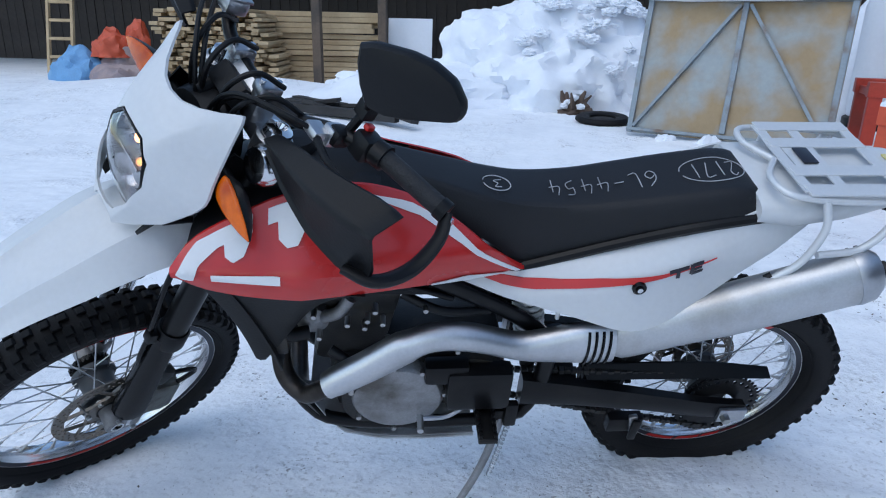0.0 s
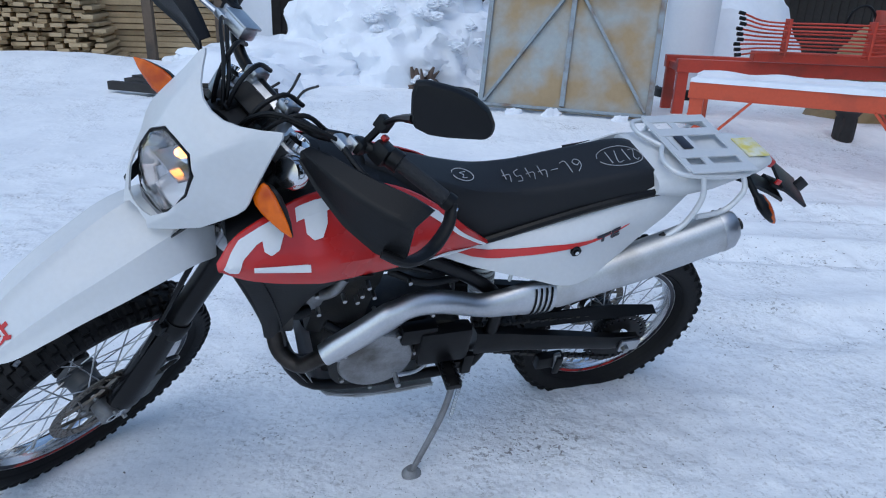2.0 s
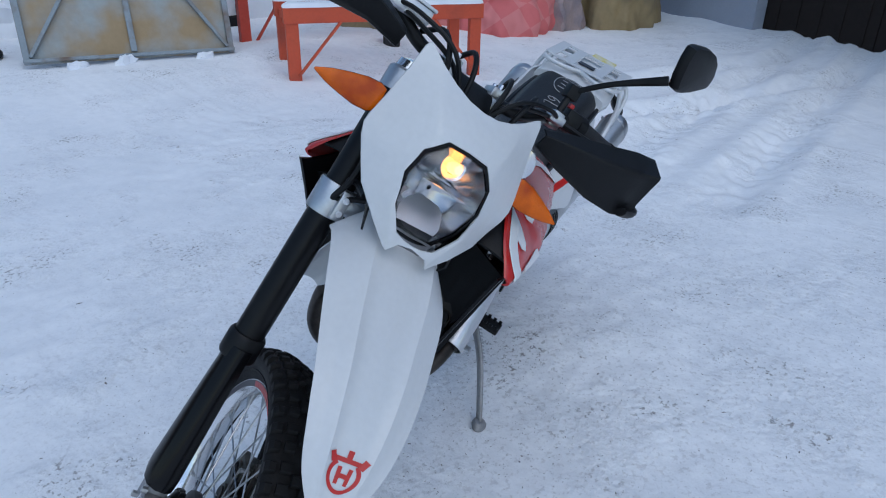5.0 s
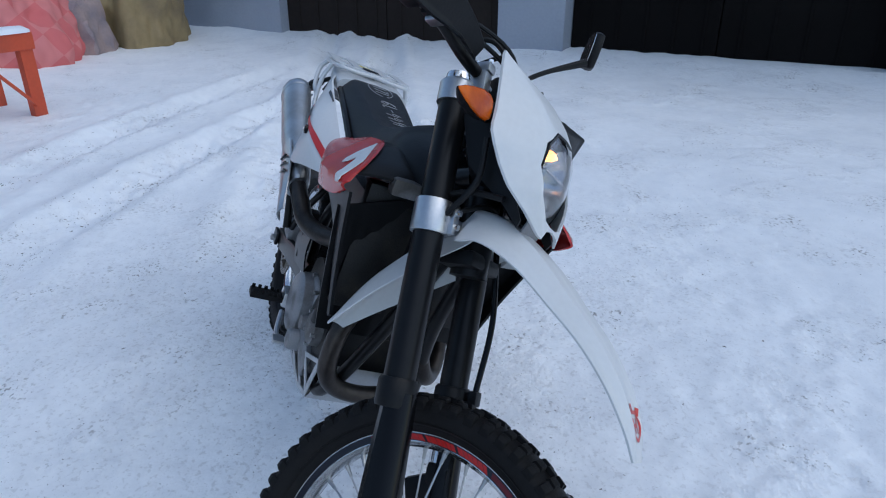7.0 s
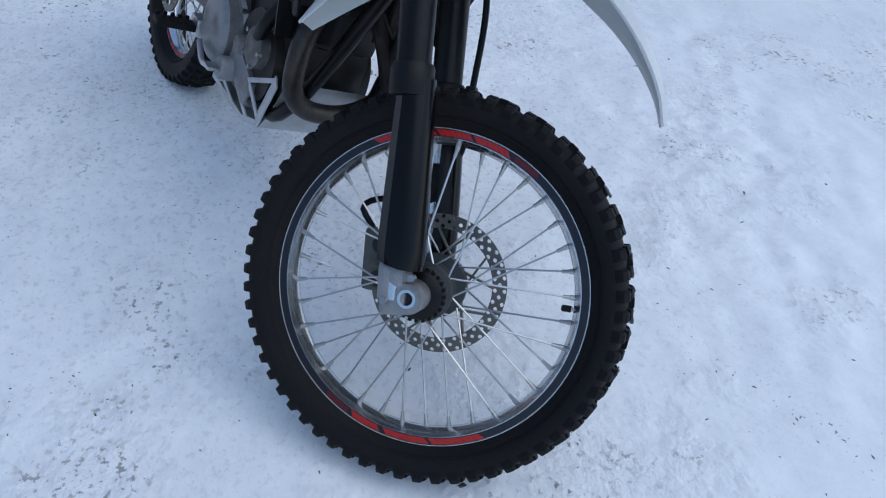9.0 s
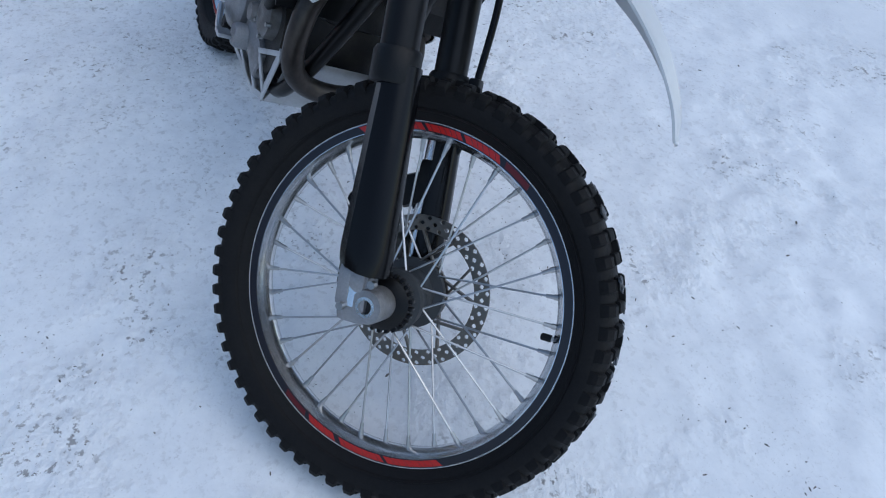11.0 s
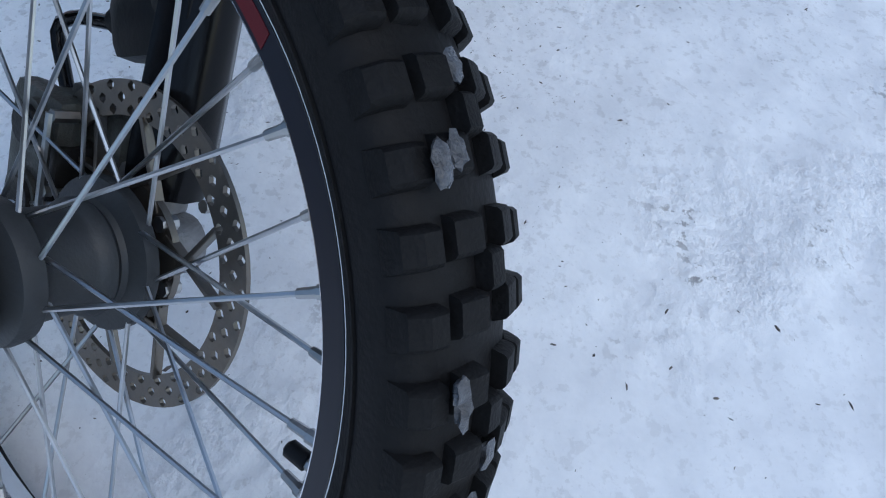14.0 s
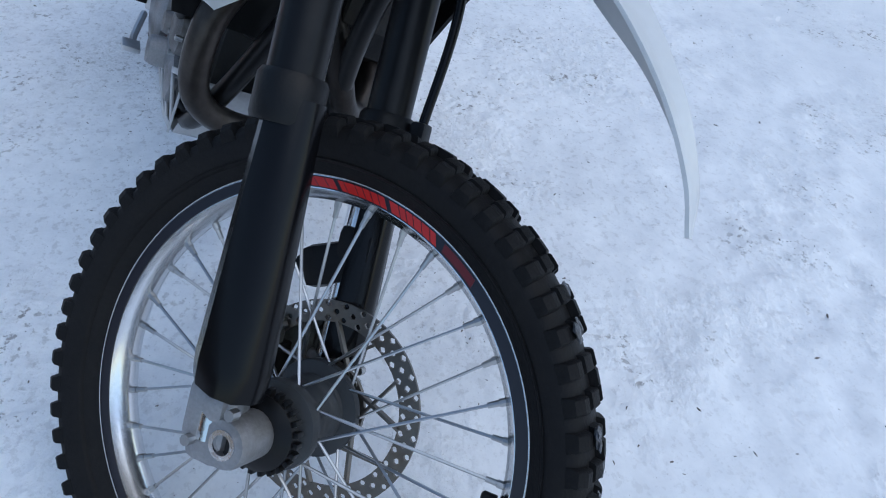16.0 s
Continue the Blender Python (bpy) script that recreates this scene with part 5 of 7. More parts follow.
part("lower_facet", sheet([(-0.040, 0.695), (0.046, 0.700)], [(-0.034, 0.752), (0.040, 0.745)], lambda y, z, u, v: (0.104 + 0.016 * u - 0.030 * v, y, z), (-0.003, 0, 0), 4, 3, curve=False), ALU, lamp, "dull lower facet of the reflector")
fpart("lamp_chin", sheet([(-0.034, 0.648), (0.034, 0.648)], [(-0.040, 0.685), (0.040, 0.685)], lambda y, z, u, v: (0.112 + 0.022 * v, y, z), (-0.004, 0, 0), 6, 4, curve=False), CAST)
fpart("lamp_bracket", join(tube([(0.0, 0.11, 0.66), (0.05, 0.11, 0.72), (0.06, 0.12, 0.80)], 0.006, 8), tube([(0.0, -0.11, 0.66), (0.05, -0.11, 0.72), (0.06, -0.12, 0.80)], 0.006, 8), tube([(0.0, -0.11, 0.66), (0.045, -0.02, 0.70), (0.0, 0.11, 0.66)], 0.005, 8)), BLACK)
fpart("mask_back", loft([[(x, w * math.cos(a), 0.825 + h * math.sin(a)) for a in np.linspace(0, 2 * np.pi, 20, endpoint=False)] for x, w, h in ((0.062, 0.080, 0.07), (0.03, 0.095, 0.09), (0.0, 0.085, 0.085), (-0.015, 0.06, 0.06))]), BLACK)

# black side plates that carry the mask, each with a short stay to the fork
for s in (1, -1):
    fpart("mask_plate", sheet([(-0.004, 0.850), (0.020, 0.757), (0.096, 0.690), (0.124, 0.652)], [(0.040, 0.880), (0.060, 0.842), (0.104, 0.745), (0.132, 0.665)], lambda x, z, u, v, s=s: (x, s * (0.108 - 0.030 * u + 0.006 * v), z), (0, -s * 0.004, 0), 14, 5, curve=False), BLACK, "black plastic side plate")
    fpart("mask_stay", tube([(-0.010, s * 0.100, 0.700), (0.040, s * 0.098, 0.706), (0.098, s * 0.092, 0.698)], 0.006, 8), BLACK)

# ---- indicators ----
for s in (1, -1):
    root = Vector((0.054, s * 0.102, 0.842))
    stem = fpart("indicator", tube([root - Vector((0.01, s * 0.03, 0)), root + Vector((-0.006, s * 0.055, 0))], 0.010, 10, smooth=False), BLACK, "amber front indicator")
    shell, lens = [], []
    for d, a, b in ((0.0, 0.015, 0.021), (0.012, 0.020, 0.026), (0.035, 0.022, 0.0255), (0.065, 0.018, 0.019), (0.090, 0.011, 0.012), (0.106, 0.005, 0.005), (0.113, 0.002, 0.002)):
        c = root + Vector((0.012, s * (0.042 + d), -0.12 * d))
        shell.append([(c.x - 0.001 + 1.5 * a * min(0.0, math.cos(t)), c.y, c.z + b * math.sin(t)) for t in np.linspace(0, 2 * np.pi, 16, endpoint=False)])
        lens.append([(c.x + 0.40 * a * max(0.0, math.cos(t)) ** 0.7, c.y, c.z + b * 0.97 * math.sin(t)) for t in np.linspace(-np.pi / 2, np.pi / 2, 12)])
    part("indicator_shell", loft(shell), BLACK, stem)
    part("indicator_lens", loft(lens), AMBER, stem, "amber plastic lens")

# ---- handlebar, guards, mirror, dials ----
BAR = [(-0.125, -0.390, 1.030), (-0.090, -0.29, 1.030), (-0.050, -0.19, 1.005), (-0.025, -0.11, 0.965), (-0.020, 0.0, 0.955), (-0.025, 0.11, 0.965), (-0.050, 0.19, 1.005), (-0.090, 0.29, 1.030), (-0.125, 0.390, 1.030)]
fpart("handlebar", tube(BAR, 0.0125, 14, steps=60), SATIN, "black tapered handlebar")
for y in (-0.05, 0.05):
    fpart("bar_clamp", join(box(-0.02, y, 0.935, 0.045, 0.03, 0.06, 0.008), box(-0.016, y, 0.970, 0.045, 0.03, 0.02, 0.006)), ALU)
    for dx in (-0.016, 0.016):
        fpart("clamp_screw", tube([(-0.016 + dx, y, 0.978), (-0.016 + dx, y, 0.988)], 0.005, 8, smooth=False), CHROME)
for s in (1, -1):
    fpart("grip", tube([(-0.086, s * 0.278, 1.029), (-0.124, s * 0.387, 1.030)], [0.0165, 0.0175, 0.0165], 18, smooth=False), GRIP, "black rubber grip")
    fpart("bar_end", tube([(-0.124, s * 0.386, 1.030), (-0.130, s * 0.402, 1.030)], 0.019, 14, smooth=False), BLACK)
    sw = fpart("switch_block", join(box(-0.074, s * 0.242, 1.022, 0.042, 0.040, 0.044, 0.010), box(-0.050, s * 0.205, 1.008, 0.035, 0.03, 0.03, 0.008), tube([(-0.080, s * 0.258, 1.026), (-0.086, s * 0.280, 1.029)], 0.022, 16, smooth=False)), BLACK)
    if s > 0:
        part("switch_button", box(-0.074, 0.228, 1.048, 0.016, 0.012, 0.010, 0.003), DECALRED, sw, "red switch button")
    fpart("lever_clamp", join(box(-0.046, s * 0.196, 1.002, 0.032, 0.026, 0.034, 0.005), box(-0.02, s * 0.185, 1.000, 0.03, 0.035, 0.018, 0.005)), ALU, "bright metal lever clamp")
    fpart("lever", tube([(-0.015, s * 0.190, 0.998), (0.000, s * 0.26, 0.998), (-0.008, s * 0.33, 1.002), (-0.030, s * 0.380, 1.012)], [0.007, 0.006, 0.0055, 0.007], 8), BLACK if s > 0 else ALU)
    # hand guard: a pointed shield on a thin arm
    lift = 0.0 if s > 0 else 0.022
    low = [(0.158, 0.930), (0.22, 0.916 + lift), (0.31, 0.904 + lift), (0.392, 0.908 + lift), (0.436, 0.942 + lift)]
    high = [(0.158, 0.966), (0.20, 0.984), (0.29, 1.012), (0.37, 1.040), (0.418, 1.050)]

    def guard_place(y, z, u, v, s=s):
        fold = v / 0.70 if v < 0.70 else (1 - v) / 0.30
        lip = 0.006 * max(0, 1 - v / 0.10) + 0.006 * max(0, (u - 0.93) / 0.07)
        return (0.024 + 0.012 * math.sin(math.pi * u) + 0.044 * fold * (0.45 + 0.55 * u) - 0.030 * u + lip, s * y, z)

    fpart("hand_guard", sheet(low, high, guard_place, (-0.006, 0, 0), 24, 19, curve=False), BLACK, "black plastic hand guard")
    fpart("guard_arm", tube([(-0.128, s * 0.402, 1.030), (-0.112, s * 0.428, 1.000), (-0.070, s * 0.444, 0.955), (-0.010, s * 0.440, 0.934), (0.020, s * 0.400, 0.922)], [0.014, 0.017, 0.019, 0.019, 0.014], 12, flat=0.6), BLACK)
    part_screw = fpart("guard_screw", tube([(-0.126, s * 0.410, 1.026), (-0.128, s * 0.420, 1.028)], 0.007, 8, smooth=False), CHROME)
    fpart("cable", tube([(-0.03, s * 0.19, 1.0), (0.01, s * 0.13, 0.985), (0.045, s * 0.06, 0.955), (0.04, s * 0.03, 0.89), (-0.02, s * 0.05, 0.80)], 0.0045, 8), BLACK)
    fpart("cable", tube([(-0.03, s * 0.20, 1.0), (0.02, s * 0.15, 1.00), (0.06, s * 0.07, 0.97), (0.05, s * 0.02, 0.88), (-0.01, s * 0.0, 0.74)], 0.0042, 8), BLACK)


def mirror():
    back = FORK.inverted()
    knob_at = back @ Vector((0.418, 1.438, 1.028))
    joint = Vector((0.056, 0.305, 1.166))
    fpart("mirror_clamp", join(box(*knob_at, 0.026, 0.028, 0.028, 0.004), tube([tuple(knob_at), (-0.062, 0.205, 1.015)], 0.008, 8, smooth=False)), BLACK)
    stem = fpart("mirror", tube([tuple(knob_at), tuple(knob_at.lerp(joint, 0.4) + Vector((0, 0, 0.008))), tuple(joint)], [0.006, 0.006, 0.010], 8), SATIN, "black plastic mirror on a thin stem")
    n = Vector((0.837, 0.537, -0.107)).normalized()
    up = (Vector((0, 0, 1)) - n * n.z).normalized()
    ax = up.cross(n)
    c = Vector((0.0436, 0.3504, 1.2206))
    out = [(-0.0843, 0.0045), (-0.0704, 0.0165), (-0.0252, 0.0356), (0.0076, 0.0426), (0.0395, 0.0396), (0.0658, 0.0225), (0.0713, 0.0065), (0.0666, -0.0057), (0.0138, -0.0428), (-0.0156, -0.0589), (-0.0412, -0.063), (-0.0611, -0.0429), (-0.0772, -0.0178)]
    out = [tuple(p) for p in straight(out + out[:1], 53)[:-1]]
    rings = []
    for k, d in ((0.97, -0.006), (1.0, 0.0), (0.99, 0.007), (0.93, 0.014), (0.65, 0.018), (0.1, 0.020)):
        rings.append([tuple(c + ax * (a * k) + up * (b * k) + n * d) for a, b in out])
    part("mirror_shell", loft(rings), BLACK, stem)
    part("mirror_glass", loft([[tuple(c + ax * (a * 0.93) + up * (b * 0.92) - n * d) for a, b in out] for d in (0.0045, 0.0075)]), CHROME, stem, "mirror glass")


mirror()
dash = fpart("dial_unit", join(box(0.015, 0.0, 0.934, 0.034, 0.085, 0.045, 0.010, (0, -35, 0)), tube([(0.02, -0.03, 0.915), (0.05, -0.03, 0.895)], 0.016, 14, smooth=False)), BLACK, "black dial unit")
part("dial_frame", box(-0.002, 0.0, 0.944, 0.010, 0.085, 0.042, 0.004, (0, -35, 0)), ALU, dash)
part("dial_face", box(-0.008, 0.0, 0.947, 0.006, 0.064, 0.030, 0.003, (0, -35, 0)), GLOSS, dash)
fpart("reservoir", join(box(-0.030, -0.150, 1.005, 0.045, 0.060, 0.030, 0.008), box(-0.030, -0.150, 1.022, 0.048, 0.064, 0.006, 0.002)), ALU, "bright brake fluid reservoir")
for y in (-0.075, -0.025, 0.04, 0.085):
    fpart("cable", tube([(-0.035, y * 1.6, 0.985), (0.020, y * 1.3, 1.000), (0.052, y, 0.955), (0.040, y * 0.8, 0.880), (-0.015, y * 0.6, 0.790)], 0.0050, 8), BLACK)
fpart("ignition_lock", tube([(-0.03, 0.0, 0.91), (-0.03, 0.0, 0.95)], 0.018, 14, smooth=False), CHROME)
fpart("horn", lathe([(0.001, 0.02), (0.03, 0.018), (0.036, 0.008), (0.036, -0.008), (0.02, -0.02), (0.001, -0.02)], 20, "x", center=(0.010, 0.150, 0.890)), CHROME, "round chrome horn")


# ---- frame, tank, engine ----
for s in (1, -1):
    bpart("frame_tube", tube([(1.17, s * 0.03, 0.99), (1.0, s * 0.10, 0.90), (0.75, s * 0.115, 0.80), (0.50, s * 0.105, 0.62), (0.47, s * 0.10, 0.42)], 0.020, 12, flat=0.7), SATIN)
    bpart("down_tube", tube([(1.20, s * 0.025, 0.86), (1.10, s * 0.05, 0.62), (1.02, s * 0.10, 0.40), (0.90, s * 0.11, 0.33), (0.55, s * 0.11, 0.33), (0.48, s * 0.10, 0.40)], 0.016, 10), SATIN)
    bpart("subframe_tube", tube([(0.60, s * 0.10, 0.80), (0.30, s * 0.11, 0.90), (0.0, s * 0.10, 0.95)], 0.011, 8), SATIN)
    # radiator behind its black guard
    rad = (lpart if s > 0 else bpart)("radiator", box(1.050, s * 0.125, 0.76, 0.04, 0.12, 0.28, 0.006), DARKCAST, "dark radiator core")

    # plain black guard closing the shroud towards the front wheel, with shallow upright ribs
    def guard(a, b, u, v, s=s):
        top_y, low_y = 0.060 + 0.188 * u, 0.050 + 0.140 * u
        y = low_y + (top_y - low_y) * v
        z = 0.575 + (0.355 - 0.055 * u) * v
        return (1.052 + 0.028 * v + 0.035 * u * v * v + 0.0008 * math.cos(u * 40) * math.sin(math.pi * v), s * y, z)

    bpart("radiator_guard", sheet([(0, 0), (1, 0)], [(0, 1), (1, 1)], guard, (-0.005, 0, 0), 36, 10, curve=False), BLACK, "black ribbed radiator guard").matrix_basis = Matrix.Translation((0, -0.036, 0) if s > 0 else (-0.015, 0.004, -0.030))
    part("radiator_tank", box(1.098, s * 0.105, 0.915, 0.040, 0.105, 0.036, 0.010), CAST, rad, "grey radiator top tank")
    def wing_y(x, z, s=s):
        return s * (0.150 + 0.115 * min(1, max(0, (x - 0.56) / 0.42)) ** 0.8 - 0.004 * max(0, (x - 1.05) / 0.12) ** 2 - 1.0 * max(0, z - 0.90 - 0.028 * min(1, max(0, (x - 1.02) / 0.14))) - 0.10 * max(0, 0.86 - z))

    # red tank wing
    low = [(1.184, 0.908), (1.13, 0.880), (1.03, 0.858), (0.88, 0.843), (0.72, 0.832), (0.564, 0.822)]
    high = [(1.188, 0.926), (1.15, 0.962), (1.06, 0.990), (0.97, 1.008), (0.88, 1.008), (0.79, 0.985), (0.714, 0.948), (0.64, 0.895), (0.568, 0.826)]
    if s < 0:
        high = [(x, z - 0.060 * max(0.0, min(1.0, (1.03 - x) / 0.12, (x - 0.57) / 0.16))) for x, z in high]
    bumpy = lambda x, z, u, v, s=s: (x, wing_y(x, z, s) + s * 0.008 * math.sin(math.pi * v), z)
    wing = (lpart if s > 0 else bpart)("tank_wing", sheet(low, high, bumpy, (0, -s * 0.006, 0), 36, 10), RED, "glossy red tank wing")
    if s < 0:
        wing.matrix_basis = Matrix.Translation((-0.060, 0.010, -0.022))

    # black cover between the wing's upper edge and the tank
    def cover_place(x, v0, u, v, s=s):
        top = float(np.interp(-x, [-p[0] for p in high], [p[1] for p in high])) - 0.006
        edge = abs(wing_y(x, top, s)) - 0.004
        return (x, s * (0.045 + (edge - 0.045) * v), top + 0.012 * math.sin(math.pi * v) - 0.010 * (1 - v))

    bpart("tank_cover", sheet([(1.165, 0), (0.84, 0)], [(1.165, 1), (0.84, 1)], cover_place, (0, 0, -0.005), 16, 8, curve=False), BLACK, "black plastic tank cover").matrix_basis = wing.matrix_basis.copy()

    def patch(name, lo, hi, material, lift, n=14, m=4, s=s, parent=wing):
        """A decal on the wing between two lines."""
        lo2, hi2 = straight(lo, n), straight(hi, n)

        def place(x, z, u, v):
            zl = np.interp(-x, [-p[0] for p in low], [p[1] for p in low])
            zh = np.interp(-x, [-p[0] for p in high], [p[1] for p in high])
            vv = min(1, max(0, (z - zl) / max(1e-4, zh - zl)))
            return (x, wing_y(x, z, s) + s * (0.008 * math.sin(math.pi * vv) + lift), z)

        return part(name, sheet([tuple(p) for p in lo2], [tuple(p) for p in hi2], place, (0, -s * 0.002, 0), n, m, curve=False), material, parent)

    patch("white_band", [(1.166, 0.914), (1.150, 0.910), (1.140, 0.935), (1.110, 0.953), (1.055, 0.966)], [(1.176, 0.924), (1.160, 0.946), (1.145, 0.960), (1.11, 0.971), (1.055, 0.986)], DECALWHITE, 0.0042, 24)
    patch("white_lobe", [(1.098, 0.942), (1.085, 0.934), (1.068, 0.940), (1.058, 0.958)], [(1.100, 0.958), (1.085, 0.962), (1.068, 0.966), (1.056, 0.970)], DECALWHITE, 0.0046)
    None if s < 0 else patch("white_band", [(1.030, 0.972), (0.99, 0.980), (0.945, 0.986)], [(1.030, 0.990), (0.99, 0.999), (0.945, 1.003)], DECALWHITE, 0.0042)
    None if s < 0 else patch("white_lobe", [(1.012, 0.955), (0.998, 0.945), (0.980, 0.948), (0.968, 0.966)], [(1.014, 0.978), (0.998, 0.980), (0.980, 0.984), (0.966, 0.988)], DECALWHITE, 0.0046)
    patch("white_stripe", [(0.87, 0.996), (0.77, 0.960), (0.69, 0.912), (0.585, 0.831)], [(0.90, 1.004), (0.79, 0.979), (0.714, 0.942), (0.575, 0.829)], DECALWHITE, 0.0042, 20) if s > 0 else None
    patch("white_stripe", [(0.75, 0.836), (0.68, 0.831), (0.60, 0.826)], [(0.75, 0.839), (0.68, 0.846), (0.60, 0.829)], DECALWHITE, 0.0042)
    # brand lettering shown as a plain white bar of its size
    patch("wordmark_bar", [(1.120, 0.912), (1.010, 0.899)], [(1.120, 0.922), (1.010, 0.910)], DECALWHITE, 0.0046) if s > 0 else None
    # black lower shroud
    lo3 = [(1.098, 0.612), (1.090, 0.604), (1.078, 0.606), (1.030, 0.675), (0.955, 0.785)]
    hi3 = [(1.160, 0.895), (1.12, 0.880), (1.05, 0.864), (0.97, 0.852), (0.87, 0.843)]
    mid3 = lambda v: 0.012 * math.sin(math.pi * v)
    (lpart if s > 0 else bpart)("lower_shroud", sheet(lo3, hi3, lambda x, z, u, v, s=s: (x - mid3(v) * (1 - u), s * (0.185 + 0.062 * v), z), (0, -s * 0.006, 0), 22, 12, curve=False), BLACK, "black plastic radiator shroud")
    # black tank flank between wing and engine
    (lpart if s > 0 else bpart)("tank_flank", sheet([(0.98, 0.790), (0.86, 0.762), (0.70, 0.748), (0.60, 0.750), (0.52, 0.765)], [(0.98, 0.855), (0.86, 0.844), (0.70, 0.836), (0.60, 0.829), (0.52, 0.815)], lambda x, z, u, v, s=s: (x, s * (0.165 - 0.03 * u), z), (0, -s * 0.03, 0), 14, 5), BLACK)

tank = []
for x, w, top, bot in ((1.16, 0.06, 0.97, 0.90), (1.10, 0.110, 1.00, 0.86), (1.0, 0.140, 1.020, 0.83), (0.90, 0.130, 1.022, 0.82), (0.80, 0.10, 0.990, 0.82), (0.70, 0.08, 0.93, 0.83)):
    tank.append([(x, w * math.copysign(abs(math.cos(a)) ** 0.7, math.cos(a)), (top + bot) / 2 + (top - bot) / 2 * math.copysign(abs(math.sin(a)) ** 0.8, math.sin(a))) for a in np.linspace(0, 2 * np.pi, 24, endpoint=False)])
bpart("fuel_tank", loft(tank), BLACK, "black plastic fuel tank")
bpart("filler_cap", lathe([(0.001, 1.042), (0.03, 1.040), (0.034, 1.030), (0.034, 1.00)], 20, "z", center=(0.99, 0, 0)), BLACK)

# seat: a long narrow saddle that drops at its sides
SEAT_ROWS = [(0.865, 0.043, 1.02, 0.99), (0.82, 0.057, 1.006, 0.962), (0.74, 0.071, 0.98, 0.925), (0.64, 0.086, 0.95, 0.868), (0.56, 0.094, 0.936, 0.812), (0.46, 0.103, 0.936, 0.836), (0.36, 0.109, 0.95, 0.866), (0.26, 0.112, 0.966, 0.896), (0.17, 0.109, 0.979, 0.922), (0.125, 0.103, 0.977, 0.936), (0.105, 0.089, 0.966, 0.942)]


def seat_top(x, y):
    xs = [r[0] for r in SEAT_ROWS][::-1]
    w, top, bot = (float(np.interp(x, xs, [r[k] for r in SEAT_ROWS][::-1])) for k in (1, 2, 3))
    v = abs(y) / w
    return top - (top - bot) * (0.05 * v * v + (0.95 * max(0, (v - 0.62) / 0.38) ** 2.0))


rows = spline(SEAT_ROWS, 44)
rings = []
for x, w, top, bot in rows:
    ring = []
    for v in np.linspace(-1, 1, 25):
        z = top - (top - bot) * (0.05 * v * v + 0.95 * max(0, (abs(v) - 0.62) / 0.38) ** 2.0)
        ring.append((x, w * v * (1 + 0.10 * max(0, abs(v) - 0.8)), z))
    ring += [(x, w * 0.9, bot - 0.004), (x, 0, bot - 0.004), (x, -w * 0.9, bot - 0.004)]
    rings.append(ring)
seat = bpart("seat", loft(rings), SEAT, "long black vinyl saddle with chalk marks")


def chalk(strokes, x0, y0, sx, sy):
    """Chalk strokes on the saddle, from lists of (along, across) in a unit box."""
    bms = []
    for st in strokes:
        pts = []
        for a, b in st:
            x, y = x0 + a * sx, y0 + b * sy
            pts.append((x, y, seat_top(x, y) + 0.0012))
        bms.append(tube(pts, 0.0012, 5, steps=max(3, 6 * (len(pts) - 1)), flat=1.0))
    return join(*bms)


# writing is read from the saddle's far side: along x is to the front
GLYPH = {"6": [[(0.8, 1), (0.2, 0.6), (0.1, 0.2), (0.5, 0), (0.9, 0.25), (0.6, 0.5), (0.15, 0.3)]], "L": [[(0.2, 1), (0.25, 0.05), (0.9, 0.1)]], "-": [[(0.1, 0.5), (0.9, 0.55)]], "4": [[(0.3, 1), (0.1, 0.45), (0.95, 0.5)], [(0.7, 0.8), (0.65, 0.0)]],
         "5": [[(0.85, 1), (0.3, 0.95), (0.25, 0.55), (0.7, 0.6), (0.8, 0.25), (0.2, 0.02)]], "2": [[(0.1, 0.8), (0.5, 1), (0.8, 0.75), (0.15, 0.05), (0.9, 0.05)]], "1": [[(0.5, 1), (0.5, 0)]], "7": [[(0.1, 0.95), (0.9, 1), (0.4, 0)]], "3": [[(0.15, 0.9), (0.7, 0.95), (0.45, 0.55), (0.8, 0.3), (0.1, 0.05)]]}


def chalk_text(text, x_start, y_base, w, h, step):
    out = []
    for i, ch in enumerate(text):
        for st in GLYPH[ch]:
            out.append([(x_start + step * i + w * a, y_base + h * b) for a, b in st])
    return chalk(out, 0, 0, 1, 1)


def oval(cx, cy, rx, ry):
    return chalk([[(cx + rx * math.cos(a), cy + ry * math.sin(a)) for a in np.linspace(0.3, 6.2, 18)]], 0, 0, 1, 1)


part("chalk_number", chalk_text("6L-4454", 0.298, -0.014, 0.024, 0.048, 0.032), CHALK, seat, "chalk writing")
part("chalk_number", join(chalk_text("2171", 0.140, -0.018, 0.020, 0.046, 0.024), oval(0.190, 0.004, 0.064, 0.040)), CHALK, seat, "circled chalk number")
part("chalk_number", join(chalk_text("3", 0.605, -0.006, 0.022, 0.028, 0.03), oval(0.617, 0.008, 0.028, 0.024)), CHALK, seat, "circled chalk digit")

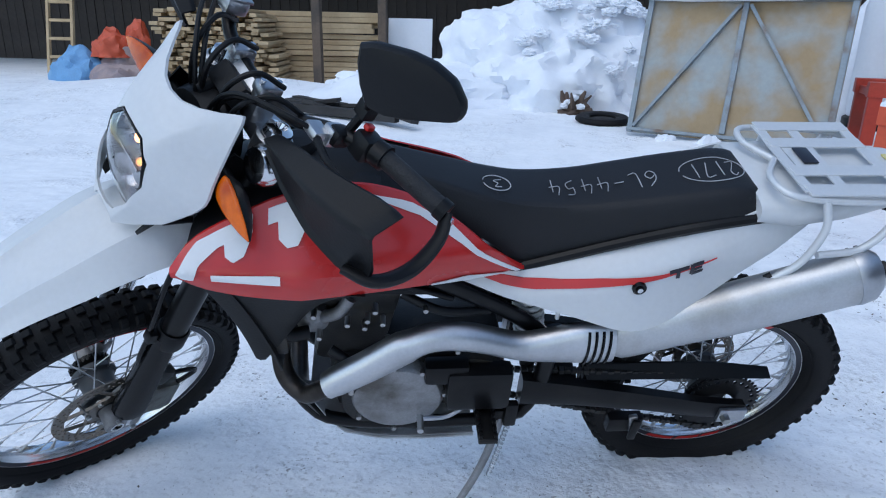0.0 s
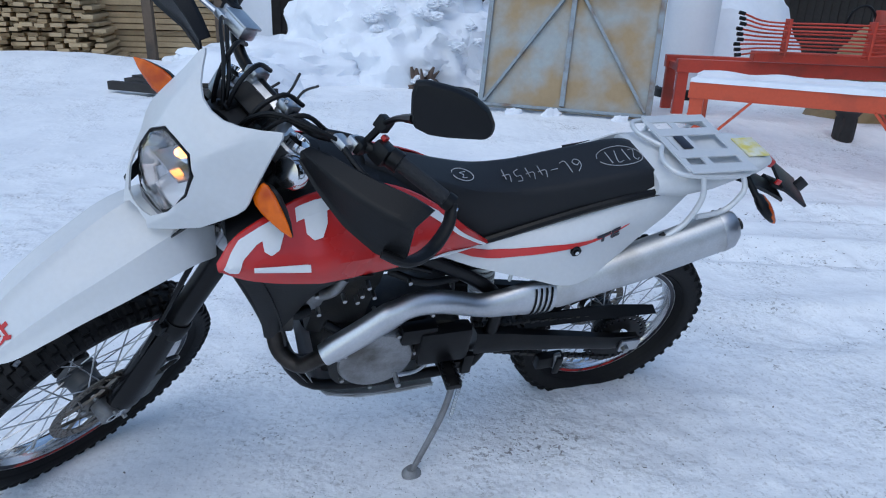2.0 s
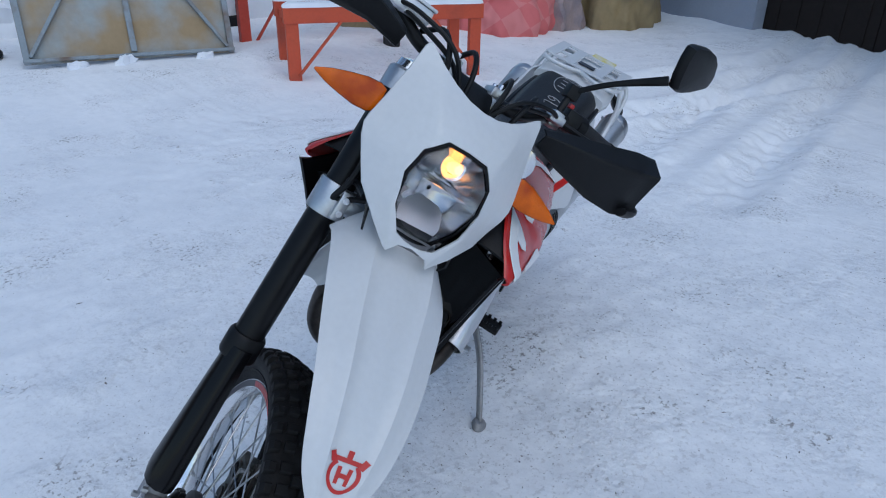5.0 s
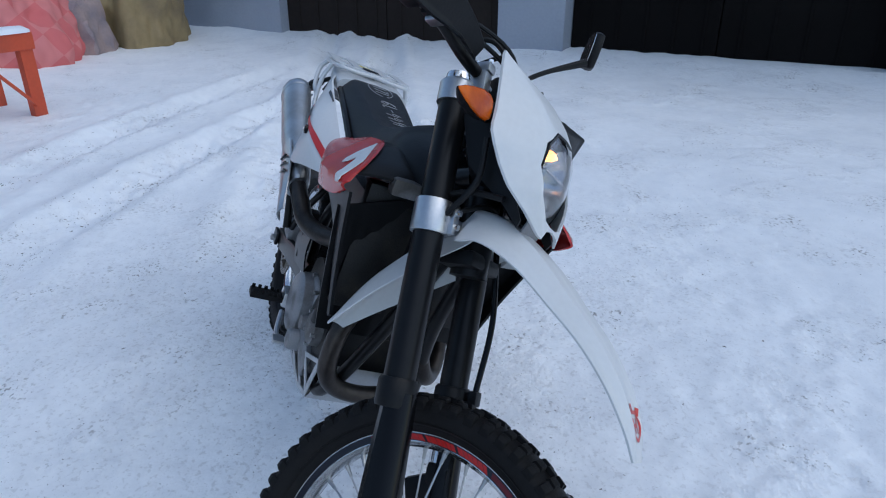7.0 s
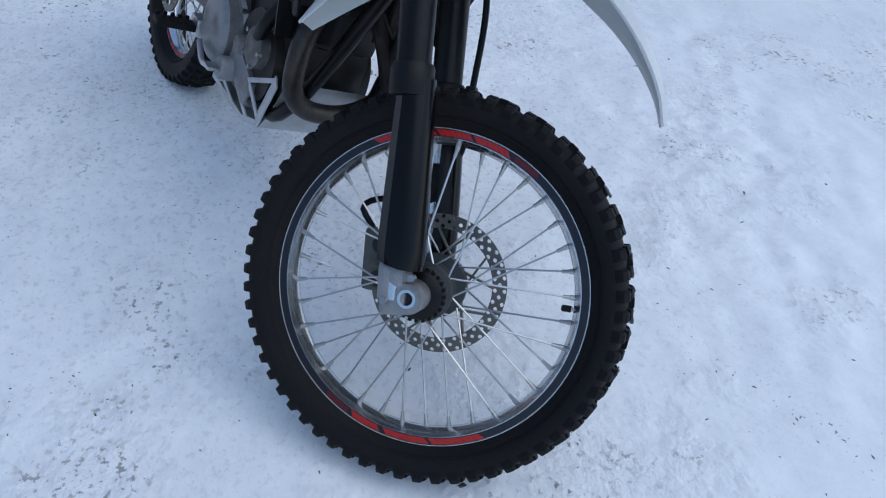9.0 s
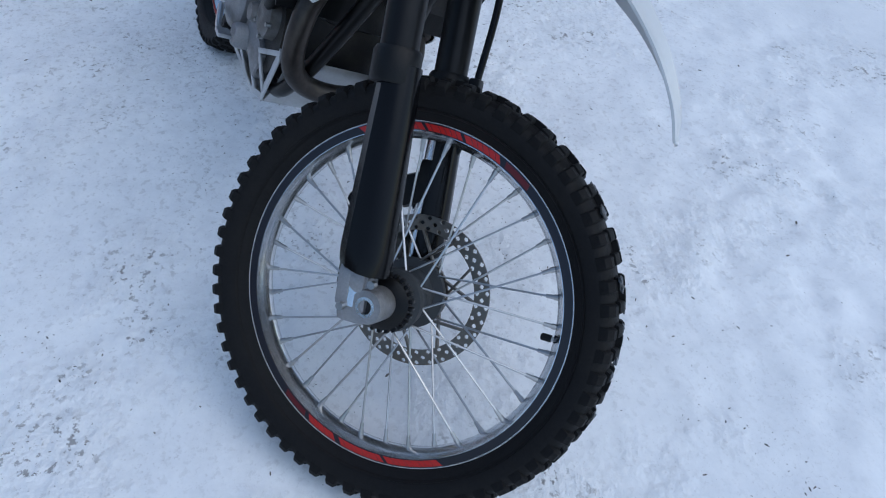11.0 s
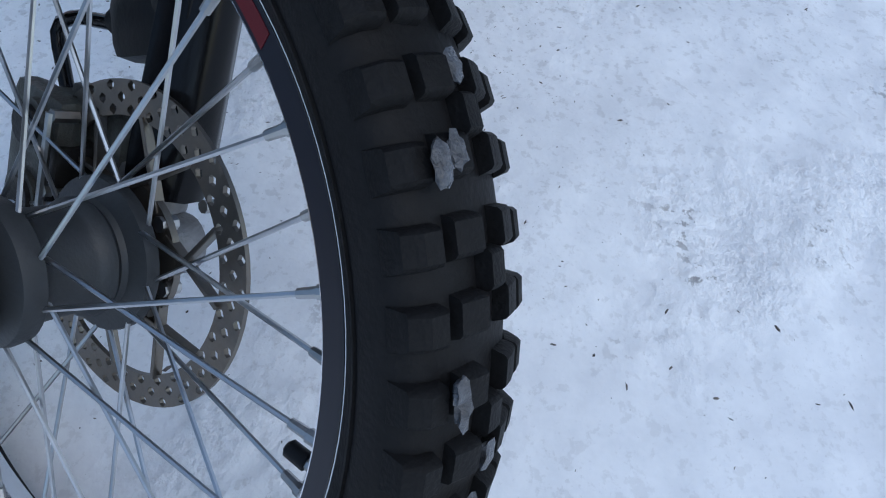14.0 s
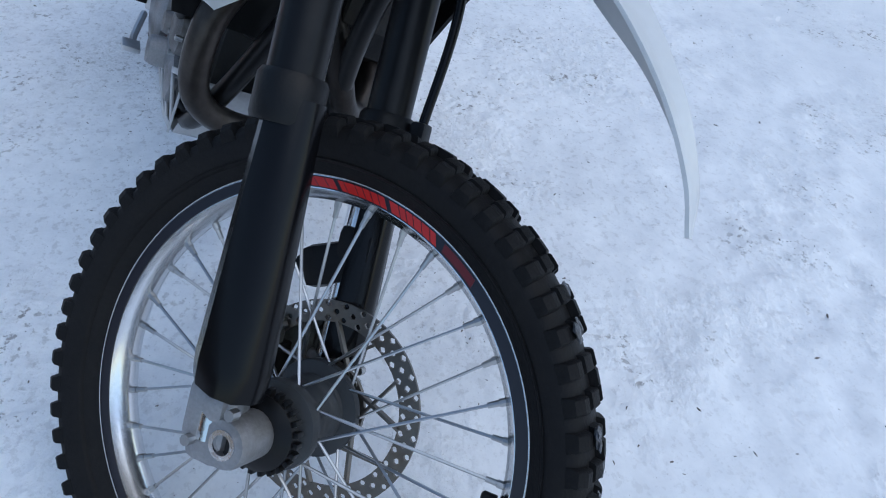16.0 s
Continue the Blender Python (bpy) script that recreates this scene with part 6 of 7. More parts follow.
# side panels and tail
for s in (1, -1):
    low = [(0.693, 0.787), (0.58, 0.762), (0.45, 0.737), (0.37, 0.716), (0.31, 0.716), (0.25, 0.742), (0.15, 0.805), (0.04, 0.880), (-0.02, 0.925)]
    high = [(0.690, 0.792), (0.60, 0.812), (0.54, 0.823), (0.46, 0.848), (0.36, 0.876), (0.26, 0.904), (0.16, 0.936), (0.10, 0.955), (0.02, 0.965), (-0.02, 0.968)]

    def panel_y(x, z, s=s):
        y = 0.150 + 0.055 * math.exp(-((x - 0.36) / 0.22) ** 2) + 0.02 * max(0, 0.82 - z) / 0.1 - 0.30 * max(0, z - 0.86) - 0.10 * max(0, 0.12 - x)
        top = float(np.interp(-x, [-p[0] for p in high], [p[1] for p in high]))
        near = max(0.0, 1 - max(0, top - z) / 0.05) ** 1.6
        return s * (y - max(0, y - 0.140) * near)

    side = (lpart if s > 0 else bpart)("side_panel", sheet(low, high, lambda x, z, u, v, s=s: (x, panel_y(x, z, s), z), (0, -s * 0.006, 0), 34, 12), WHITE, "white plastic side panel")

    def mark(name, pts_lo, pts_hi, material, lift=0.0035, n=10, m=3, s=s, side=side):
        part(name, sheet(pts_lo, pts_hi, lambda x, z, u, v: (x, panel_y(x, z, s) + s * lift, z), (0, -s * 0.002, 0), n, m, curve=False), material, side)

    mark("red_stripe", [(0.665, 0.800), (0.60, 0.788), (0.55, 0.788), (0.42, 0.815), (0.31, 0.836), (0.20, 0.868)], [(0.62, 0.803), (0.56, 0.802), (0.50, 0.811), (0.42, 0.827), (0.31, 0.844), (0.20, 0.869)], DECALRED, n=24)
    # two block letters built of bars
    for bars in ([((0.295, 0.849), (0.257, 0.858), 0.006), ((0.278, 0.851), (0.275, 0.834), 0.008)], [((0.250, 0.860), (0.228, 0.865), 0.006), ((0.249, 0.850), (0.230, 0.855), 0.005), ((0.248, 0.841), (0.226, 0.846), 0.006), ((0.251, 0.862), (0.248, 0.841), 0.008)]):
        for (xa, za), (xb, zb), w in bars:
            if abs(xa - xb) > abs(za - zb):
                mark("letter_bar", [(xa, za - w / 2), (xb, zb - w / 2)], [(xa, za + w / 2), (xb, zb + w / 2)], DECALBLACK, 0.0042, 4, 2)
            else:
                mark("letter_bar", [(xa + w / 2, za), (xb + w / 2, zb)], [(xa - w / 2, za), (xb - w / 2, zb)], DECALBLACK, 0.0042, 4, 2)
    # flat black strip paints the shade of a vent slot; nothing is cut
    mark("vent_shade_strip", [(0.265, 0.905), (0.19, 0.918)], [(0.27, 0.912), (0.185, 0.925)], DECALBLACK, 0.004, 6, 2)
    cy = panel_y(0.350, 0.818, s) + s * 0.006
    part("lock", lathe([(0.001, cy + s * 0.006), (0.007, cy + s * 0.006), (0.0075, cy + s * 0.003), (0.0135, cy + s * 0.003), (0.014, cy - s * 0.004), (0.001, cy - s * 0.004)], 20, center=(0.350, 0, 0.818)), GLOSS, side, "black round lock")
    part("lock_core", lathe([(0.001, cy + s * 0.0075), (0.0055, cy + s * 0.0075), (0.0058, cy + s * 0.005)], 12, center=(0.350, 0, 0.818)), CHROME, side)
tail = []
for x, w, top, bot in ((0.13, 0.120, 0.975, 0.915), (0.05, 0.125, 0.985, 0.905), (-0.05, 0.115, 0.985, 0.915), (-0.13, 0.098, 0.987, 0.930), (-0.21, 0.082, 0.988, 0.940), (-0.265, 0.058, 0.982, 0.950), (-0.278, 0.036, 0.974, 0.956)):
    tail.append([(x, w * math.copysign(abs(math.cos(a)) ** 0.6, math.cos(a)), (top + bot) / 2 + (top - bot) / 2 * math.copysign(abs(math.sin(a)) ** 0.7, math.sin(a))) for a in np.linspace(0, 2 * np.pi, 24, endpoint=False)])
tail_ob = bpart("tail_fairing", loft(tail), WHITE, "white plastic tail fairing")
part("paper_tag", box(-0.215, 0.012, 0.990, 0.070, 0.085, 0.004, 0.001), YELLOW, tail_ob, "yellow sticker")
bpart("rear_mudguard", sheet([(-0.16, -0.060), (-0.40, -0.052)], [(-0.16, 0.060), (-0.40, 0.052)], lambda x, y, u, v: (x, y, 0.945 - 0.085 * u - 0.020 * u * u - 0.016 * abs(2 * v - 1)), (0, 0, -0.010), 12, 7, curve=False), BLACK, "black rear mudguard")
bpart("tail_lamp", box(-0.290, 0, 0.948, 0.040, 0.075, 0.026, 0.008, (0, -20, 0)), DECALRED, "red tail lamp")
holder = bpart("plate_holder", box(-0.435, 0.01, 0.850, 0.165, 0.110, 0.010, 0.004, (-18, -30, 0)), BLACK, "black plate holder")
part("holder_arm", bar((-0.36, 0.0, 0.860), (-0.47, 0.0, 0.818), 0.050, 0.014, 0.003), BLACK, holder)
part("holder_hook", box(-0.405, 0.07, 0.895, 0.045, 0.012, 0.030, 0.003, (0, -34, 0)), BLACK, holder)
part("reflector", box(-0.330, 0.060, 0.898, 0.020, 0.006, 0.016, 0.002, (0, -20, 0)), DECALRED, holder, "small red reflector")
for s in (1, -1):
    root, way = Vector((-0.205, s * 0.060, 0.925)), Vector((-0.62, s * 0.42, -0.66)).normalized()
    st = bpart("rear_indicator", tube([tuple(root), tuple(root + 0.075 * way + Vector((0.028, s * 0.025, 0.010)))], 0.009, 10, smooth=False), BLACK, "amber rear indicator")
    u0 = way.cross(Vector((0, 0, 1))).normalized()
    v0 = u0.cross(way)
    rr = []
    for d, a in ((0.055, 0.010), (0.068, 0.022), (0.095, 0.027), (0.125, 0.023), (0.150, 0.012), (0.158, 0.004)):
        c = root + way * d + Vector((0.020, s * 0.022, 0.008))
        rr.append([tuple(c + u0 * (a * math.cos(t)) + v0 * (0.62 * a * math.sin(t))) for t in np.linspace(0, 2 * np.pi, 14, endpoint=False)])
    part("indicator_shell", loft(rr), BLACK, st)
    part("indicator_lens", loft([[(p[0] - 0.007, p[1], p[2] - 0.003) for p in r] for r in rr[1:]]), AMBER, st)

# carrier rack
rack = bpart("carrier_rack", box(0.035, 0, 1.039, 0.05, 0.12, 0.004, 0.001), RACKWHITE, "pale metal carrier rack with slots", smooth=False)
rack.matrix_basis = Matrix.Translation((-0.022, 0, -0.038))
for x in (0.075, 0.005, -0.11):
    part("rack_slat", box(x, 0, 1.0405, 0.022, 0.24, 0.004, 0.001), RACKWHITE, rack, smooth=False)
for y in (-0.115, -0.05, 0.05, 0.115):
    part("rack_slat", box(-0.02, y, 1.042, 0.20, 0.034, 0.004, 0.001), RACKWHITE, rack, smooth=False)
# solid black pad in place of the shade in the plate's slot
part("rack_slot_shade", box(0.028, 0.0, 1.0445, 0.03, 0.055, 0.003, 0.001), DECALBLACK, rack)
for s in (1, -1):
    part("rack_tube", tube([(0.09, s * 0.0, 1.035), (0.125, s * 0.06, 1.035), (0.115, s * 0.115, 1.035), (0.05, s * 0.13, 1.03), (-0.06, s * 0.13, 1.025), (-0.125, s * 0.105, 1.022), (-0.135, 0, 1.022)], 0.0065, 10), RACKWHITE, rack)
    part("rack_strut", tube([(0.045, s * 0.132, 1.03), (0.035, s * 0.15, 0.975), (0.055, s * 0.155, 0.90), (0.10, s * 0.155, 0.855)], 0.0075, 10), RACKWHITE, rack)
    part("rack_strut", tube([(-0.09, s * 0.122, 1.022), (-0.095, s * 0.145, 0.985), (-0.055, s * 0.152, 0.930), (0.03, s * 0.155, 0.918)], 0.0075, 10), RACKWHITE, rack)
    part("rack_foot", tube([(0.095, s * 0.150, 0.860), (0.112, s * 0.150, 0.845)], 0.010, 8, smooth=False), BLACK, rack)

# ---- exhaust ----
for s in (1, -1):
    y = 0.195 * s
    axis0, axis1 = Vector((0.352, y * 0.95, 0.648)), Vector((-0.118, y * 1.02, 0.840))
    d = (axis1 - axis0).normalized()
    up = Vector((0, 0, 1)) - d * d.z
    up.normalize()
    out = d.cross(up)

    def ring(t, a, b, n=26):
        c = axis0 + (axis1 - axis0) * t
        return [c + up * (b * math.sin(q)) + out * (a * math.cos(q)) for q in np.linspace(0, 2 * np.pi, n, endpoint=False)]

    muf = (lpart if s > 0 else bpart)("muffler", loft([ring(-0.03, 0.030, 0.040), ring(0.0, 0.036, 0.052), ring(0.05, 0.038, 0.055), ring(0.30, 0.043, 0.057), ring(0.45, 0.048, 0.060), ring(0.93, 0.049, 0.062)]), MUFFLER, "brushed aluminium muffler")
    part("end_cap", loft([ring(0.925, 0.0500, 0.0630), ring(0.935, 0.0510, 0.0645), ring(0.985, 0.0485, 0.061), ring(1.018, 0.036, 0.046), ring(1.020, 0.02, 0.024)]), ALU, muf, "dented silver end cap")
    part("tail_pipe", loft([ring(1.0, 0.017, 0.017, 16), ring(1.055, 0.017, 0.017, 16), ring(1.055, 0.014, 0.014, 16), ring(1.0, 0.014, 0.014, 16)], caps=False), DARKCAST, muf)
    for t, q in ((0.05, -0.3), (0.19, -0.2), (0.30, 0.9), (0.955, 0.4), (0.955, 1.2), (0.955, -0.5)):
        p = ring(t, 0.0515 if t > 0.9 else 0.041, 0.065 if t > 0.9 else 0.057, 60)[int((q if s < 0 else math.pi - q) % (2 * math.pi) / (2 * math.pi) * 60) % 60]
        part("rivet", lathe([(0.001, 0.004), (0.004, 0.003), (0.005, -0.004), (0.001, -0.004)], 8, "y", center=tuple(p)), BOLT, muf)
    # mid pipe shield; black bars at its rear stand in for shaded slots
    if s > 0:
        path = [(0.362, 0.188, 0.647), (0.43, 0.186, 0.642), (0.50, 0.180, 0.630), (0.56, 0.176, 0.628), (0.66, 0.172, 0.652), (0.735, 0.172, 0.655), (0.79, 0.178, 0.634), (0.87, 0.186, 0.584), (0.957, 0.190, 0.530)]
        (lpart if s > 0 else bpart)("mid_pipe", tube(path, 0.026, 14, steps=40), HEADER)
    else:
        path = [(0.395, -0.190, 0.655), (0.45, -0.18, 0.63), (0.52, -0.165, 0.60), (0.60, -0.13, 0.60), (0.70, -0.08, 0.63)]
        (lpart if s > 0 else bpart)("mid_pipe", tube(path, 0.026, 14, steps=30), HEADER)
    line = spline(path, 44 if s > 0 else 20)
    if s > 0:
        rows = []
        for i, p in enumerate(line):
            t = i / (len(line) - 1)
            a, b = 0.036, float(np.interp(t, (0, 0.10, 0.22, 0.34, 0.60, 0.66, 0.70, 0.95, 1), (0.058, 0.056, 0.042, 0.031, 0.034, 0.035, 0.043, 0.036, 0.030)))
            tan = line[min(i + 1, len(line) - 1)] - line[max(i - 1, 0)]
            tan = tan / np.linalg.norm(tan)
            upv = np.array([0, 0, 1.0]) - tan * tan[2]
            upv /= np.linalg.norm(upv)
            outv = np.array([0, 1.0, 0])
            arc = [p + outv * a * math.cos(q) + upv * b * math.sin(q) for q in np.linspace(-1.35, 1.75, 16)]
            arc += [p + outv * (a - 0.003) * math.cos(q) + upv * (b - 0.003) * math.sin(q) for q in np.linspace(1.75, -1.35, 16)]
            rows.append(arc)
        shield = lpart("heat_shield", loft(rows), ALU, "bright aluminium exhaust heat shield")
        for k in range(4):
            i0 = 1 + k
            p = line[i0]
            part("slot_shade_bar", tube([(p[0], p[1] + 0.0365 * math.cos(q) + 0.0005, p[2] + 0.0580 * math.sin(q)) for q in np.linspace(-0.85, 1.0, 8)], 0.0032, 6), GLOSS, shield)
        for i0, q in ((32, -0.9), (39, -0.9), (22, -1.1)):
            p = line[i0]
            part("shield_screw", lathe([(0.001, 0.005), (0.005, 0.004), (0.006, -0.003), (0.001, -0.003)], 8, "y", center=(p[0], p[1] + 0.036 * math.cos(q), p[2] + 0.040 * math.sin(q))), BOLT, shield)
    else:
        bpart("heat_shield", sheet([(0.20, 0.665), (0.34, 0.60), (0.46, 0.56)], [(0.22, 0.75), (0.36, 0.70), (0.46, 0.60)], lambda x, z, u, v: (x, -0.225 - 0.012 * math.sin(math.pi * v), z), (0, 0.004, 0), 14, 6), ALU, "slotted aluminium heat shield")
        # solid black bars imitate the dark of the shield's slots
        for k in range(3):
            bpart("slot_shade_bar", bar((0.26 + 0.03 * k, -0.237, 0.685 - 0.012 * k), (0.30 + 0.03 * k, -0.236, 0.715 - 0.015 * k), 0.008, 0.004), GLOSS)
lpart("header_pipe", tube([(0.985, 0.045, 0.66), (1.035, 0.050, 0.635), (1.062, 0.085, 0.565), (1.058, 0.125, 0.490), (1.015, 0.165, 0.466), (0.97, 0.185, 0.505), (0.90, 0.188, 0.560)], 0.0215, 16, steps=44), HEADER, "heat-stained header pipe")
lpart("header_pipe", tube([(0.985, -0.045, 0.66), (1.04, -0.07, 0.635), (1.068, -0.105, 0.56), (1.068, -0.10, 0.46), (1.050, -0.05, 0.408), (1.040, 0.04, 0.400), (1.025, 0.12, 0.430), (0.98, 0.165, 0.470)], 0.0215, 16, steps=44), HEADER, "heat-stained header pipe")

# ---- engine ----
bpart("cylinder", box(0.90, 0, 0.60, 0.15, 0.15, 0.20, 0.02, (0, -12, 0)), DARKCAST, "dark cast engine cylinder")
bpart("cylinder_head", join(box(0.885, 0, 0.715, 0.17, 0.17, 0.09, 0.025, (0, -12, 0)), tube([(0.90, -0.09, 0.74), (0.90, 0.095, 0.74)], 0.035, 16, smooth=False)), DARKCAST)
bpart("crankcase", join(box(0.76, 0, 0.45, 0.40, 0.20, 0.20, 0.05), tube([(0.83, -0.12, 0.42), (0.83, 0.12, 0.42)], 0.105, 28, smooth=False), tube([(0.64, -0.11, 0.46), (0.64, 0.11, 0.46)], 0.085, 24, smooth=False)), DARKCAST, "dark engine crankcase")
cover = lpart("ignition_cover", lathe([(0.001, 0.166), (0.080, 0.166), (0.099, 0.162), (0.107, 0.152), (0.109, 0.11), (0.001, 0.11)], 44, center=(0.808, 0, 0.428)), CAST, "round grey ignition cover")
for k in range(7):
    a = 2 * math.pi * k / 7 + 0.3
    part("cover_bolt", lathe([(0.001, 0.168), (0.006, 0.167), (0.0065, 0.155), (0.001, 0.155)], 8, center=(0.808 + 0.108 * math.cos(a), 0, 0.428 + 0.108 * math.sin(a))), BOLT, cover)
bpart("sprocket_cover", join(box(0.625, 0.125, 0.47, 0.15, 0.05, 0.13, 0.018), box(0.70, 0.12, 0.52, 0.10, 0.04, 0.06, 0.012)), SATIN)
lpart("water_pump", join(lathe([(0.001, 0.140), (0.020, 0.138), (0.034, 0.125), (0.036, 0.09), (0.001, 0.09)], 24, center=(0.985, 0, 0.655)), tube([(0.97, 0.12, 0.66), (0.93, 0.135, 0.69), (0.905, 0.13, 0.725)], 0.014, 12)), CAST, "grey thermostat housing")
for pts, r, material in (([(1.08, 0.13, 0.69), (1.03, 0.13, 0.66), (0.99, 0.12, 0.655)], 0.015, BLACK), ([(0.95, 0.12, 0.60), (0.90, 0.14, 0.57), (0.86, 0.13, 0.52)], 0.012, BLACK), ([(0.80, 0.10, 0.74), (0.72, 0.13, 0.72), (0.62, 0.11, 0.70)], 0.010, BLACK), ([(0.86, 0.11, 0.77), (0.78, 0.125, 0.78), (0.70, 0.12, 0.745)], 0.007, GLOSS)):
    bpart("coolant_hose", tube(pts, r, 12), material)
bpart("throttle_body", join(tube([(0.80, 0, 0.72), (0.66, 0, 0.76)], 0.04, 18, smooth=False), box(0.72, 0.06, 0.74, 0.05, 0.05, 0.05, 0.01)), DARKCAST)
bpart("airbox", box(0.50, 0, 0.77, 0.24, 0.19, 0.15, 0.03), BLACK)
random.seed(33)
for k in range(9):
    x, z = random.uniform(0.66, 1.0), random.uniform(0.62, 0.79)
    bpart("engine_bolt", lathe([(0.001, 0.136), (0.0055, 0.135), (0.006, 0.110), (0.001, 0.110)], 8, center=(x, random.uniform(-0.01, 0.01), z)), BOLT)
# right-hand covers
rc = bpart("clutch_cover", lathe([(0.001, -0.158), (0.060, -0.157), (0.078, -0.153), (0.085, -0.145), (0.087, -0.10), (0.001, -0.10)], 40, center=(0.635, 0, 0.402)), CAST, "round grey clutch cover")
part("cover_skirt", lathe([(0.001, -0.120), (0.092, -0.120), (0.098, -0.112), (0.098, -0.08), (0.001, -0.08)], 40, center=(0.650, 0, 0.400)), CAST, rc)
for k in range(9):
    a = 2 * math.pi * k / 9 + 0.2
    part("cover_bolt", lathe([(0.001, -0.126), (0.006, -0.125), (0.0065, -0.112), (0.001, -0.112)], 8, center=(0.650 + 0.095 * math.cos(a), 0, 0.400 + 0.095 * math.sin(a))), BOLT, rc)
pump = bpart("pump_cover", join(lathe([(0.001, -0.150), (0.030, -0.149), (0.044, -0.142), (0.048, -0.10), (0.001, -0.10)], 28, center=(0.855, 0, 0.448)), lathe([(0.001, -0.158), (0.018, -0.157), (0.022, -0.145), (0.022, -0.12), (0.001, -0.12)], 20, center=(0.800, 0, 0.428)), box(0.79, -0.110, 0.36, 0.16, 0.05, 0.08, 0.02, (0, 20, 0))), CAST, "grey water pump cover")
part("pump_hose", tube([(0.87, -0.14, 0.48), (0.905, -0.145, 0.53), (0.93, -0.12, 0.60)], 0.015, 12), BLACK, pump, "black coolant hose")
for k in range(5):
    a = 2 * math.pi * k / 5
    part("cover_bolt", lathe([(0.001, -0.150), (0.005, -0.149), (0.0055, -0.138), (0.001, -0.138)], 8, center=(0.855 + 0.043 * math.cos(a), 0, 0.448 + 0.043 * math.sin(a))), BOLT, pump)
bpart("filter_cover", lathe([(0.001, -0.165), (0.024, -0.163), (0.028, -0.155), (0.03, -0.10), (0.001, -0.10)], 20, center=(0.745, 0, 0.345)), CAST)

# skid plate
SKID = [(1.005, 0.440), (0.968, 0.352), (0.934, 0.300), (0.845, 0.268), (0.74, 0.262), (0.62, 0.268)]
skid = bpart("skid_plate", sheet(SKID, SKID, lambda x, z, u, v: (x, -0.118 + 0.236 * v, z), (0, 0, -0.004), 28, 8, curve=False), SKIDALU, "folded aluminium skid plate")
part("folded_edge", sheet([(1.010, 0.405), (0.965, 0.330), (0.90, 0.282), (0.80, 0.262), (0.62, 0.268)], [(1.018, 0.420), (0.972, 0.346), (0.905, 0.296), (0.80, 0.275), (0.62, 0.281)], lambda x, z, u, v: (x, 0.112 + 0.008 * v, z), (0, -0.003, 0), 18, 3, curve=False), SKIDALU, skid, "bright folded edge of the skid plate")


def skid_side(x, z):
    return Vector((x, -0.120 - 0.10 * (z - 0.265), z))


# the right side is cut out between a rim and two struts
for a, b, w in (((0.62, 0.272), (0.842, 0.272), 0.012), ((0.838, 0.271), (0.932, 0.306), 0.012), ((0.928, 0.306), (0.998, 0.436), 0.032), ((0.66, 0.280), (0.998, 0.438), 0.011), ((0.775, 0.330), (0.868, 0.284), 0.012), ((0.855, 0.368), (0.930, 0.318), 0.012), ((0.70, 0.296), (0.79, 0.268), 0.012)):
    part("side_strut", bar(tuple(skid_side(*a)), tuple(skid_side(*b)), 0.004, w, 0.001), SKIDALU, skid)


# ---- swingarm, chain, shock, pegs, stand ----
for s in (1, -1):
    rings = []
    for x, y, z, w, h in ((0.52, 0.100, 0.425, 0.020, 0.045), (0.40, 0.102, 0.410, 0.018, 0.036), (0.20, 0.105, 0.372, 0.016, 0.030), (0.05, 0.107, 0.338, 0.015, 0.028), (-0.055, 0.108, 0.328, 0.014, 0.024)):
        rings.append([(x, s * y + a * w, z + b * h) for a, b in ((-1, -0.7), (-0.7, -1), (0.7, -1), (1, -0.7), (1, 0.7), (0.7, 1), (-0.7, 1), (-1, 0.7))])
    arm = bpart("swingarm", loft(rings), SATIN, "black swingarm")
    part("axle_block", box(-0.02, s * 0.128, 0.33, 0.07, 0.012, 0.045, 0.004), ALU if s > 0 else SATIN, arm)
    part("axle_nut", lathe([(0.001, s * 0.152), (0.011, s * 0.150), (0.013, s * 0.136), (0.013, s * 0.125), (0.001, s * 0.125)], 6, center=(0, 0, 0.33)), BOLT, arm)
bpart("swingarm_bridge", box(0.42, 0, 0.41, 0.08, 0.20, 0.07, 0.015), SATIN)
bpart("chain_guard", sheet([(0.36, 0.445), (0.20, 0.440), (0.05, 0.437), (-0.10, 0.430)], [(0.36, 0.470), (0.20, 0.470), (0.05, 0.464), (-0.10, 0.440)], lambda x, z, u, v: (x, 0.098 - 0.025 * v, z), (0, -0.005, 0), 16, 4), BLACK, "black chain guard")


def chain():
    links = []
    for z0, z1 in ((0.478, 0.434), (0.408, 0.224)):
        for t in np.linspace(0, 1, 42):
            x, z = 0.62 * (1 - t), z0 + (z1 - z0) * t - (0.012 * math.sin(math.pi * t) if z0 < 0.45 else 0)
            links.append(box(x, 0.082, z, 0.0125, 0.015 if int(t * 41) % 2 else 0.011, 0.012, 0.0, (0, math.degrees(math.atan2(z0 - z1, 0.62)) * -1, 0)))
    return join(*links)


tagged(bpart("drive_chain", chain(), DARKCAST, smooth=False), "oily drive chain", kind="stuff")
bpart("chain_guide", join(box(0.235, 0.098, 0.275, 0.09, 0.03, 0.05, 0.006), box(0.215, 0.125, 0.275, 0.02, 0.01, 0.075, 0.004)), SATIN)
lpart("guide_bracket", box(0.215, 0.150, 0.282, 0.022, 0.012, 0.075, 0.004, (0, 12, 0)), ALU, "bright metal bracket")
coil = [(0.507 + 0.030 * math.cos(a) + 0.003 * a / 6.3, 0.055 + 0.030 * math.sin(a), 0.545 + 0.020 * a / (2 * math.pi)) for a in np.linspace(0, 2 * math.pi * 8, 130)]
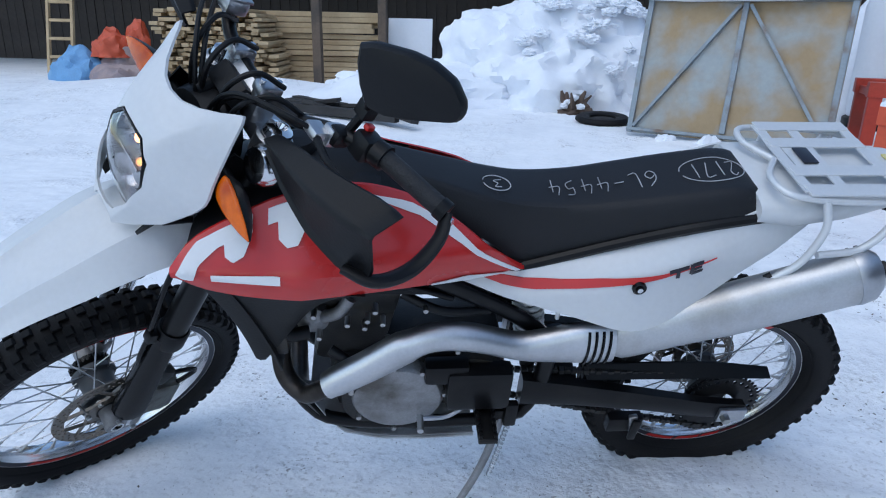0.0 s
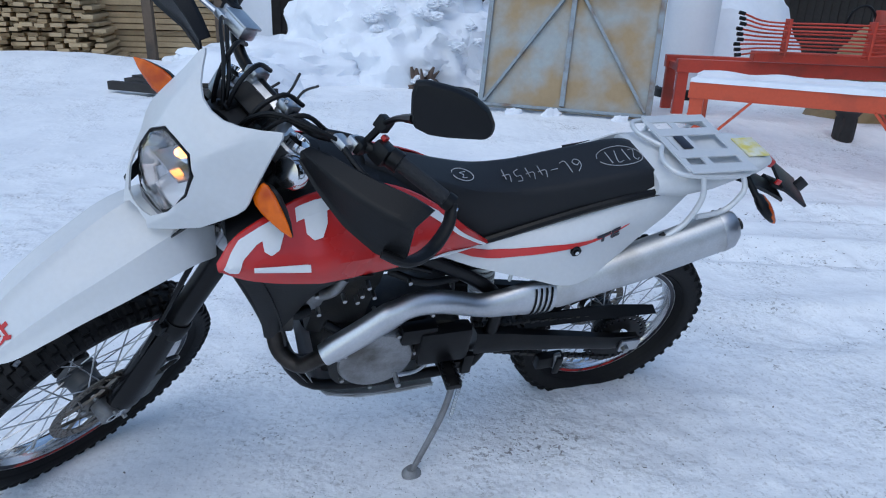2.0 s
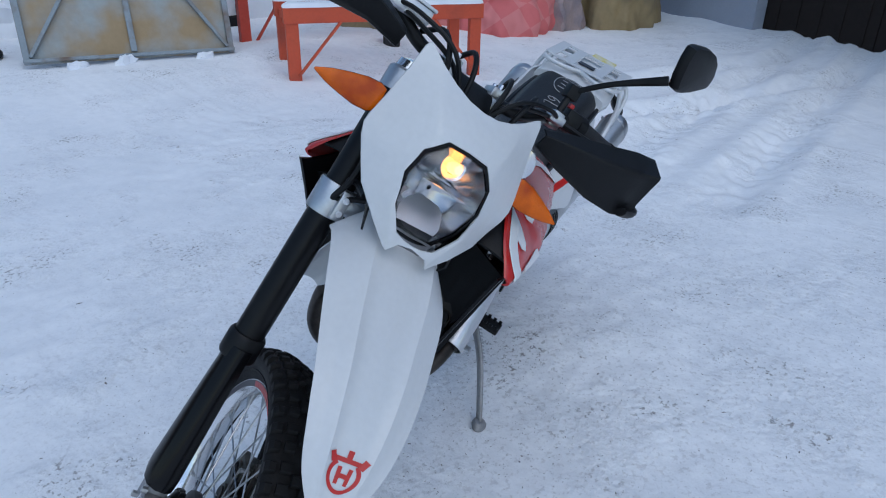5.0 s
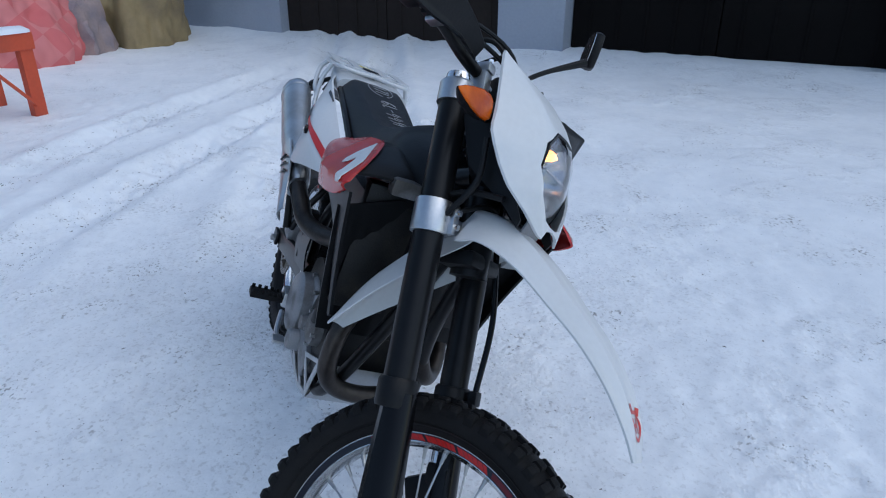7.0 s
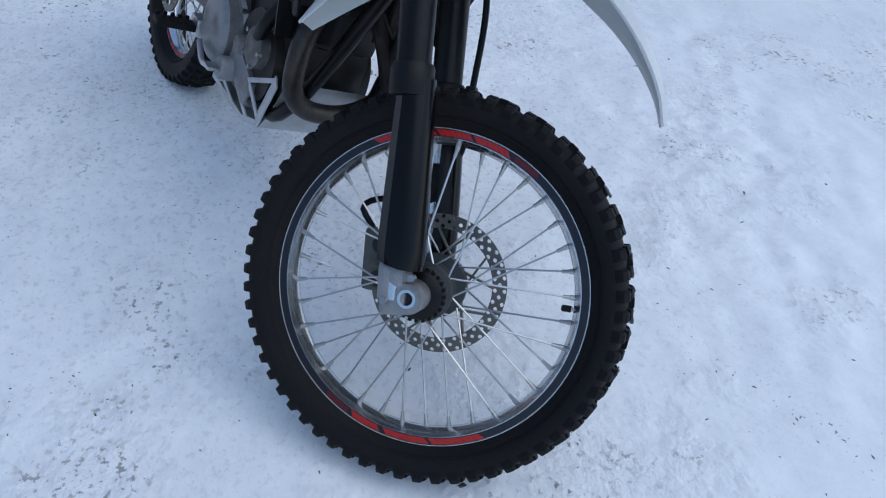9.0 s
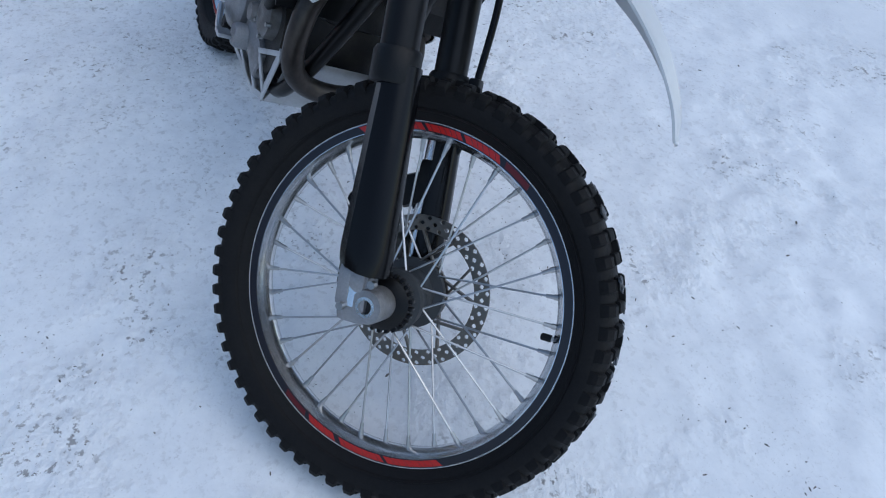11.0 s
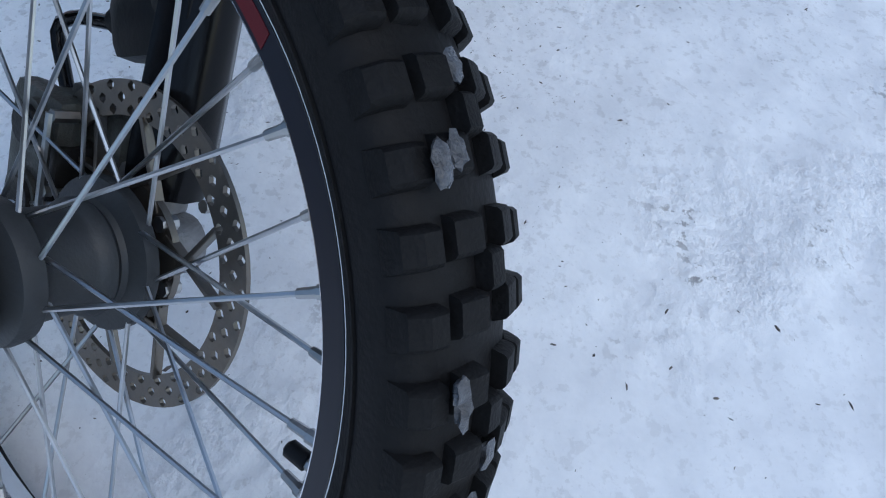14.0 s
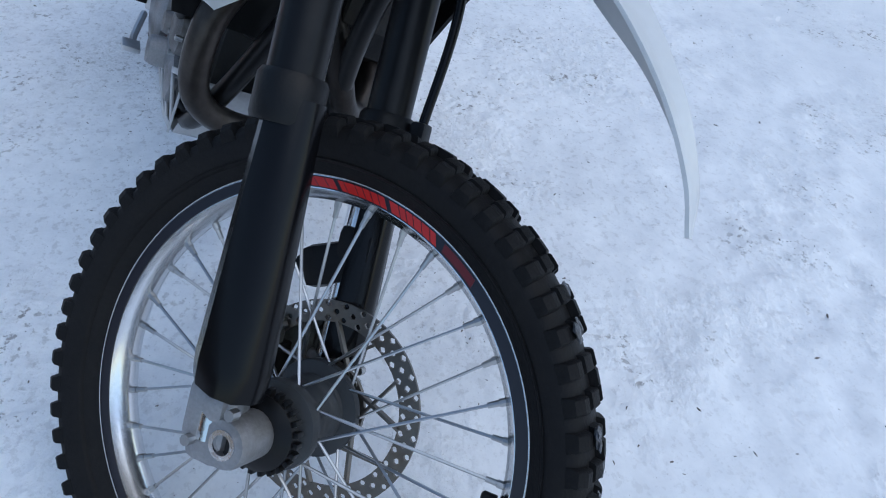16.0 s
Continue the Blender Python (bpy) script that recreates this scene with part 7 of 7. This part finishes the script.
bpart("shock_spring", tube(coil, 0.0062, 8, steps=130), RACKWHITE, "pale shock spring")
bpart("shock_body", tube([(0.500, 0.055, 0.46), (0.515, 0.055, 0.82)], 0.018, 14, smooth=False), DARKCAST)
bpart("overflow_tube", tube([(0.475, 0.125, 0.80), (0.480, 0.128, 0.72), (0.480, 0.128, 0.69)], 0.005, 8), RACKWHITE)
for s in (1, -1):
    peg = (lpart if s > 0 else bpart)("footpeg", join(box(0.605, s * 0.205, 0.382, 0.045, 0.095, 0.018, 0.004), *[box(0.605 + dx, s * (0.172 + 0.018 * k), 0.395, 0.008, 0.010, 0.010, 0.002) for k in range(5) for dx in (-0.017, 0.017)]), SATIN if s > 0 else RUBBER, "black footpeg")
    if s < 0:
        peg.matrix_basis = Matrix.Translation((-0.085, 0.0, -0.032))
    part("peg_bracket", join(box(0.60, s * 0.135, 0.385, 0.06, 0.05, 0.05, 0.01), box(0.59, s * 0.115, 0.43, 0.05, 0.02, 0.10, 0.008)), SATIN if s > 0 else ALU, peg)
    rear_peg = bpart("passenger_peg", tube([(0.30, s * 0.165, 0.49), (0.295, s * 0.185, 0.60)], 0.013, 10, smooth=False), BLACK) if s < 0 else None
    bpart("peg_hanger", tube([(0.44, s * 0.11, 0.70), (0.36, s * 0.14, 0.58), (0.30, s * 0.150, 0.49)], 0.010, 10), SATIN) if s < 0 else None
bpart("brake_pedal", join(tube([(0.60, -0.165, 0.345), (0.70, -0.185, 0.335), (0.78, -0.190, 0.355)], 0.007, 8), box(0.79, -0.195, 0.362, 0.035, 0.03, 0.010, 0.003)), ALU)
bpart("rear_caliper", box(0.09, -0.10, 0.41, 0.09, 0.045, 0.06, 0.012), CAST)
bpart("master_cylinder", join(tube([(0.47, -0.135, 0.47), (0.46, -0.135, 0.58)], 0.014, 12, smooth=False), box(0.46, -0.135, 0.60, 0.04, 0.035, 0.03, 0.006)), DARKCAST)
bpart("right_heel_guard", sheet([(0.60, 0.47), (0.44, 0.44)], [(0.56, 0.60), (0.40, 0.56)], lambda x, z, u, v: (x, -0.140 - 0.01 * math.sin(3.1 * v), z), (0, 0.004, 0), 8, 6, curve=False), SATIN)
lpart("shift_lever", join(tube([(0.635, 0.150, 0.400), (0.69, 0.172, 0.375), (0.755, 0.185, 0.385)], 0.006, 8), tube([(0.755, 0.178, 0.385), (0.757, 0.222, 0.388)], 0.0075, 10, smooth=False)), ALU, "metal gear lever")
inv = BIKE.inverted()
foot = inv @ Vector((0.498, 1.680, 0.010))
top = Vector((0.555, 0.116, 0.350))
knee = top.lerp(foot, 0.42) + Vector((-0.010, 0.012, 0))
stand = bpart("side_stand", tube([tuple(top), tuple(knee), tuple(foot)], [0.014, 0.012, 0.0105], 12, flat=0.75), CAST, "grey steel side stand set down in the snow")
fd = (foot - knee).normalized()
part("stand_foot", loft([[tuple(foot + Vector((r * math.cos(a) * 1.25, r * math.sin(a), 0.0)) + k * UP_LOCAL) for a in np.linspace(0, 2 * np.pi, 16, endpoint=False)] for UP_LOCAL in [inv.to_3x3() @ Vector((0, 0, 1))] for r, k in ((0.022, -0.012), (0.023, -0.004), (0.012, 0.012))]), CAST, stand)
part("stand_pivot", join(box(*top, 0.05, 0.035, 0.06, 0.01), box(top.x - 0.012, top.y + 0.022, top.z + 0.03, 0.03, 0.02, 0.08, 0.006)), SATIN, stand)
a, b = top + Vector((-0.018, 0.012, 0.0)), knee + Vector((-0.022, 0.010, -0.015))
turns = [tuple(a.lerp(b, t) + Vector((0.006 * math.cos(t * 90), 0.006 * math.sin(t * 90), 0))) for t in np.linspace(0, 1, 110)]
part("stand_spring", tube(turns, 0.0016, 5, steps=110), STEEL, stand)

# ---- dirt crumbs and frozen bits strewn over the snow ----
def crumbs():
    """Fine dirt in loose clusters and trails, with single crumbs between them."""
    rng = np.random.default_rng(4)
    spots = []
    for c in range(150):
        cx, cy = rng.uniform(-2.0, 4.0), rng.uniform(-0.8, 5.0)
        turn, long, wide = rng.normal(0.35, 0.5), rng.uniform(0.05, 0.28), rng.uniform(0.02, 0.08)
        for q in range(int(rng.uniform(12, 75))):
            a, b = rng.normal(0, long), rng.normal(0, wide)
            spots.append((cx + a * math.cos(turn) - b * math.sin(turn), cy + a * math.sin(turn) + b * math.cos(turn), 0.0011 + 0.0028 * rng.random() ** 3))
    # worn ground round the stand and under the engine
    for q in range(1500):
        spots.append((rng.normal(0.75, 0.45), rng.normal(1.75, 0.30), 0.0011 + 0.0030 * rng.random() ** 3))
    for q in range(1500):
        spots.append((rng.uniform(-2.2, 4.0), rng.uniform(-0.8, 5.0), 0.0010 + 0.0045 * rng.random() ** 5))
    # crumbs along the ruts also stand in for their weak shading
    for q in range(2600):
        x = rng.uniform(1.5, 5.0)
        c0, x0 = ((3.50, 1.2), (4.15, 2.2), (2.50, 1.4))[q % 3]
        c = c0 - 0.17 * max(0, x - x0 - 0.7) ** 1.35 if c0 > 3 else c0 + 0.05 * (x - 2)
        if noise.noise(Vector((x * 3.0, c0, 5))) > -0.05:
            spots.append((x, c + rng.normal(0, 0.07), 0.0018 + 0.0050 * rng.random() ** 3))
    verts, faces = [], []
    for x, y, s in spots:
        p = Vector((x, y, 0))
        z = height(x, y)
        a = rng.uniform(0, 6.3)
        el = rng.uniform(1.0, 2.6)
        n0 = len(verts)
        for q in range(5):
            t = a + q * 1.2566
            u, v = el * s * math.cos(t), s * math.sin(t) * rng.uniform(0.4, 1.0)
            verts.append((x + u * math.cos(a) - v * math.sin(a), y + u * math.sin(a) + v * math.cos(a), z - 0.001))
        verts.append((x, y, z + s * rng.uniform(0.2, 0.5)))
        for q in range(5):
            faces.append((n0 + q, n0 + (q + 1) % 5, n0 + 5))
    me = bpy.data.meshes.new("dirt_crumbs")
    me.from_pydata(verts, [], faces)
    me.materials.append(CLOD)
    tagged(new("dirt_crumbs", me), "dark dirt crumbs strewn over trampled snow", "dirt", kind="stuff")


crumbs()
